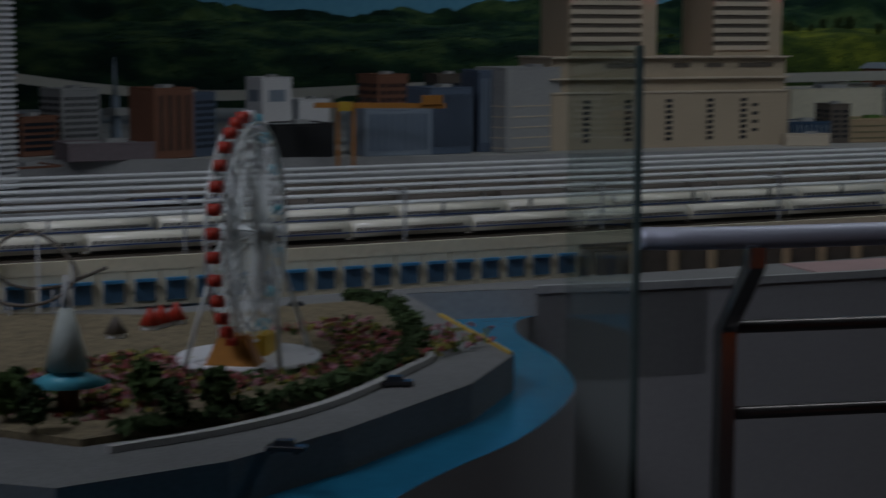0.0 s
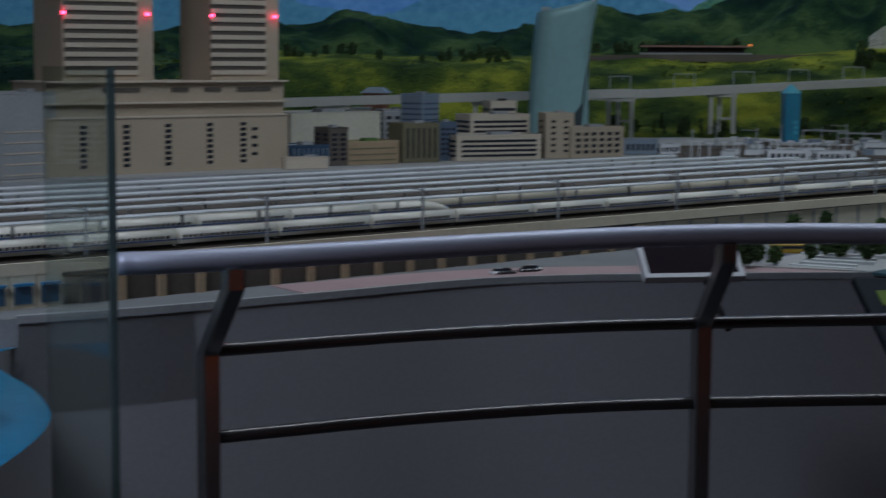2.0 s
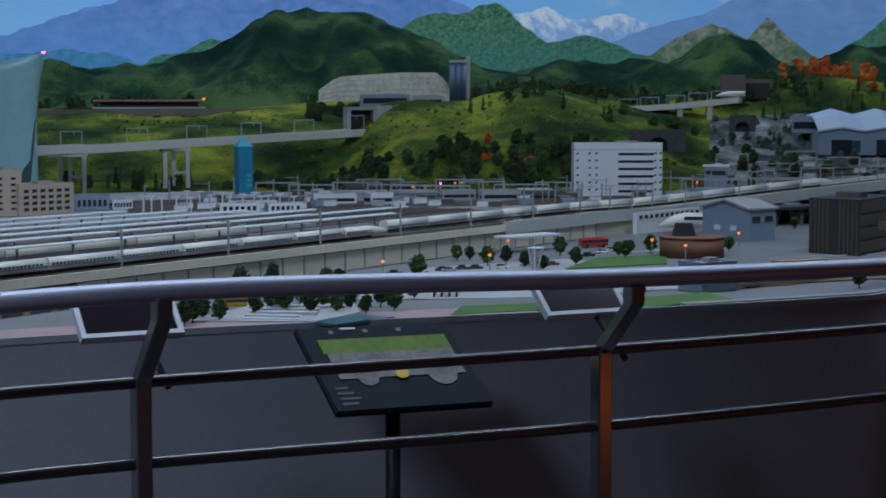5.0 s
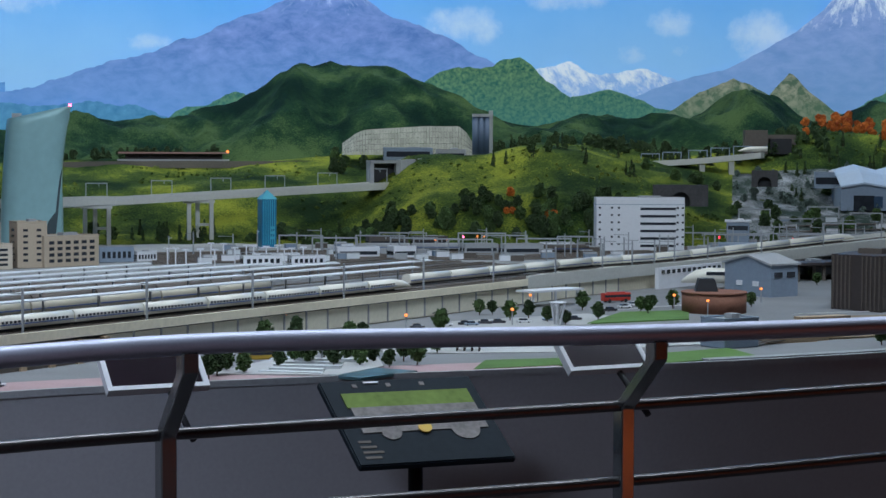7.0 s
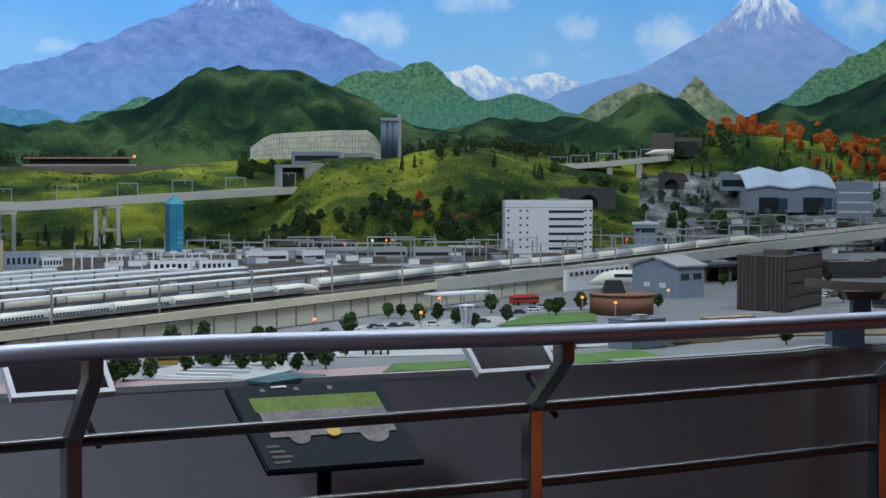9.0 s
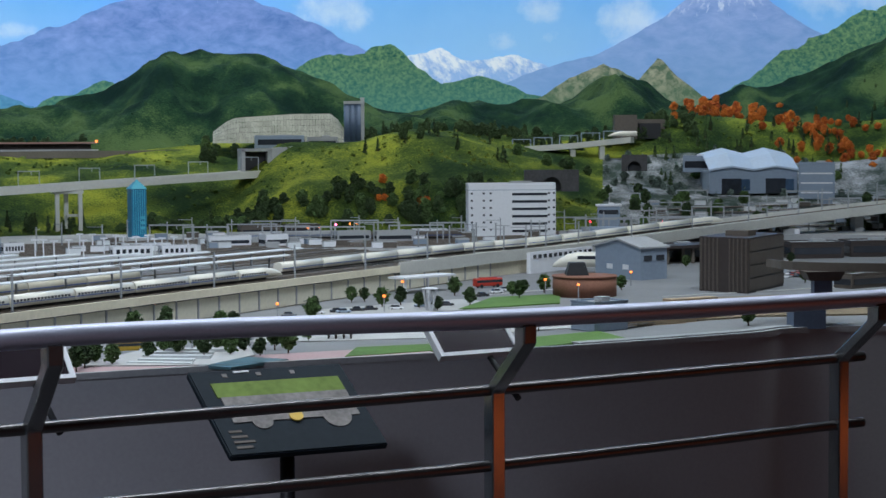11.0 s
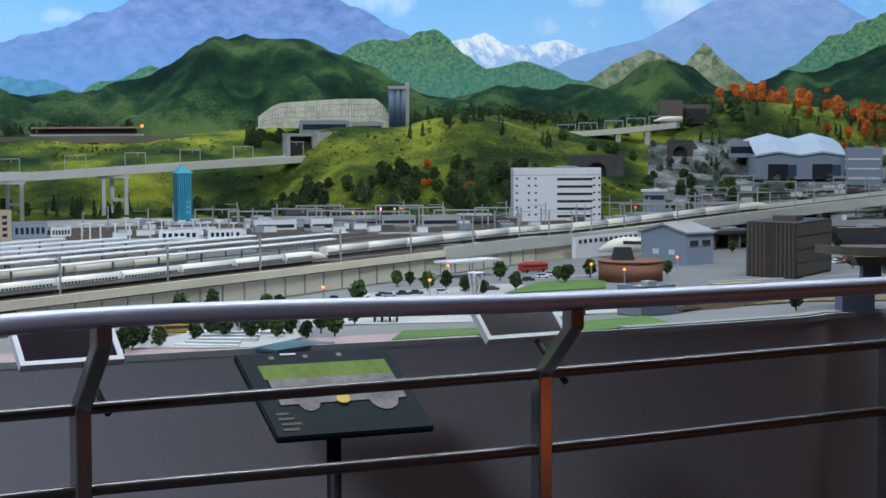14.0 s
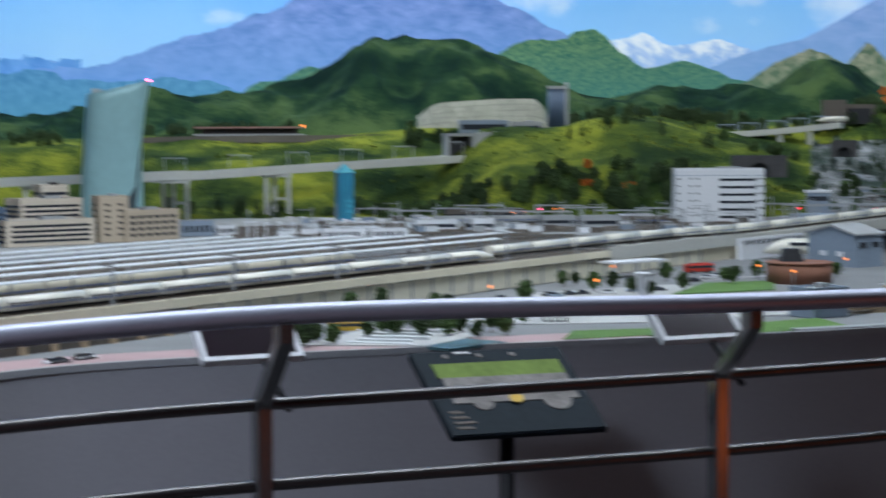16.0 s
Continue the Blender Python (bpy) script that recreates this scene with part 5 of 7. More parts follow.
sl = thing("silo_tower", "dark grey ribbed concrete silo", "silo", Matrix.Translation(Vector((-0.340, 12.591, 1.592))), G)
for x in (-0.045, -0.005, 0.035):
    part("cell", rod(bmesh.new(), (x, 0, -0.03), (x, 0, 0.235), 0.026, n=12), NAVY, sl)
part("head_house", boxed(-0.005, 0, 0.235, 0.13, 0.06, 0.02), GREYC, sl)
part("lift_shaft", boxed(0.06, 0.0, -0.03, 0.028, 0.04, 0.31), GREYC, sl)
# single line along the upper terrace
terrace = [polar(a, 13.05, z) for a, z in ((-15.5, 1.492), (-14, 1.500), (-11, 1.508), (-8.5, 1.508), (-6.2, 1.515))]
tagged(ribbon("terrace_line", spline(terrace, 4), -0.04, 0.04, -0.05, 0.002, BALLAST), "brown ballasted railway ledge along the upper meadow", "railway", kind="structure")
# long country station with a red roof
cs = thing("country_station", "long low station shelter with a rust-red roof", "station", Matrix.Translation(Vector((-2.582, 12.835, 1.519))) @ Matrix.Rotation(radians(5), 4, "Z"))
part("platform", boxed(0, 0, -0.012, 0.80, 0.08, 0.014), GREYC, cs)
part("roof", boxed(0, 0, 0.042, 0.78, 0.10, 0.012), mat("faded_red_roof", (0.34, 0.20, 0.17), 0.7, 0, 0.2), cs)
part("waiting_room", boxed(0, 0.03, 0.002, 0.70, 0.03, 0.04), BROWN, cs)
for i in range(9):
    part("post", boxed(-0.34 + i * 0.085, 0, 0.002, 0.006, 0.006, 0.040), BROWN, cs)
part("lamp", rod(bmesh.new(), (0.39, 0, 0.05), (0.39, 0, 0.066), 0.009), STREETL, cs, "small glowing lamp")
rd = thing("red_roofed_house", "small house with a red and blue roof", "house", Matrix.Translation(Vector((-4.099, 10.379, 1.219))), "")
part("wall", boxed(0, 0, -0.1, 0.14, 0.09, 0.14), BRICKR, rd)
part("roof", boxed(0, 0, 0.04, 0.17, 0.12, 0.035, taper=0.5), BLUEGREY, rd)

# east: bridge, tunnels, cabin, engine hall
br = spline([Vector((0.890, 12.867, 1.510)), Vector((1.201, 12.742, 1.531)), Vector((1.620, 12.595, 1.573))], 6)
bd = tagged(ribbon("hill_bridge", br, -0.05, 0.06, -0.028, 0.012, CONCRETE), "short white railway bridge between hills", "bridge", kind="structure")
for p in ((1.213, 12.741, 1.519), (1.412, 12.670, 1.540)):
    q = Vector(p)
    part("pier", boxed(q.x, q.y, q.z - 0.15, 0.035, 0.08, 0.13), CONCRETE, bd)
for p in ((0.857, 12.869, 1.510), (1.007, 12.818, 1.522), (1.185, 12.743, 1.535), (1.335, 12.688, 1.552), (1.487, 12.631, 1.564)):
    gantry(p, 0.13, 0.06, 2, "bridge line portals", BLUEGREY, 0.006)
lt = thing("express_train", "white express train nosing out of a tunnel", "train", Matrix.Translation(Vector((1.651, 12.591, 1.584))) @ Matrix.Rotation(radians(180), 4, "Z"))
part("body", car_body(0.20, 0.10), TRAINW, lt)
t2 = thing("tunnel_mouth", "brown rock tunnel mouth with a block hut above", "tunnel", Matrix.Translation(Vector((1.731, 12.833, 1.594))))
# black block in place of the unlit tunnel inside
part("bore", boxed(0.05, 0.06, -0.02, 0.15, 0.10, 0.11), BLACK, t2)
part("portal", boxed(0.05, 0.13, -0.04, 0.24, 0.05, 0.16), BROWN2, t2)
part("hut", boxed(-0.13, 0.03, -0.02, 0.16, 0.12, 0.17), BROWN2, t2)


def arch_wall(at, turn, w, h, r, material, label):
    """Stone wall with a round tunnel opening through it."""
    g = thing("arched_tunnel", label, "tunnel", Matrix.Translation(at) @ Matrix.Rotation(radians(turn), 4, "Z"), "arched tunnels")
    bm = bmesh.new()
    arch = [(-r, 0.0), (-r, r * 0.5)] + [(-r * math.cos(math.pi * k / 8), r * 0.5 + r * math.sin(math.pi * k / 8)) for k in range(1, 8)] + [(r, r * 0.5), (r, 0.0)]
    outer = [(-w, 0.0)] + [(-w, h)] + [(-w + (w * 2) * k / 8, h) for k in range(1, 8)] + [(w, h), (w, 0.0)]
    for y0 in (0.0, 0.05):
        a = [bm.verts.new((x, y0, z)) for x, z in arch]
        o = [bm.verts.new((x, y0, z)) for x, z in outer]
        for k in range(len(arch) - 1):
            bm.faces.new((o[k], a[k], a[k + 1], o[k + 1]))
        if y0 == 0.0:
            first = (a, o)
    for ln, ln2 in ((first[0], a), (first[1], o)):
        for k in range(len(ln) - 1):
            bm.faces.new((ln[k], ln[k + 1], ln2[k + 1], ln2[k]))
    part("stone_wall", bm, material, g)
    # no hollow behind the arch, a black block paints its darkness
    part("bore", boxed(0, 0.12, 0, 2 * r, 0.13, 1.5 * r), BLACK, g)
    return g


DSTONE = mat("dark_tunnel_stone", (0.07, 0.068, 0.07), 0.85, 0, 0.3, 60, 12, 0.3)
arch_wall((0.935, 11.153, 1.240), 0, 0.17, 0.135, 0.06, DSTONE, "dark stone tunnel portal with a round arch")
arch_wall((1.547, 11.903, 1.353), -10, 0.085, 0.11, 0.045, DSTONE, "small dark stone tunnel portal")
cb = block("signal_cabin", "small white signal cabin with a flat roof", (1.197, 10.933, 1.203), (1.333, 10.918, 1.205), 1.155, 0.10, BLUEGREY, style="bands", rows=1, rise=(0.5, 0.9), roof=WHITE, base=1.03)
part("eave", boxed(0, 0.05, 0.122, 0.16, 0.12, 0.012), WHITE, cb)

HL, HR = Vector((2.038, 11.830, 1.196)), Vector((2.622, 11.819, 1.206))
hl = thing("engine_hall", "pale blue-grey hall with a double curved roof", "hall", Matrix.Translation((HL + HR) / 2) @ Matrix.Rotation(math.atan2(HR.y - HL.y, HR.x - HL.x), 4, "Z"))
hw = (HR - HL).length / 2
for sgn in (-1, 1):
    bm = bmesh.new()
    x0 = sgn * hw / 2
    sect = [(-hw / 2, 0.0), (-hw / 2, 0.15), (0, 0.175), (hw / 2, 0.15), (hw / 2, 0.0)]
    for y in (0.0, 0.42):
        pts = [bm.verts.new((x0 + x, y, z)) for x, z in sect]
        bm.faces.new(pts[::-1] if y == 0 else pts)
        if y:
            for k in range(5):
                bm.faces.new((fore[k], fore[(k + 1) % 5], pts[(k + 1) % 5], pts[k]))
        fore = pts
    bmesh.ops.recalc_face_normals(bm, faces=bm.faces[:])
    part("gable_body", bm, BLUEGREY, hl)
    bm = bmesh.new()
    n = 8
    prev = None
    for k in range(n + 1):
        x = -hw / 2 * 1.03 + hw * 1.03 * k / n
        u = abs(x) / (hw / 2)
        z = 0.175 - 0.025 * u
        lift = 0.105 + 0.012 * (1 - u)
        row = [bm.verts.new((x0 + x, -0.02, z)), bm.verts.new((x0 + x, 0.20, z + lift * 0.7)), bm.verts.new((x0 + x, 0.44, z + lift))]
        row += [bm.verts.new((v.co.x, v.co.y, v.co.z + 0.012)) for v in row]
        if prev:
            for a, b in ((0, 1), (1, 2)):
                bm.faces.new((prev[a], prev[b], row[b], row[a])), bm.faces.new((prev[a + 3], row[a + 3], row[b + 3], prev[b + 3]))
            bm.faces.new((prev[0], row[0], row[3], prev[3])), bm.faces.new((prev[2], prev[5], row[5], row[2]))
        prev = row
    part("roof", bm, mat("hall_roof_sheet", (0.50, 0.58, 0.68), 0.45, 0.15, 0.08, 50, 5, 0.03), hl)
    part("gate", boxed(x0, -0.002, 0.0, hw * 0.45, 0.01, 0.10), GLASSD, hl)
    part("glazing", boxed(x0 + hw * 0.32, -0.002, 0.02, hw * 0.2, 0.008, 0.075), GLASSB, hl)
block("hall_annex", "grey-blue annex with white bands", (2.586, 11.622, 1.171), (2.812, 11.570, 1.170), 1.40, 0.2, BLUEGREY, style="bands", rows=3, glass=WHITE, fill=(0.6, 0.15), base=1.165)
block("depot_house", "small grey house with a pale roof", (1.911, 12.155, 1.347), (2.100, 12.124, 1.346), 1.445, 0.12, BLUEGREY, style="bands", rows=1, roof=WHITE, base=1.34)

# ---------------------------------------------------------------- walls under the station deck
dw = tagged(ribbon("deck_wall", [sta(s, 0, GROUND_Z) for s in (-2.2, 0, 2.5, 5.2)] + [Vector((0.480, 8.297, GROUND_Z)), Vector((0.887, 8.908, GROUND_Z)), Vector((1.35, 9.46, GROUND_Z))], 0.016, 0.05, 0.0, 0.062, CREAM), "cream wall under the railway deck", "wall", kind="structure")
panel_me = piece_mesh("wall_panel", 0.118, 0.006, 0.068, mat("cream_panel", (0.76, 0.72, 0.58), 0.75, 0, 0.1, 60, 6, 0.08))
pil_me = piece_mesh("pilaster", 0.007, 0.012, 0.074, GREYC)
for i in range(27):
    s = 3.05 + i * 0.125
    m = Matrix.Translation(sta(s, 0.012, GROUND_Z + 0.004)) @ Matrix.Rotation(radians(STURN), 4, "Z")
    share("wall_panel", panel_me, dw, m)
    share("pilaster", pil_me, dw, m @ Matrix.Translation((0.0625, 0, 0)))
# small shops with blue shutters in the western part of the wall
shop_wall = piece_mesh("shop_frame", 0.0655, 0.01, 0.078, CREAM)
shop_in = piece_mesh("shop_front", 0.044, 0.006, 0.040, mat("blue_shop_front", (0.05, 0.12, 0.20), 0.4, 0, 0.4, 40, 30, 0.0))
awn = piece_mesh("awning", 0.046, 0.016, 0.006, mat("blue_awning", (0.04, 0.22, 0.42), 0.6))
for i in range(41):
    s = -1.75 + i * 0.0685
    m = Matrix.Translation(sta(s, -0.004, GROUND_Z)) @ Matrix.Rotation(radians(STURN), 4, "Z")
    g = thing("arcade_shop", "small arcade shop with a blue front and awning", "shop", m, "arcade shops")
    share("shop_frame", shop_wall, g, Matrix.Identity(4))
    share("shop_front", shop_in, g, Matrix.Translation((0, -0.005, 0.012)))
    share("awning", awn, g, Matrix.Translation((0, -0.010, 0.054)))
# brown arcade east of the shops
arc = piece_mesh("arcade_bay", 0.09, 0.01, 0.055, BROWN2)
pier_me = piece_mesh("arcade_pier", 0.022, 0.02, 0.072, TAN)
ar = thing("station_arcade", "brown arcade of small bays under the railway deck", "arcade", Matrix.Identity(4))
for i in range(17):
    m = Matrix.Translation(sta(1.12 + i * 0.112, -0.005, GROUND_Z)) @ Matrix.Rotation(radians(STURN), 4, "Z")
    share("bay", arc, ar, m), share("pier", pier_me, ar, m @ Matrix.Translation((0.056, -0.004, 0)))

# overhead-line masts along the deck
mast_bm = boxed(0, 0, 0, 0.0055, 0.0055, 0.13)
box(mast_bm, 0, 0.04, 0.115, 0.003, 0.085, 0.003)
mast_me = bpy.data.meshes.new("mast")
mast_bm.to_mesh(mast_me), mast_bm.free()
mast_me.materials.append(POLE)


def mast(m, group):
    g = thing("line_mast", "grey overhead-line mast beside the track", "mast", m, group)
    share("mast_and_arm", mast_me, g, Matrix.Identity(4))
    return g


for s in [-1.5 + 0.52 * i for i in range(15)]:
    mast(Matrix.Translation(sta(s, 0.015, DECK_Z)) @ Matrix.Rotation(radians(STURN), 4, "Z"), "deck masts")
for i in range(28, len(deck_curve) - 3, 2):
    p, q = deck_curve[i], deck_curve[i + 1]
    d = q - p
    mast(Matrix.Translation(p + Vector((0, 0, 0.0))) @ Matrix.Rotation(math.atan2(d.y, d.x), 4, "Z"), "viaduct masts")
    nrm = Vector((-d.y, d.x, 0)).normalized() * 0.29
    mast(Matrix.Translation(p + nrm) @ Matrix.Rotation(math.atan2(d.y, d.x) + math.pi, 4, "Z"), "viaduct masts")

# yard: tracks, portals, sheds, parked trains
for k in range(9):
    ln = [polar(a, d + k * 0.13 + 0.02 * a * 0.2, YARD_Z + 0.001) for a, d in ((-12, 8.95), (-8, 9.15), (-4, 9.3), (0, 9.4), (4, 9.75), (8, 10.35 - 0.02 * k), (12, 10.75 - 0.05 * k))]
    track(spline(ln, 3), 0.0, 0.0)
for i, (x, y, d, w) in enumerate(((500, 458, 10.2, 0.25), (560, 462, 9.9, 0.25), (640, 457, 10.2, 0.28), (700, 462, 9.9, 0.26), (740, 462, 9.8, 0.25), (800, 462, 9.75, 0.24), (860, 452, 10.3, 0.26), (930, 460, 9.9, 0.3), (985, 455, 10.2, 0.2), (680, 448, 10.6, 0.28), (820, 446, 10.6, 0.28),
                                  (1200, 430, 10.9, 0.2), (1240, 440, 10.7, 0.2), (1330, 420, 10.9, 0.24), (1400, 428, 10.8, 0.24), (1290, 430, 10.8, 0.22), (1470, 424, 10.9, 0.24))):
    p = polar(-2.18 + (x - 784) * 0.01813, d, YARD_Z)
    gantry(p, w, 0.085, -4 + (i * 37) % 9, "yard line portals")
for i in range(26):
    az = -11.5 + 22.5 * ((i * 0.618) % 1)
    d = 9.2 + 0.09 * i * 0.5 + (1.0 if az > 5 else 0)
    p = polar(az, d, YARD_Z)
    mast(Matrix.Translation(p) @ Matrix.Rotation(radians(40 * (i % 3)), 4, "Z"), "yard masts")
for x0, x1, y, d, z, mt, lab in ((565, 640, 470, 9.5, 1.035, WHITE, "long white yard shed"), (665, 705, 468, 9.4, 1.045, WHITE, "small white yard hut"), (790, 850, 462, 9.9, 1.035, GREYC, "low grey yard shed"), (860, 930, 460, 9.8, 1.04, GREYC, "low grey signal house"), (700, 760, 446, 10.5, 1.05, BROWN, "dark brown engine shed"), (620, 690, 446, 10.5, 1.05, BROWN2, "brown goods shed"), (930, 985, 452, 10.2, 1.03, WHITE, "low pale yard store")):
    block("yard_shed", lab, polar(-2.18 + (x0 - 784) * 0.01813, d, 1), polar(-2.18 + (x1 - 784) * 0.01813, d + 0.05, 1), z + 0.02, 0.10, mt, group="yard sheds", style="bands", rows=1, fill=(0.6, 0.4), parapet=0.003)
for k, (az0, d) in enumerate(((-5.5, 10.15), (-1.5, 10.05), (6.0, 10.55))):
    train(lambda i, a=az0, dd=d: Matrix.Translation(polar(a + i * 1.72, dd + i * 0.04, YARD_Z + 0.006)) @ Matrix.Rotation(radians(-a - 1.72 * i + 6), 4, "Z"), 2, "parked yard trains", name="parked_train", body=(GREYC, BROWN2, BLUEGREY)[k], windows=False, label=("grey freight cars parked in the yard", "brown freight cars parked in the yard", "blue-grey passenger cars parked in the yard")[k], noses=False)

# containers, huts and relay boxes between the tracks
rng = random.Random(31)
cont = [piece_mesh("box_body", 0.07, 0.026, 0.028, m_) for m_ in (WHITE, GREYC, BLUEGREY, ROOFGREY, BROWN2)]
lid = piece_mesh("lid", 0.073, 0.029, 0.004, GREYC)
for k in range(85):
    az = rng.uniform(-10.5, 12.5)
    d = rng.uniform(8.95, 10.75) if az < 3 else rng.uniform(10.1 + (az - 3) * 0.05, 10.9)
    g = thing("relay_hut", "small railway hut among the yard tracks", "hut", Matrix.Translation(polar(az, d, YARD_Z + 0.004)) @ Matrix.Rotation(rng.uniform(0, 0.6) - radians(az), 4, "Z"), "yard huts")
    share("body", cont[k % 5], g, Matrix.Identity(4))
    share("roof", lid, g, Matrix.Translation((0, 0, 0.028)))

# white lamp standards in the square behind the station
tm = bmesh.new()
box(tm, 0, 0, 0, 0.006, 0.006, 0.075), box(tm, 0, 0, 0.075, 0.034, 0.010, 0.007)
tee = bpy.data.meshes.new("lamp_standard")
tm.to_mesh(tee), tm.free()
tee.materials.append(WHITE)
for x, y in ((268, 488), (282, 488), (343, 470), (365, 472), (405, 478), (418, 480), (440, 482), (460, 478), (472, 490), (485, 488), (530, 492), (300, 492), (325, 490), (350, 492), (385, 486), (505, 484)):
    g = thing("lamp_standard", "white twin-arm lamp standard in the station square", "street lamp", Matrix.Translation(polar(-2.18 + (x - 784) * 0.01813, 8.75 + (492 - y) * 0.03, YARD_Z + 0.003)), "white lamp standards")
    share("pole_and_arm", tee, g, Matrix.Identity(4))
for x0, x1, d, h in ((400, 470, 8.72, 0.05), (485, 545, 8.8, 0.045), (420, 500, 9.1, 0.04), (150, 210, 9.1, 0.075), (215, 250, 9.15, 0.05)):
    block("square_kiosk", "low white canopy building in the square", polar(-2.18 + (x0 - 784) * 0.01813, d, 1), polar(-2.18 + (x1 - 784) * 0.01813, d + 0.05, 1), YARD_Z + h, 0.08, WHITE if x0 != 150 else BLUEGREY, group="square kiosks", style="grid", rows=1, cols=6, parapet=0.003)

# ---------------------------------------------------------------- plaza in front of the deck


def patch(name, corners, z, material, label, category):
    """A flat paved or planted patch, a few millimetres thick."""
    bm = bmesh.new()
    hi = [bm.verts.new((x, y, GROUND_Z + z)) for x, y, *_ in corners]
    lo = [bm.verts.new((x, y, GROUND_Z - 0.002)) for x, y, *_ in corners]
    f = bm.faces.new(hi)
    for k in range(len(hi)):
        bm.faces.new((lo[k], lo[(k + 1) % len(hi)], hi[(k + 1) % len(hi)], hi[k]))
    bmesh.ops.recalc_face_normals(bm, faces=bm.faces[:])
    return tagged(part(name, bm, material, None), label, category, kind="structure")


forecourt = [Vector((p.x, p.y, GROUND_Z)) for p in land_line if -1.75 < p.x < 0.15]
tagged(ribbon("pavement", forecourt, 0.014, 0.20, -0.002, 0.003, PINK), "pinkish paved forecourt along the layout's edge", "pavement", kind="structure")
patch("pavement", [(-0.875, 4.886, 0.920), (-0.515, 4.886, 0.920), (-0.408, 5.110, 0.920), (-0.445, 5.342, 0.920), (-0.745, 5.288, 0.920)], 0.007, PAVE, "pale stepped stone square", "pavement")
STONE = mat("white_stone", (0.58, 0.61, 0.62), 0.8)
for k in range(7):
    a, b = Vector((-0.744, 4.948, 0.920)).lerp(Vector((-0.707, 5.261, 0.920)), k / 6), Vector((-0.549, 4.910, 0.920)).lerp(Vector((-0.472, 5.264, 0.920)), k / 6)
    a, b = a.lerp(b, 0.08 * (k % 3)), b.lerp(a, 0.07 * ((k + 1) % 3))
    ln = [a.lerp(b, i / 4) for i in range(5)]
    tagged(ribbon("stone_terrace", ln, -0.012, 0.012, 0.004, 0.010 + 0.003 * (k % 3), STONE), "whitish stone terrace step in the square", "terrace", kind="structure")
patch("lawn", [(-0.147, 5.074, 0.920), (0.113, 5.206, 0.920), (0.116, 5.385, 0.920), (-0.121, 5.306, 0.920)], 0.005, LAWN, "bright green lawn strip", "lawn")
patch("lawn", [(0.380, 5.255, 0.920), (0.708, 5.493, 0.920), (0.646, 5.719, 0.920), (0.399, 5.533, 0.920)], 0.005, LAWN, "bright green lawn strip", "lawn")
patch("pavement", [(-0.439, 5.468, 0.920), (0.120, 5.576, 0.920), (0.646, 5.896, 0.920), (0.666, 6.086, 0.920), (0.013, 5.919, 0.920), (-0.464, 5.771, 0.920)], 0.003, PAVE, "pale concrete promenade", "pavement")
patch("pavement", [(-0.305, 6.247, 0.920), (0.218, 6.508, 0.920), (0.338, 6.873, 0.920), (0.233, 6.991, 0.920), (-0.281, 6.602, 0.920)], 0.003, PAVE, "pale concrete station forecourt", "pavement")
patch("lawn", [(0.220, 6.553, 0.920), (0.611, 6.774, 0.920), (0.647, 7.186, 0.920), (0.368, 7.055, 0.920)], 0.005, LAWN, "small green lawn by the station", "lawn")
patch("canopy_base", [(-0.580, 4.908, 0.920), (-0.447, 4.828, 0.920), (-0.304, 5.007, 0.920), (-0.438, 5.079, 0.920)], 0.006, mat("teal_roof", (0.07, 0.14, 0.16), 0.4), "flat teal glass canopy roof", "canopy")
EARTH = mat("dry_earth", (0.22, 0.17, 0.11), 0.95, 0, 0.3, 70, 6, 0.5)
patch("earth_bank", [(0.790, 5.934, 0.920), (1.258, 6.187, 0.920), (1.766, 6.240, 0.920), (2.6, 6.6, 0), (2.6, 7.5, 0), (1.7, 7.1, 0), (1.2, 6.95, 0), (0.92, 6.55, 0)], 0.006, EARTH, "dry brown earth beside the tracks", "ground")
east_edge = [Vector((p.x, p.y, GROUND_Z)) for p in land_line if 0.55 < p.x < 1.5]
tagged(ribbon("road", east_edge, 0.02, 0.065, -0.002, 0.009, GREYC), "grey narrow road along the edge", "road", kind="structure")
for k in range(3):
    ln = [Vector(p) + Vector((0, k * 0.09, 0.008)) for p in ((0.739, 5.827, 0.920), (1.008, 6.110, 0.920), (1.296, 6.378, 0.920), (1.712, 6.564, 0.920))]
    track(spline(ln, 4), 0.0, 0.0)
# low stepped wall on the bank
for k in range(4):
    p = Vector((0.870, 5.965, 0.920)) + Vector((0.045 * k, 0.05 * k, 0))
    g = tagged(part("stone_step", boxed(p.x, p.y, GROUND_Z, 0.2, 0.05, 0.022 + 0.018 * k, rz=0.5), TAN, None), "tan stone step of a small bank", "step", "bank steps")

# foreground buildings in the east
HSL, HSM, HSR = Vector((0.892, 8.154, 0.934)), Vector((1.071, 7.932, 0.948)), Vector((1.207, 8.266, 0.944))


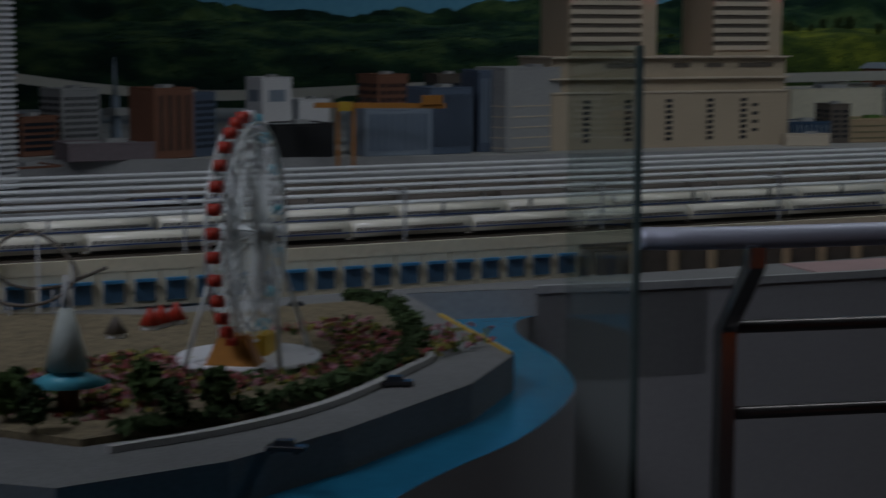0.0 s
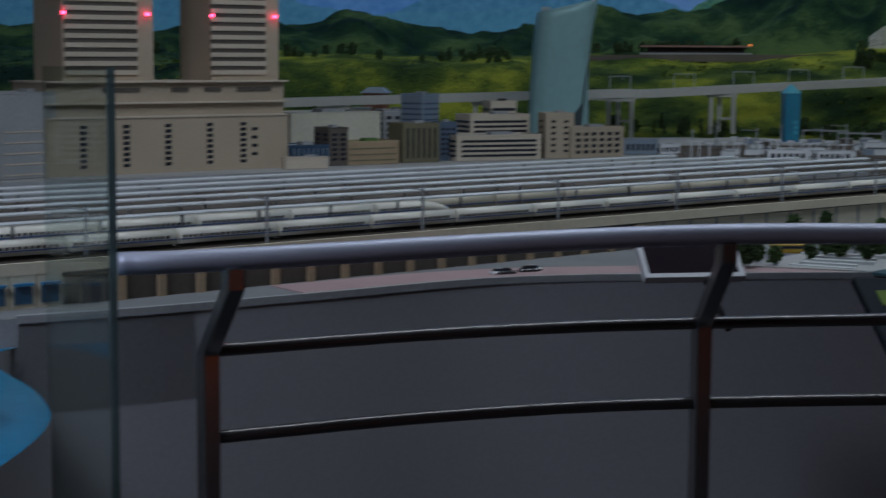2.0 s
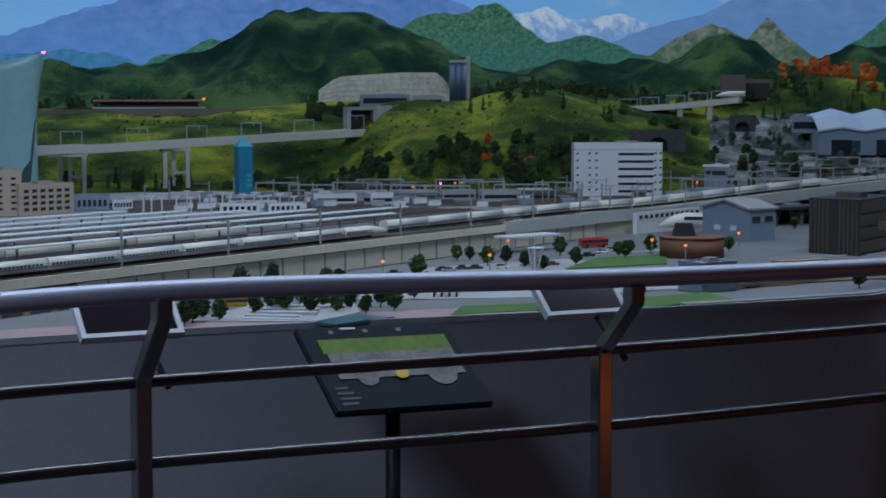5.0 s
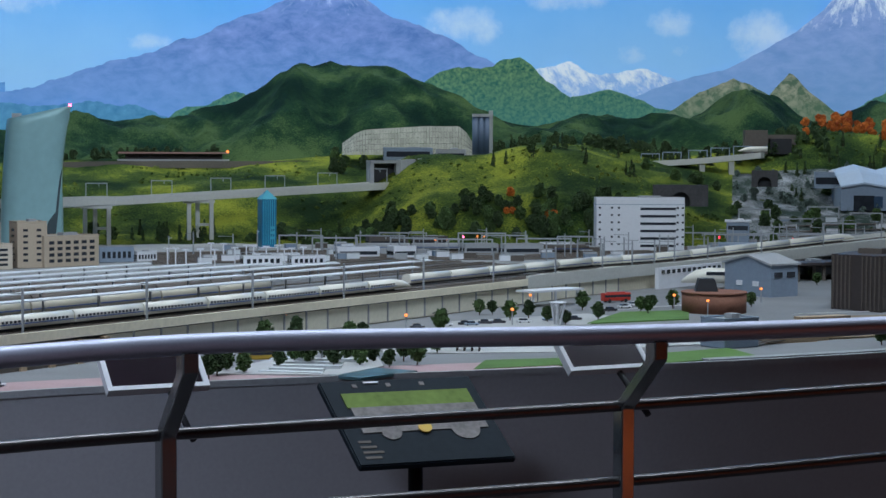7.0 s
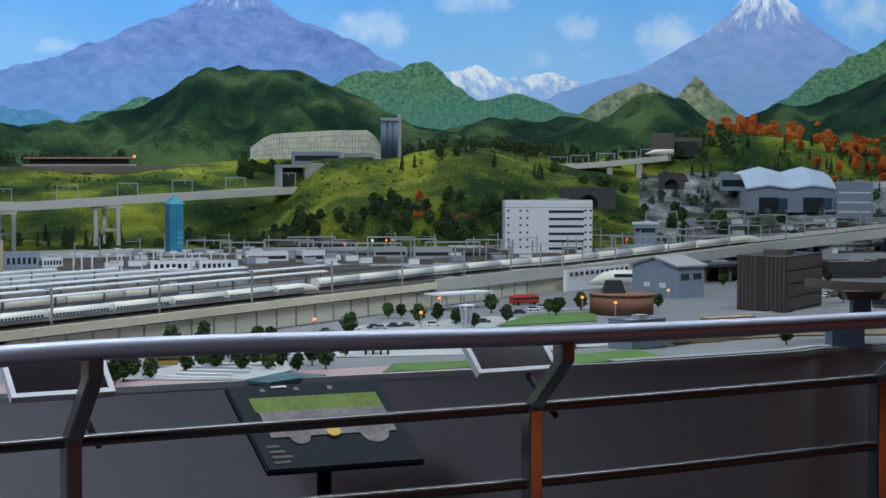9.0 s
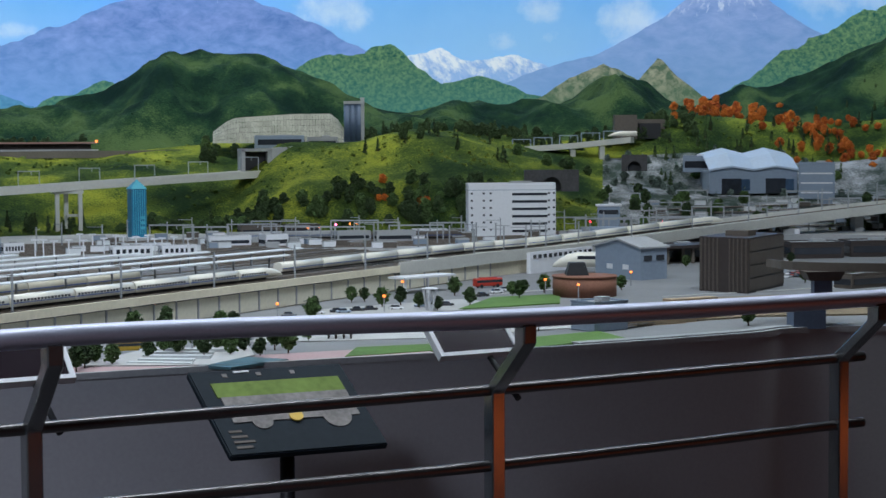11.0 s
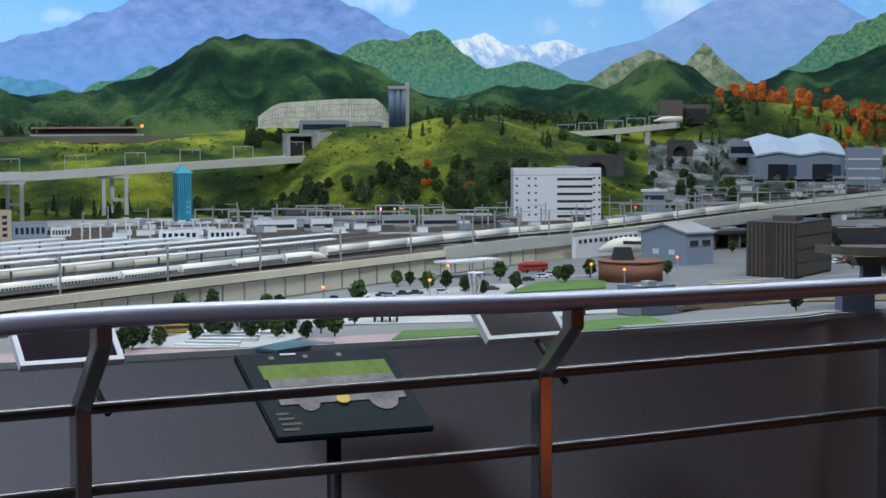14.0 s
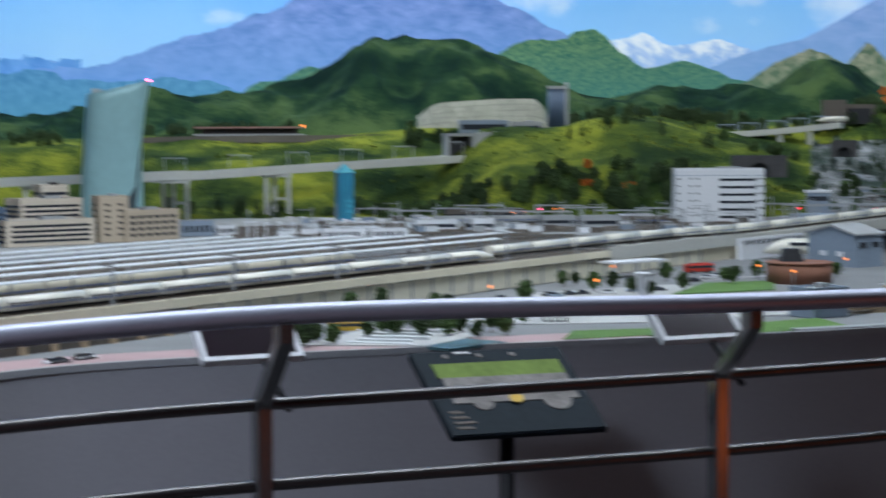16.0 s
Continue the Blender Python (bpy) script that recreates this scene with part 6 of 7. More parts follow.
def gabled(name, label, l, r, depth, eave, ridge, wall, roof, category="house", group="", base=GROUND_Z):
    """House whose gable faces the front between two corners."""
    l, r = Vector(l), Vector(r)
    w = (r - l).length
    t = thing(name, label, category, Matrix.Translation(((l.x + r.x) / 2, (l.y + r.y) / 2, base)) @ Matrix.Rotation(math.atan2(r.y - l.y, r.x - l.x), 4, "Z"), group)
    bm = bmesh.new()
    sect = [(-w / 2, 0), (w / 2, 0), (w / 2, eave), (0, ridge), (-w / 2, eave)]
    a = [bm.verts.new((x, 0, z)) for x, z in sect]
    b = [bm.verts.new((x, depth, z)) for x, z in sect]
    bm.faces.new(a), bm.faces.new(b[::-1])
    for k in range(5):
        bm.faces.new((a[k], b[k], b[(k + 1) % 5], a[(k + 1) % 5]))
    part("wall", bm, wall, t)
    for sg in (-1, 1):
        bm = bmesh.new()
        q = [(0, ridge + 0.003), (sg * w * 0.53, eave - 0.003 - (ridge - eave) * 0.06), (sg * w * 0.53, eave + 0.005 - (ridge - eave) * 0.06), (0, ridge + 0.012)]
        a = [bm.verts.new((x, -0.012, z)) for x, z in q]
        b = [bm.verts.new((x, depth + 0.012, z)) for x, z in q]
        bm.faces.new(a), bm.faces.new(b[::-1])
        for k in range(4):
            bm.faces.new((a[k], b[k], b[(k + 1) % 4], a[(k + 1) % 4]))
        bmesh.ops.recalc_face_normals(bm, faces=bm.faces[:])
        part("roof_slope", bm, roof, t)
    return t, w


hs, hwid = gabled("workshop", "blue-grey gabled workshop with few windows", HSL, HSM, 0.17, 0.145, 0.175, BLUEGREY, GREYC)
for x in (-0.05, 0.05):
    part("window", boxed(x, -0.001, 0.045, 0.035, 0.004, 0.022), WHITE, hs)
for y in (0.045, 0.125):
    part("window", boxed(hwid / 2 + 0.001, y, 0.085, 0.004, 0.05, 0.025), GLASSD, hs)
mn = thing("display_train", "white and navy train nose standing as a monument", "train", Matrix.Translation(Vector((0.950, 8.450, 0.934))) @ Matrix.Rotation(radians(172), 4, "Z"))
part("body", car_body(0.115, 0.06), TRAINW, mn).matrix_basis = Matrix.Scale(2.0, 4)
part("window_band", boxed(0.06, 0.0, 0.052, 0.10, 0.088, 0.016), GLASSD, mn)
cren = thing("platform_wall", "white wall with a row of dark openings", "wall", Matrix.Translation(Vector((0.775, 8.655, 0.920))) @ Matrix.Rotation(radians(56), 4, "Z"))
part("wall", boxed(0, 0, 0, 0.62, 0.02, 0.10), WHITE, cren)
for k in range(12):
    part("opening", boxed(-0.27 + 0.05 * k, -0.011, 0.070, 0.026, 0.004, 0.018), GLASSD, cren)
BP = Vector((0.742, 7.013, 0.912))
bk = thing("round_brick_hall", "low curved red-brown brick hall", "building", Matrix.Translation((BP.x, BP.y + 0.1, GROUND_Z)))
bm = bmesh.new()
rod(bm, (0, 0.03, 0), (0, 0.03, 0.078), 0.128, n=36)
part("drum", bm, BRICKR, bk)
part("coping", rod(bmesh.new(), (0, 0.03, 0.076), (0, 0.03, 0.083), 0.131, n=36), BRICKR, bk)
part("roof_box", boxed(-0.03, 0.05, 0.083, 0.09, 0.09, 0.05, taper=0.7), BLACK, bk)

KL, KM, KR = Vector((1.239, 7.351, 0.912)), Vector((1.407, 7.169, 0.929)), Vector((1.636, 7.582, 0.909))
kd = (KM - KL).length
kb = thing("dark_office_block", "dark brown office block with upright ribs", "building", Matrix.Translation((KM.x, KM.y, GROUND_Z)) @ Matrix.Rotation(math.atan2(KR.y - KM.y, KR.x - KM.x), 4, "Z"))
kw = math.hypot(KR.x - KM.x, KR.y - KM.y)
ang = math.atan2(KL.y - KM.y, KL.x - KM.x) - math.atan2(KR.y - KM.y, KR.x - KM.x)
lx, ly = kd * math.cos(ang), kd * math.sin(ang)
KH = 0.225
bm = bmesh.new()
pl = [(0, 0), (kw, 0), (kw + lx, ly), (lx, ly)]
a = [bm.verts.new((x, y, 0)) for x, y in pl]
b = [bm.verts.new((x, y, KH)) for x, y in pl]
bm.faces.new(a[::-1]), bm.faces.new(b)
for k in range(4):
    bm.faces.new((a[k], a[(k + 1) % 4], b[(k + 1) % 4], b[k]))
bmesh.ops.recalc_face_normals(bm, faces=bm.faces[:])
part("wall", bm, BROWN, kb)
for j in range(4):
    part("floor_panel", boxed(kw / 2, -0.001, 0.012 + j * 0.053, kw * 0.97, 0.006, 0.046), BROWN2, kb)
for k in range(12):
    f = (k + 0.5) / 12
    if k in (5, 6):
        continue
    part("rib", boxed(lx * f, ly * f, 0.005, 0.007, 0.007, KH - 0.01, rz=ang), BROWN2, kb)
part("roof_hut", boxed(kw * 0.4 + lx * 0.4, ly * 0.45, KH, 0.10, 0.10, 0.022), BROWN2, kb)
# second block under the hand rail and the road viaduct at the edge
block("plinth_block", "plain blue-grey corner block at the lawn", (0.633, 5.714, 0.888), (0.752, 5.800, 0.888), 1.01, 0.12, BLUEGREY, base=GROUND_Z)
rv = thing("road_viaduct", "dark elevated road on a square concrete pier", "viaduct", Matrix.Translation(Vector((1.341, 5.748, 0.920))))
# navy on footing and column puts the pier's shade into the colour
part("footing", boxed(0.0, 0.08, 0, 0.105, 0.11, 0.068), NAVY, rv)
part("column", boxed(0.055, 0.10, 0.068, 0.06, 0.05, 0.09), NAVY, rv)
part("cap", boxed(0.055, 0.10, 0.155, 0.10, 0.09, 0.03, taper=1.3), BROWN2, rv)
roadline = [Vector((-0.02, 0.34, 0.183)), Vector((0.06, 0.15, 0.185)), Vector((0.45, -0.02, 0.19)), Vector((1.3, -0.15, 0.20))]
ribbon("road_deck", spline(roadline, 5), -0.06, 0.06, 0.0, 0.018, BROWN2, rv)
ribbon("road_kerb", spline(roadline, 5), -0.067, -0.06, 0.0, 0.028, BROWN2, rv)
block("kiosk", "low brown kiosk with a flat roof", (1.876, 7.372, 0.979), (2.092, 7.523, 0.986), 0.975, 0.1, BROWN2, base=GROUND_Z, style="bands", rows=1)
# station entrance canopy and white sculpture
cp = thing("entrance_canopy", "white flat canopy at the station entrance", "canopy", Matrix.Translation(Vector((0.093, 7.388, 0.920))) @ Matrix.Rotation(radians(45), 4, "Z"))
part("roof", boxed(0, 0, 0.062, 0.30, 0.10, 0.008), WHITE, cp)
for x in (-0.13, 0.0, 0.13):
    part("post", boxed(x, -0.03, 0, 0.008, 0.008, 0.062), WHITE, cp)
scu = thing("white_sculpture", "white flaring lattice sculpture on the forecourt", "sculpture", Matrix.Translation(Vector((0.113, 6.499, 0.920))))
for k in range(6):
    an = k * math.pi / 3
    part("strut", rod(bmesh.new(), (0.012 * math.cos(an), 0.012 * math.sin(an), 0), (0.028 * math.cos(an + 0.5), 0.028 * math.sin(an + 0.5), 0.085), 0.004, n=6), WHITE, scu)
part("ring", rod(bmesh.new(), (0, 0, 0.082), (0, 0, 0.086), 0.03, n=16), WHITE, scu)
pg = thing("pergola", "brown timber pergola on the promenade", "pergola", Matrix.Translation(Vector((-0.181, 5.586, 0.920))))
for x in (-0.035, -0.012, 0.012, 0.035):
    for y in (-0.02, 0.02):
        part("post", boxed(x, y, 0, 0.006, 0.006, 0.04), BROWN, pg)
part("top", boxed(0, 0, 0.04, 0.085, 0.055, 0.005), BROWN2, pg)

# ---------------------------------------------------------------- vehicles


def vehicle(at, turn, paint, length, height, name, label, group):
    t = thing(name, label, "bus" if name == "bus" else "car", Matrix.Translation(at) @ Matrix.Rotation(radians(turn), 4, "Z"), group)
    w = length * (0.24 if name == "bus" else 0.40)
    bm = boxed(0, 0, height * 0.18, length, w, height * (0.80 if name == "bus" else 0.42))
    bmesh.ops.bevel(bm, geom=bm.edges[:], offset=length * 0.03, segments=1, affect="EDGES")
    part("body", bm, paint, t)
    if name == "bus":
        part("window_band", boxed(0, 0, height * 0.55, length * 0.95, w * 1.03, height * 0.25), GLASSD, t)
        part("roof_unit", boxed(0, 0, height * 0.98, length * 0.6, w * 0.6, height * 0.08), paint, t)
    else:
        part("cabin", boxed(-length * 0.05, 0, height * 0.58, length * 0.58, w * 0.88, height * 0.38, taper=0.78), GLASSD, t)
        part("roof", boxed(-length * 0.05, 0, height * 0.955, length * 0.42, w * 0.66, height * 0.05), paint, t)
    for x in (-0.3, 0.3):
        for y in (-0.5, 0.5):
            part("wheel", rod(bmesh.new(), (x * length, y * w * 0.92, height * 0.2), (x * length, y * w * 1.02, height * 0.2), height * 0.2, n=10), BLACK, t)
    return t


vehicle((0.373, 7.591, 0.920), 30, RED, 0.135, 0.042, "bus", "red double-length sightseeing bus", "buses")
vehicle((-0.791, 5.254, 0.920), 20, YELLOW, 0.115, 0.036, "bus", "orange-yellow city bus", "buses")
CARW, CARK = mat("car_white", (0.75, 0.76, 0.78), 0.25, 0, 0.05, 30, 5, 0, coat=0.5), mat("car_black", (0.03, 0.03, 0.035), 0.25, 0, 0.1, 30, 5, 0, coat=0.5)
for p, tn_, pt, lab in (((0.395, 7.291, 0.920), 20, CARW, "white model car"), ((0.440, 7.402, 0.920), 25, CARW, "white model car"), ((0.330, 7.130, 0.920), 30, CARK, "black model car"), ((-0.224, 6.470, 0.920), 5, CARK, "black model car"), ((-0.153, 6.521, 0.920), 5, CARK, "black model car"),
                          ((-0.732, 5.259, 0.920), 15, CARW, "white model car"), ((-1.443, 4.479, 0.920), 45, CARW, "silver model car"), ((-1.388, 4.558, 0.920), 45, CARK, "dark model car"), ((-1.429, 4.486, 0.920), 50, CARK, "dark model car"), ((-1.383, 4.582, 0.920), 50, CARW, "pale model car"),
                          ((1.897, 8.215, 0.920), 20, CARW, "white model car in the car park"), ((1.796, 8.117, 0.920), 20, RED, "red model car in the car park"), ((1.912, 8.523, 0.920), 20, CARW, "white model car in the car park"), ((2.004, 8.510, 0.920), 20, CARK, "black model car in the car park"),
                          ((-1.806, 2.250, 0.920), 40, CARK, "black model car on the shore road"), ((-1.663, 1.791, 0.920), 25, CARK, "dark model car on the shore road"), ((-2.438, 2.771, 0.920), 45, CARK, "dark model car by the shops")):
    vehicle(p, tn_, pt, 0.056, 0.019, "car", lab, "model cars")

# more parked cars, one by one
rng = random.Random(77)
for k in range(22):
    a = Vector((1.749, 8.016, 0.920)).lerp(Vector((2.196, 8.250, 0.920)), (k % 11) / 10) + Vector((0, 0.16 * (k // 11), 0))
    if k % 4 != 2:
        vehicle(a, 60, (CARW, CARK, CARW, RED, BLUEGREY)[k % 5], 0.054, 0.019, "car", "model car parked in the car park", "model cars")
for k in range(7):
    a = Vector((-0.390, 6.325, 0.920)).lerp(Vector((0.225, 6.741, 0.920)), k / 6.5) + Vector((0, 0.03 * (k % 2), 0))
    vehicle(a, 12, (CARK, CARW, BLUEGREY)[k % 3], 0.054, 0.019, "car", "model car waiting at the station", "model cars")
# road lines on the forecourt
LINE = mat("road_line_white", (0.62, 0.62, 0.60), 0.8)
for p, q in (((-0.814, 5.638, 0.920), (0.013, 6.151, 0.920)), ((-0.581, 5.489, 0.920), (0.086, 5.709, 0.920)), ((0.282, 7.127, 0.920), (0.802, 7.601, 0.920)), ((1.045, 7.047, 0.920), (1.957, 7.522, 0.920)), ((-0.330, 6.004, 0.920), (0.583, 6.450, 0.920))):
    ln = [Vector(p).lerp(Vector(q), i / 6) for i in range(7)]
    tagged(ribbon("road_marking", ln, -0.003, 0.003, 0.0005, 0.0035, LINE), "white line painted on the road", "road marking", kind="structure")
# dark blocks stand in for the shaded void and platform under the climbing viaduct
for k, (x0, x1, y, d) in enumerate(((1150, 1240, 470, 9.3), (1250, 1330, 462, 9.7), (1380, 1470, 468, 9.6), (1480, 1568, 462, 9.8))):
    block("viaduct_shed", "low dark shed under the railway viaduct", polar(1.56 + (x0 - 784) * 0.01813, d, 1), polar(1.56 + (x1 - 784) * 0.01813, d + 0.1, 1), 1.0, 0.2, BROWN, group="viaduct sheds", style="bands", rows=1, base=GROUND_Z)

# covered way on columns under the viaduct; its dark brown includes the shade there
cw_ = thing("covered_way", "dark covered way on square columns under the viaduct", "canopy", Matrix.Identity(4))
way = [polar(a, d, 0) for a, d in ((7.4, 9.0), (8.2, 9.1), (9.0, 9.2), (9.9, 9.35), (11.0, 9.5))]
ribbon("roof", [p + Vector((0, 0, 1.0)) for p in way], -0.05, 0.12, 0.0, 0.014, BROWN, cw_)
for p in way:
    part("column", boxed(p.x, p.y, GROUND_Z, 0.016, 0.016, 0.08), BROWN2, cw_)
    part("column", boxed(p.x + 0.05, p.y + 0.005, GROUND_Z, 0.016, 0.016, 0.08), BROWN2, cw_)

# ---------------------------------------------------------------- street lamps
for p in ((-0.842, 6.161, 0.920), (-0.598, 5.210, 0.920), (-0.421, 6.196, 0.920), (-0.054, 6.485, 0.920), (0.011, 7.184, 0.920), (0.592, 7.239, 0.920), (0.991, 7.641, 0.920), (0.699, 6.954, 0.920)):
    g = thing("street_lamp", "thin street lamp with a glowing orange head", "street lamp", Matrix.Translation(p), "street lamps")
    part("pole", boxed(0, 0, 0, 0.004, 0.004, 0.055), POLE, g)
    part("lamp", rod(bmesh.new(), (0, 0, 0.055), (0, 0, 0.063), 0.0055, n=8), STREETL, g, "glowing orange lamp")
for x, y, d, c in ((738, 457, 10.3, STREETL), (758, 452, 10.4, STREETL), (787, 440, 10.7, SIGNAL), (812, 434, 10.8, STREETL), (824, 430, 10.85, STREETL), (1236, 415, 10.95, YARDRED), (1364, 418, 10.95, YARDRED)):
    p = polar(-2.18 + (x - 784) * 0.01813, d, YARD_Z)
    g = thing("signal_post", "thin railway signal post with a small light", "signal", Matrix.Translation(p), "signals")
    part("pole", boxed(0, 0, 0, 0.005, 0.005, 0.06), POLE, g)
    part("light", rod(bmesh.new(), (0, -0.004, 0.062), (0, -0.008, 0.062), 0.006, n=8), c, g, "small glowing signal light")

# ---------------------------------------------------------------- trees


def clump_mesh(name, places, size, material, seed, flat=1.0):
    """Many small ragged leaf clumps joined into one crown."""
    rng = random.Random(seed)
    vs, fs = [], []
    for p in places:
        r = size * rng.uniform(0.6, 1.25)
        for _ in range(4):
            a, b, c = (Vector((rng.gauss(0, 1), rng.gauss(0, 1), rng.gauss(0, 1))).normalized() for _ in range(3))
            o = Vector(p) + Vector((rng.uniform(-r, r), rng.uniform(-r, r), rng.uniform(-r, r) * flat)) * 0.6
            k = len(vs)
            vs += [tuple(o + a * r), tuple(o + b * r), tuple(o + c * r), tuple(o - (a + b + c) * r * 0.5)]
            fs += [(k, k + 1, k + 2), (k, k + 2, k + 3), (k + 1, k + 3, k + 2)]
    me = bpy.data.meshes.new(name)
    me.from_pydata(vs, [], fs)
    me.materials.append(material)
    return me


def crown_places(rng, n, w, h0, h1, shape):
    out = []
    while len(out) < n:
        u = rng.random()
        z = h0 + (h1 - h0) * u
        r = w * (math.sqrt(max(0.0, 1 - (2 * u - 1) ** 2)) * (0.8 + 0.3 * rng.random()) if shape == "round" else (1 - u) * 0.95 + 0.05)
        a, q = rng.uniform(0, 6.283), math.sqrt(rng.uniform(0.05, 1)) * 0.88
        out.append((r * q * math.cos(a), r * q * math.sin(a), z))
    return out


def tree(name, label, h, w, leaf, shape, seed, group, bare=0.22):
    rng = random.Random(seed)
    t = thing(name, label, "tree", Matrix.Translation((0, 0, -20)), group)
    tk = bmesh.new()
    rod(tk, (0, 0, 0), (0, 0, h * bare), h * 0.035, h * 0.026, n=6)
    rod(tk, (0, 0, h * bare), (0.0, 0, h * 0.75), h * 0.026, h * 0.008, n=6)
    if shape == "round":
        for k in range(4):
            a = k * 1.6 + rng.random()
            rod(tk, (0, 0, h * (bare + 0.05 * k)), (math.cos(a) * w * 0.6, math.sin(a) * w * 0.6, h * (bare + 0.3 + 0.06 * k)), h * 0.014, h * 0.005, n=5)
    part("trunk", tk, BARK, t)
    new_ob = new("crown", clump_mesh("crown", crown_places(rng, 130 if shape == "round" else 90, w, h * bare * 0.9, h, shape), w * 0.23, leaf, seed))
    new_ob.parent = t
    return t


town = [tree("broadleaf_tree", "small round-crowned green model tree on a bare trunk", h, w, LEAF if i % 2 else LEAFD, "round", 40 + i, "town trees", 0.3) for i, (h, w) in enumerate(((0.070, 0.027), (0.060, 0.025), (0.052, 0.023), (0.074, 0.030)))]
wood = [tree("woodland_tree", "dark green bushy model tree on the hillside", h, w, LEAFD if i % 3 else LEAF, "round", 60 + i, "woodland trees", 0.12) for i, (h, w) in enumerate(((0.085, 0.040), (0.070, 0.034), (0.105, 0.040), (0.050, 0.030)))]
fir = [tree("conifer", "slim dark green model conifer", h, w, LEAFD, "cone", 80 + i, "conifers", 0.08) for i, (h, w) in enumerate(((0.110, 0.023), (0.092, 0.020), (0.074, 0.018)))]
maple = [tree("maple_tree", "orange-red autumn model maple", h, w, AUTUMN, "round", 90 + i, "autumn maples", 0.1) for i, (h, w) in enumerate(((0.070, 0.034), (0.055, 0.030), (0.042, 0.025)))]
used = set()


def plant(kinds, at, k):
    src = kinds[k % len(kinds)]
    m = Matrix.Translation(at) @ Matrix.Rotation(k * 2.4, 4, "Z")
    if src not in used:
        used.add(src)
        src.matrix_basis = m
        return src
    return copy_thing(src, m)


i = 0
for p in ((-0.857, 4.785, 0.920), (-0.839, 4.968, 0.920), (-0.708, 5.087, 0.920), (-0.634, 5.149, 0.920), (-0.551, 5.099, 0.920), (-0.479, 5.132, 0.920), (-0.392, 5.111, 0.920), (-0.315, 5.173, 0.920), (-0.848, 4.862, 0.920), (-0.783, 4.919, 0.920), (-0.887, 5.018, 0.920), (-0.679, 5.204, 0.920), (-0.606, 5.329, 0.920), (-0.532, 5.274, 0.920), (-0.448, 5.221, 0.920), (-0.472, 5.417, 0.920), (-0.363, 5.287, 0.920), (-0.275, 5.513, 0.920), (-0.761, 5.783, 0.920), (-0.847, 5.740, 0.920), (-0.776, 5.968, 0.920),
          (-0.589, 5.907, 0.920), (-0.551, 5.948, 0.920), (-0.303, 6.206, 0.920), (-0.299, 6.333, 0.920), (-0.186, 6.902, 0.920), (-0.136, 6.932, 0.920), (-0.064, 6.668, 0.920), (0.005, 6.746, 0.920), (0.075, 6.610, 0.920), (0.140, 6.501, 0.920), (0.220, 7.175, 0.920), (0.266, 6.696, 0.920), (0.450, 7.115, 0.920),
          (0.508, 7.284, 0.920), (0.591, 7.291, 0.920), (0.472, 7.012, 0.920), (1.403, 8.757, 0.920), (1.442, 9.193, 0.920), (1.757, 7.707, 0.920), (1.910, 7.527, 0.920), (2.021, 7.773, 0.920), (1.979, 9.025, 0.920), (1.163, 5.896, 0.920), (0.457, 5.782, 0.920), (0.921, 7.403, 0.920)):
    plant(town, p, i)
    i += 1


def ground_at(az, d):
    """Height of the meadow there."""
    a_ = 1.51 + 12.3 * math.tan(radians(profile(TOP_A, az)))
    hs = [(10.9, YARD_Z - 0.04), (12.3, a_), (13.3, 1.51 + 13.3 * math.tan(radians(profile(TOP_B, az)))), (14.7, 1.51 + 14.7 * math.tan(radians(profile(SKYLINE, az))))]
    if -26.5 < az < 6.4:
        hs.insert(1, (11.4, YARD_Z - 0.04 + profile(BROW_SHARE, az) * (a_ - YARD_Z + 0.04)))
    for (d0, h0), (d1, h1) in zip(hs, hs[1:]):
        if d <= d1 or d1 == 14.7:
            t = max(0, min(1, (d - d0) / (d1 - d0)))
            t = t * t * (3 - 2 * t) * 0.6 + t * 0.4
            p = polar(az, d, 0)
            return h0 + (h1 - h0) * t + 0.035 * noise.fractal(Vector((p.x * 1.4, p.y * 1.4, 0.5)), 0.9, 2.1, 5)


def grove(kinds, az0, az1, d0, d1, n, seed):
    rng = random.Random(seed)
    for k in range(n):
        az, d = rng.uniform(az0, az1), rng.uniform(d0, d1)
        plant(kinds, polar(az, d, ground_at(az, d) - 0.006), rng.randrange(100))


def thicket(name, label, az0, az1, d0, d1, n, seed, material):
    """Far rows of bushes that run into one another."""
    rng = random.Random(seed)
    spots = []
    for k in range(n):
        az, d = rng.uniform(az0, az1), rng.uniform(d0, d1)
        h = rng.uniform(0.04, 0.09)
        p = polar(az, d, ground_at(az, d))
        spots += [(p.x + x, p.y + y, p.z + z) for x, y, z in crown_places(rng, 60, h * 0.45, 0.0, h, "round" if k % 4 else "cone")]
    tagged(new(name, clump_mesh(name, spots, 0.009, material, seed)), label, "bushes", kind="stuff")


grove(wood, -5.6, -3.0, 11.15, 11.45, 10, 1)
grove(wood, -3.5, 0.4, 11.05, 11.35, 20, 2)
grove(wood, 0.6, 3.2, 11.05, 11.35, 20, 3)
grove(maple, -0.9, -0.2, 11.2, 11.4, 3, 4)
grove(maple, 0.2, 0.8, 11.1, 11.2, 2, 5)
grove(fir, -12.8, -11.4, 11.15, 11.4, 14, 6)
grove(fir, -6.2, -4.6, 11.15, 11.4, 6, 7)
grove(wood, -6.6, -5.2, 12.6, 13.0, 7, 8)
grove(fir, -1.2, 3.2, 12.5, 13.2, 18, 9)
grove(wood, 0.0, 1.0, 12.0, 12.3, 2, 10)
grove(wood, 3.0, 6.6, 12.1, 12.4, 9, 11)
grove(wood, 6.4, 9.2, 11.4, 12.0, 12, 12)
grove(fir, 8.5, 13.5, 12.6, 13.2, 26, 13)
rng = random.Random(14)
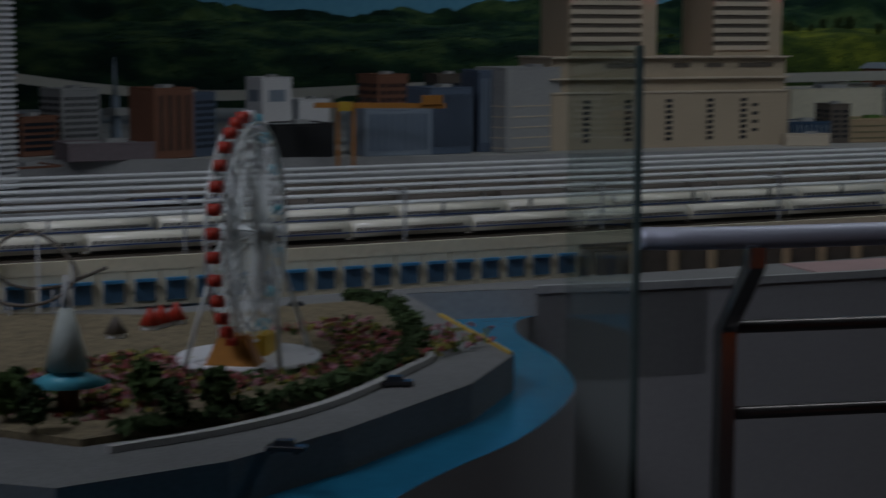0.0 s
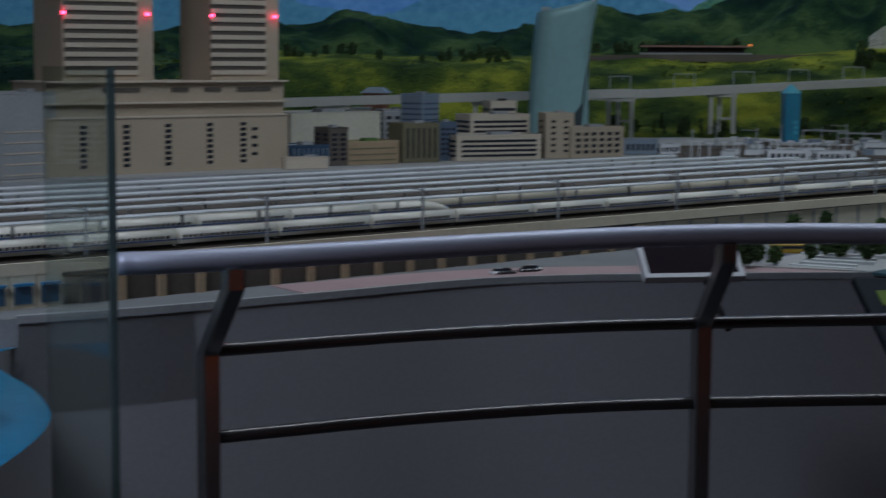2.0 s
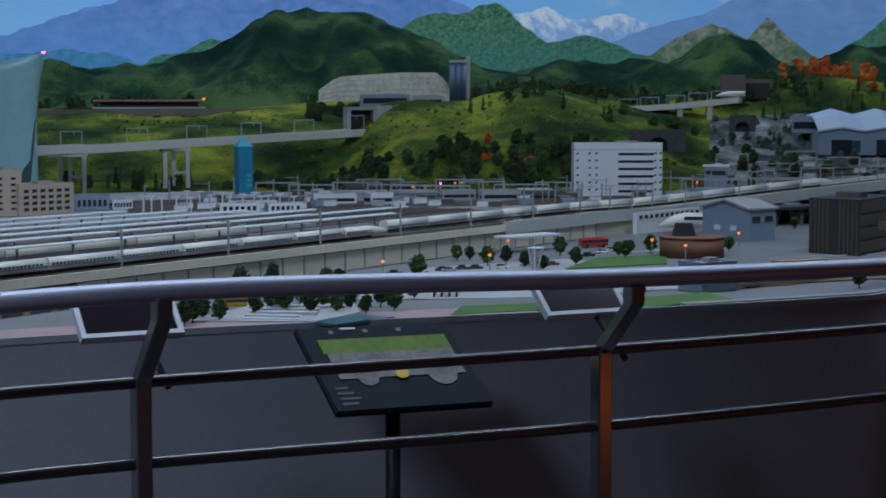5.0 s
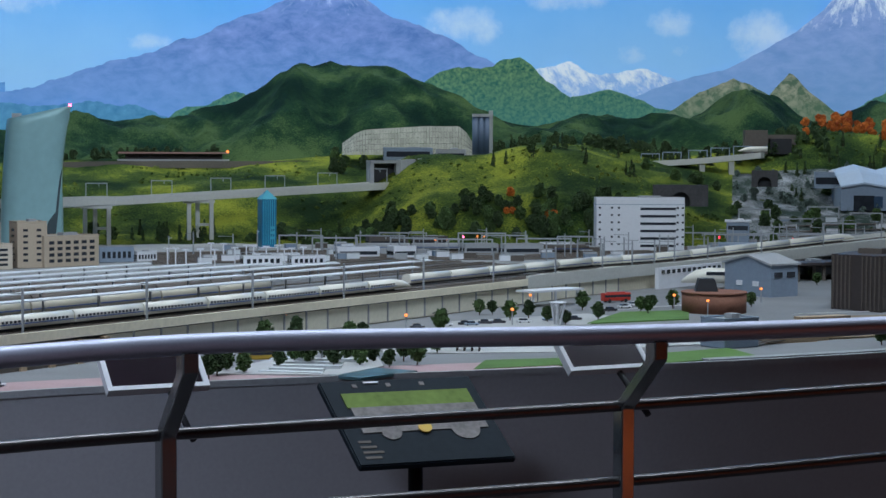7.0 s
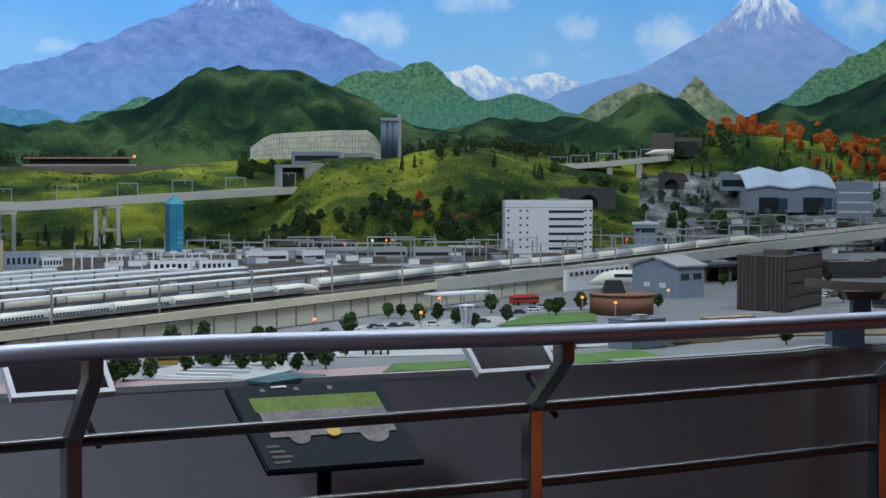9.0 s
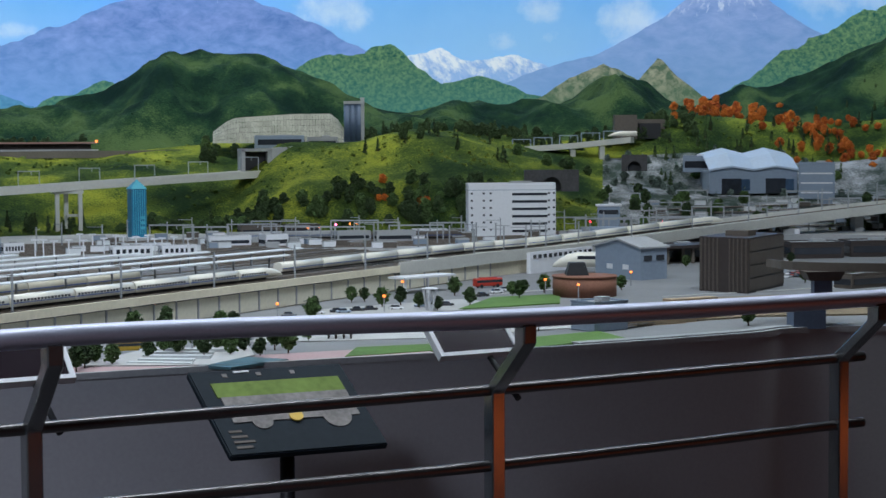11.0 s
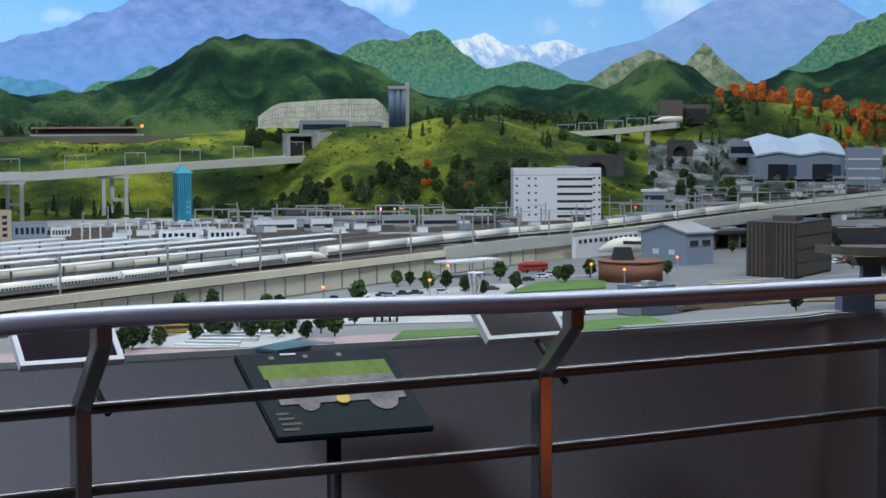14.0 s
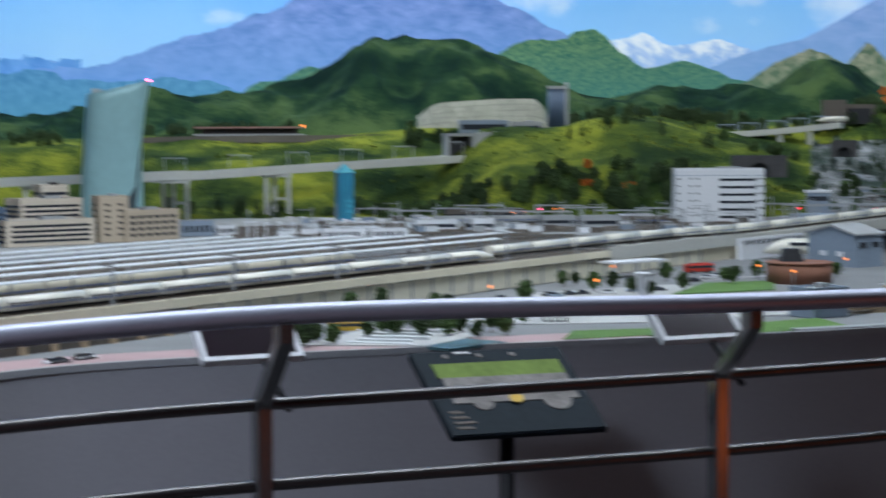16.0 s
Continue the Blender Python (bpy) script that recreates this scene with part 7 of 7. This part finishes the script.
for k in range(105):
    u = rng.random()
    az, d = 9.0 + 8.8 * u + rng.gauss(0, 0.25), 13.75 - 1.35 * u + rng.gauss(0, 0.16)
    plant(maple, polar(az, d, ground_at(az, d) - 0.006), rng.randrange(100))
grove(wood, -8.5, -3.0, 11.0, 11.2, 22, 25)
grove(wood, -1.0, 3.0, 11.0, 11.25, 16, 26)
grove(fir, -11.5, -9.8, 11.1, 11.5, 10, 27)
grove(wood, -16.0, -13.0, 11.0, 11.3, 10, 28)
# extra dark trees, added for the viaduct's shade on the lower slope
grove(wood, -9.0, -4.2, 11.0, 11.3, 30, 29)
grove(wood, -4.2, 0.5, 11.0, 11.2, 18, 30)
grove(fir, -1.6, 3.4, 12.0, 12.35, 12, 35)
# this row is put here as the dark shade of the bank behind the bridge
thicket("hill_bushes", "dark green bushes crowding the hill terrace", 2.0, 7.8, 12.9, 13.35, 80, 36, LEAFD)
grove(fir, 8.0, 14.0, 12.3, 12.9, 26, 37)
grove(maple, 9.5, 11.5, 13.6, 14.2, 10, 15)
grove(fir, 13.0, 19.0, 13.2, 14.0, 18, 16)
grove(wood, 9.0, 14.0, 12.3, 12.7, 14, 17)
thicket("hill_bushes", "dark green bushes crowding the hill terrace", -3.0, 2.0, 12.95, 13.3, 36, 18, LEAFD)
thicket("hill_bushes", "dark green bushes crowding the hill terrace", -16, -9.5, 13.25, 13.5, 40, 19, LEAFD)
thicket("hill_bushes", "dark green bushes crowding the hill terrace", -30, -17, 12.6, 13.3, 36, 20, LEAFD)
thicket("hill_bushes", "dark green bushes crowding the hill terrace", 6.5, 9.5, 12.9, 13.4, 40, 21, LEAFD)
thicket("hill_bushes", "dark green bushes crowding the hill terrace", 13.5, 22, 11.1, 11.9, 30, 22, LEAFD)

thicket("depot_scrub", "grey-green scrub between the depot and the hills", 6.5, 14.0, 12.0, 12.75, 70, 45, mat("scrub_grey_green", (0.07, 0.11, 0.09), 0.95, 0, 0.5, 200, 12, 0.0, tone=(0.13, 0.17, 0.15)))

# the depot round the engine hall: huts, portals, tracks, bushes
rng = random.Random(41)
for k in range(46):
    az, d = rng.uniform(6.8, 16.5), rng.uniform(11.0, 11.85)
    g = thing("relay_hut", "small railway hut in the depot", "hut", Matrix.Translation(polar(az, d, ground_at(az, d) + 0.004)) @ Matrix.Rotation(rng.uniform(0, 0.6) - radians(az), 4, "Z"), "depot huts")
    share("body", cont[k % 5], g, Matrix.Identity(4))
    share("roof", lid, g, Matrix.Translation((0, 0, 0.028)))
for k in range(16):
    az, d = 6.8 + 9.0 * ((k * 0.618) % 1), 11.0 + 0.055 * k
    gantry(polar(az, d, ground_at(az, d)), 0.2, 0.085, rng.uniform(-12, 12) - az, "depot line portals")
for k in range(6):
    ln = [polar(az, 11.02 + 0.12 * k + 0.02 * (az - 6.8), ground_at(az, 11.02 + 0.12 * k + 0.02 * (az - 6.8)) + 0.006) for az in (6.8, 8, 9.5, 11, 12.5, 14, 16)]
    track(spline(ln, 3), 0.0, 0.0)
grove(wood, 6.6, 15.5, 11.0, 11.9, 22, 33)

# woods on the dark hills: far more clumps than anyone could count
rng = random.Random(5)
spots = []
for _ in range(5000):
    az, t = rng.uniform(-46, 24), 0.15 + 0.65 * rng.random()
    d = 13.35 + 1.4 * t
    h0, h1 = 1.51 + 13.2 * math.tan(radians(profile(TOP_B, az) - 0.35)), 1.51 + 14.7 * math.tan(radians(profile(SKYLINE, az)))
    q = (d - 13.2) / 1.5
    q = q * q * (3 - 2 * q) * 0.6 + q * 0.4
    p = polar(az, d, 0)
    z = h0 + (h1 - h0) * q + 0.10 * noise.fractal(Vector((p.x * 1.4, p.y * 1.4, 0.5)), 0.9, 2.1, 5)
    z += 0.20 * math.sin(math.pi * min(1.0, (d - 13.2) / 1.5)) * (noise.ridged_multi_fractal(Vector((az * 0.22 + 0.25 * d, d * 0.55, 2.0)), 1.0, 2.0, 4, 1.0, 2.0) - 0.9)
    spots.append((p.x, p.y, z - 0.010))
for _ in range(2600):
    az, d = rng.uniform(-46, -26.2), rng.uniform(11.0, 13.4)
    spots.append(tuple(polar(az, d, ground_at(az, d))))
woods = new("hill_woods", clump_mesh("hill_woods", spots, 0.008, grass_paint("wood_clumps", ((0.007, 0.024, 0.014), (0.018, 0.050, 0.022), (0.060, 0.10, 0.036)), 2.2), 7, 0.4))
tagged(woods, "dense dark green model woodland on the hills", "woodland", kind="stuff")
rng = random.Random(9)
spots = []
for _ in range(2600):
    az, d = rng.uniform(-30, 20), rng.uniform(11.0, 13.3)
    if noise.noise(Vector((az * 0.4, d * 1.2, 3.0))) > 0.02:
        p = polar(az, d, ground_at(az, d))
        spots.append(tuple(p))
tufts = new("grass_tufts", clump_mesh("grass_tufts", spots, 0.014, grass_paint("tuft_flock", ((0.05, 0.09, 0.03), (0.12, 0.17, 0.04), (0.24, 0.27, 0.06)), 3.0), 11, 0.5))
tagged(tufts, "scattered green flock tufts on the meadow", "grass", kind="stuff")

# ---------------------------------------------------------------- the island with the fairground
water = [(p.x, p.y) for p in front_line if p.y < 3.36]
bm = bmesh.new()
f = bm.faces.new([bm.verts.new((x, y, 0.856)) for x, y in water] + [bm.verts.new(q) for q in ((-2.62, 3.2, 0.856), (-4.6, 1.6, 0.856), (-4.6, 0.6, 0.856))])
bmesh.ops.recalc_face_normals(bm, faces=bm.faces[:])
tagged(part("water", bm, WATER, None), "flat bright blue painted harbour water", "water", kind="structure")


def slab(name, outline, z0, z1, material, label, category):
    bm = bmesh.new()
    lo = [bm.verts.new((x, y, z0)) for x, y, *_ in outline]
    hi = [bm.verts.new((x, y, z1)) for x, y, *_ in outline]
    bm.faces.new(hi), bm.faces.new(lo[::-1])
    for k in range(len(lo)):
        bm.faces.new((lo[k], lo[(k + 1) % len(lo)], hi[(k + 1) % len(lo)], hi[k]))
    bmesh.ops.recalc_face_normals(bm, faces=bm.faces[:])
    return tagged(part(name, bm, material, None), label, category, kind="structure")


quay = [(-2.157, 2.896, 0.920), (-1.802, 2.609, 0.920), (-1.717, 2.341, 0.920), (-1.683, 1.949, 0.920), (-1.695, 1.706, 0.920), (-1.782, 1.469, 0.920), (-2.6, 1.2, 0), (-4.2, 1.2, 0), (-4.2, 1.9, 0), (-3.2, 2.25, 0), (-2.688, 2.622, 0.920), (-2.567, 2.909, 0.920), (-2.411, 3.109, 0.920)]
slab("quay", quay, 0.80, 0.921, ASPHALT, "grey quay with a shore road", "quay")
garden = [(-2.363, 2.921, 0.920), (-2.150, 2.777, 0.920), (-1.955, 2.531, 0.920), (-1.911, 2.418, 0.920), (-1.841, 2.109, 0.920), (-1.843, 1.898, 0.920), (-1.919, 1.648, 0.920), (-2.8, 1.5, 0), (-3.4, 2.0, 0), (-2.607, 2.505, 0.920), (-2.459, 2.741, 0.920)]
slab("fairground_garden", garden, 0.915, 0.932, mat("flower_beds", (0.11, 0.08, 0.065), 0.95, 0, 0.5, 120, 30, 0.5, tone=(0.16, 0.13, 0.08)), "flower gardens of the fairground", "garden")
edge = spline([Vector(p) + Vector((0, 0, 0.002)) for p in ((-2.150, 2.777, 0.920), (-1.921, 2.519, 0.920), (-1.857, 2.343, 0.920), (-1.797, 2.053, 0.920), (-1.807, 1.833, 0.920), (-1.862, 1.644, 0.920))], 6)
tagged(ribbon("kerb", edge, -0.008, 0.008, 0.0, 0.010, PAVE), "pale kerb along the shore road", "kerb", kind="structure")
qk = spline([Vector(p) + Vector((0, 0, 0.002)) for p in ((-2.157, 2.896, 0.920), (-1.802, 2.609, 0.920))], 4)
tagged(ribbon("kerb", qk, -0.008, -0.003, -0.001, 0.004, YELLOW), "yellow quay edge line", "kerb", kind="structure")
# hedge and flowers
rng = random.Random(21)
hedge_line = spline([Vector(p) for p in ((-2.403, 2.915, 0.920), (-2.268, 2.872, 0.920), (-2.078, 2.667, 0.920), (-1.924, 2.453, 0.920), (-1.859, 2.176, 0.920), (-1.856, 1.926, 0.920), (-1.895, 1.721, 0.920))], 14)
hedge = new("hedge", clump_mesh("hedge", [(p.x + rng.uniform(-0.02, 0.02), p.y + rng.uniform(-0.02, 0.02), 0.93 + 0.018 * rng.random()) for p in hedge_line for _ in range(9)], 0.009, LEAFD, 3))
tagged(hedge, "dark green trimmed hedge round the fairground", "hedge")
gc = Vector((-2.087, 2.206, 0.920))
for nm, col, sd in (("red_flowers", (0.30, 0.08, 0.08), 1), ("pink_flowers", (0.42, 0.20, 0.24), 2), ("yellow_shrubs", (0.26, 0.24, 0.06), 3), ("green_shrubs", (0.06, 0.11, 0.03), 4)):
    rg = random.Random(sd)
    pts = []
    while len(pts) < 420:
        a = Vector((-2.025, 2.557, 0.920)).lerp(Vector((-2.147, 1.904, 0.920)), rg.random()) + Vector((rg.uniform(-0.22, 0.16), rg.uniform(-0.22, 0.20), 0))
        if (a - Vector((-2.193, 2.325, 0.920))).xy.length > 0.16:
            pts.append((a.x, a.y, 0.933 + 0.006 * rg.random()))
    ob = new(nm, clump_mesh(nm, pts, 0.007, mat(nm, col, 0.9, 0, 0.4, 200, 30, 0), sd + 30))
    tagged(ob, nm.replace("_", " ") + " in the fairground beds", "flowers", kind="stuff")
for k, p in enumerate(((-1.867, 1.876, 0.930), (-1.872, 1.787, 0.930), (-1.987, 1.850, 0.930), (-2.122, 1.713, 0.930), (-2.091, 1.664, 0.930), (-2.003, 1.637, 0.930))):
    plant([town[3], town[0]], p, k)

# big wheel, nearly edge on
WP = Vector((-2.106, 2.228, 0.932))
wheel = thing("ferris_wheel", "white big wheel with red and pale gondolas on a round base", "ferris wheel", Matrix.Translation(WP) @ Matrix.Rotation(radians(114.5), 4, "Z"))
RW, HZ = 0.188, 0.228
WRIM = mat("wheel_white", (0.66, 0.70, 0.70), 0.45, 0.1)


def ring_pts(r, y, n=48):
    return [Vector((r * math.cos(2 * math.pi * k / n), y, HZ + r * math.sin(2 * math.pi * k / n))) for k in range(n + 1)]


def hoop(r, y, thick):
    bm = bmesh.new()
    pts = ring_pts(r, y)
    for a, b in zip(pts, pts[1:]):
        rod(bm, a, b, thick, n=5, caps=False)
    return bm


for y in (-0.018, 0.018):
    for r, th in ((RW, 0.0028), (RW * 0.90, 0.002), (RW * 0.62, 0.0014)):
        part("rim", hoop(r, y, th), WRIM, wheel)
for k in range(44):
    a = 2 * math.pi * k / 44
    for y in (-0.018, 0.018):
        part("spoke", rod(bmesh.new(), (0, y * 1.3, HZ), (RW * math.cos(a), y, HZ + RW * math.sin(a)), 0.0016, n=4), WRIM, wheel)
    part("brace", rod(bmesh.new(), (RW * 0.95 * math.cos(a), -0.018, HZ + RW * 0.95 * math.sin(a)), (RW * 0.95 * math.cos(a + 0.2), 0.018, HZ + RW * 0.95 * math.sin(a + 0.2)), 0.0012, n=4), WRIM, wheel)
part("hub", rod(bmesh.new(), (0, -0.05, HZ), (0, 0.05, HZ), 0.016, n=14), WRIM, wheel)
gond = {m_: (lambda b: (b[0].to_mesh(b[1]), b[1].materials.append(m_), b[1])[2])((rod(bmesh.new(), (0, -0.010, 0), (0, 0.010, 0), 0.010, n=10), bpy.data.meshes.new("gondola"))) for m_ in (RED, WHITE, CYAN)}
for k in range(32):
    a = 2 * math.pi * (k + 0.5) / 32
    cm = RED if math.cos(a) < -0.05 else (WHITE if k % 2 else CYAN)
    share("gondola", gond[cm], wheel, Matrix.Translation(((RW + 0.011) * math.cos(a), 0, HZ + (RW + 0.011) * math.sin(a))))
for x in (-0.10, 0.10):
    for y in (-0.055, 0.055):
        part("leg", rod(bmesh.new(), (x, y * 1.5, 0.01), (0, y * 0.8, HZ), 0.0045, 0.003, n=8), WRIM, wheel)
part("loading_frame", boxed(-0.085, 0, 0.014, 0.05, 0.09, 0.05, taper=0.5), ORANGE, wheel)
part("base", rod(bmesh.new(), (0, 0, 0), (0, 0, 0.014), 0.125, n=36), WHITE, wheel)
part("boarding_hut", boxed(0.02, -0.01, 0.014, 0.06, 0.05, 0.035), YELLOW, wheel)
part("boarding_hut", boxed(-0.06, 0.02, 0.014, 0.04, 0.04, 0.03), BROWN2, wheel)

# carousel tower with an umbrella skirt
CP = Vector((-2.075, 1.773, 0.930))
ca = thing("swing_ride", "teal umbrella ride with a white lattice mast", "fairground ride", Matrix.Translation(CP))
part("mast", rod(bmesh.new(), (0, 0, 0), (0, 0, 0.05), 0.018, n=12), BRICKR, ca)
part("umbrella", rod(bmesh.new(), (0, 0, 0.045), (0, 0, 0.066), 0.062, 0.012, n=20), CYAN, ca)
part("crown_cone", rod(bmesh.new(), (0, 0, 0.066), (0, 0, 0.16), 0.034, 0.010, n=12), mat("pale_lattice", (0.50, 0.55, 0.52), 0.6), ca)
part("finial", rod(bmesh.new(), (0, 0, 0.16), (0, 0, 0.21), 0.008, 0.002, n=8), WHITE, ca)
# roller coaster loops
co_ = thing("roller_coaster", "thin looping roller coaster track on slim posts", "roller coaster", Matrix.Translation(Vector((-2.809, 2.352, 0.930))) @ Matrix.Rotation(radians(35), 4, "Z"))
loop = spline([(-0.30, 0.0, 0.05), (-0.15, 0.02, 0.10), (-0.05, 0.0, 0.03), (0.05, -0.01, 0.03), (0.11, 0.0, 0.08), (0.07, 0.02, 0.14), (0.0, 0.03, 0.17), (-0.07, 0.04, 0.12), (-0.04, 0.05, 0.06), (0.05, 0.06, 0.05), (0.16, 0.07, 0.09)], 8)
part("track", tube(bmesh.new(), loop, 0.004, 6), BROWN2, co_)
for k in range(0, len(loop), 9):
    part("post", rod(bmesh.new(), (loop[k].x, loop[k].y, 0), tuple(loop[k]), 0.0025, n=5), WHITE, co_)
for k, p in enumerate(((-2.483, 2.378, 0.930), (-2.488, 2.414, 0.930), (-2.487, 2.455, 0.930), (-2.470, 2.273, 0.930))):
    tt = thing("striped_tent" if k < 3 else "pavilion", ("small pointed red tent" if k < 3 else "brown pointed pavilion"), "tent", Matrix.Translation(p), "fairground tents")
    part("canvas", rod(bmesh.new(), (0, 0, 0.012), (0, 0, 0.045), 0.022, 0.002, n=10), RED if k < 3 else BROWN2, tt)
    part("wall", rod(bmesh.new(), (0, 0, 0), (0, 0, 0.012), 0.018, n=10), WHITE, tt)
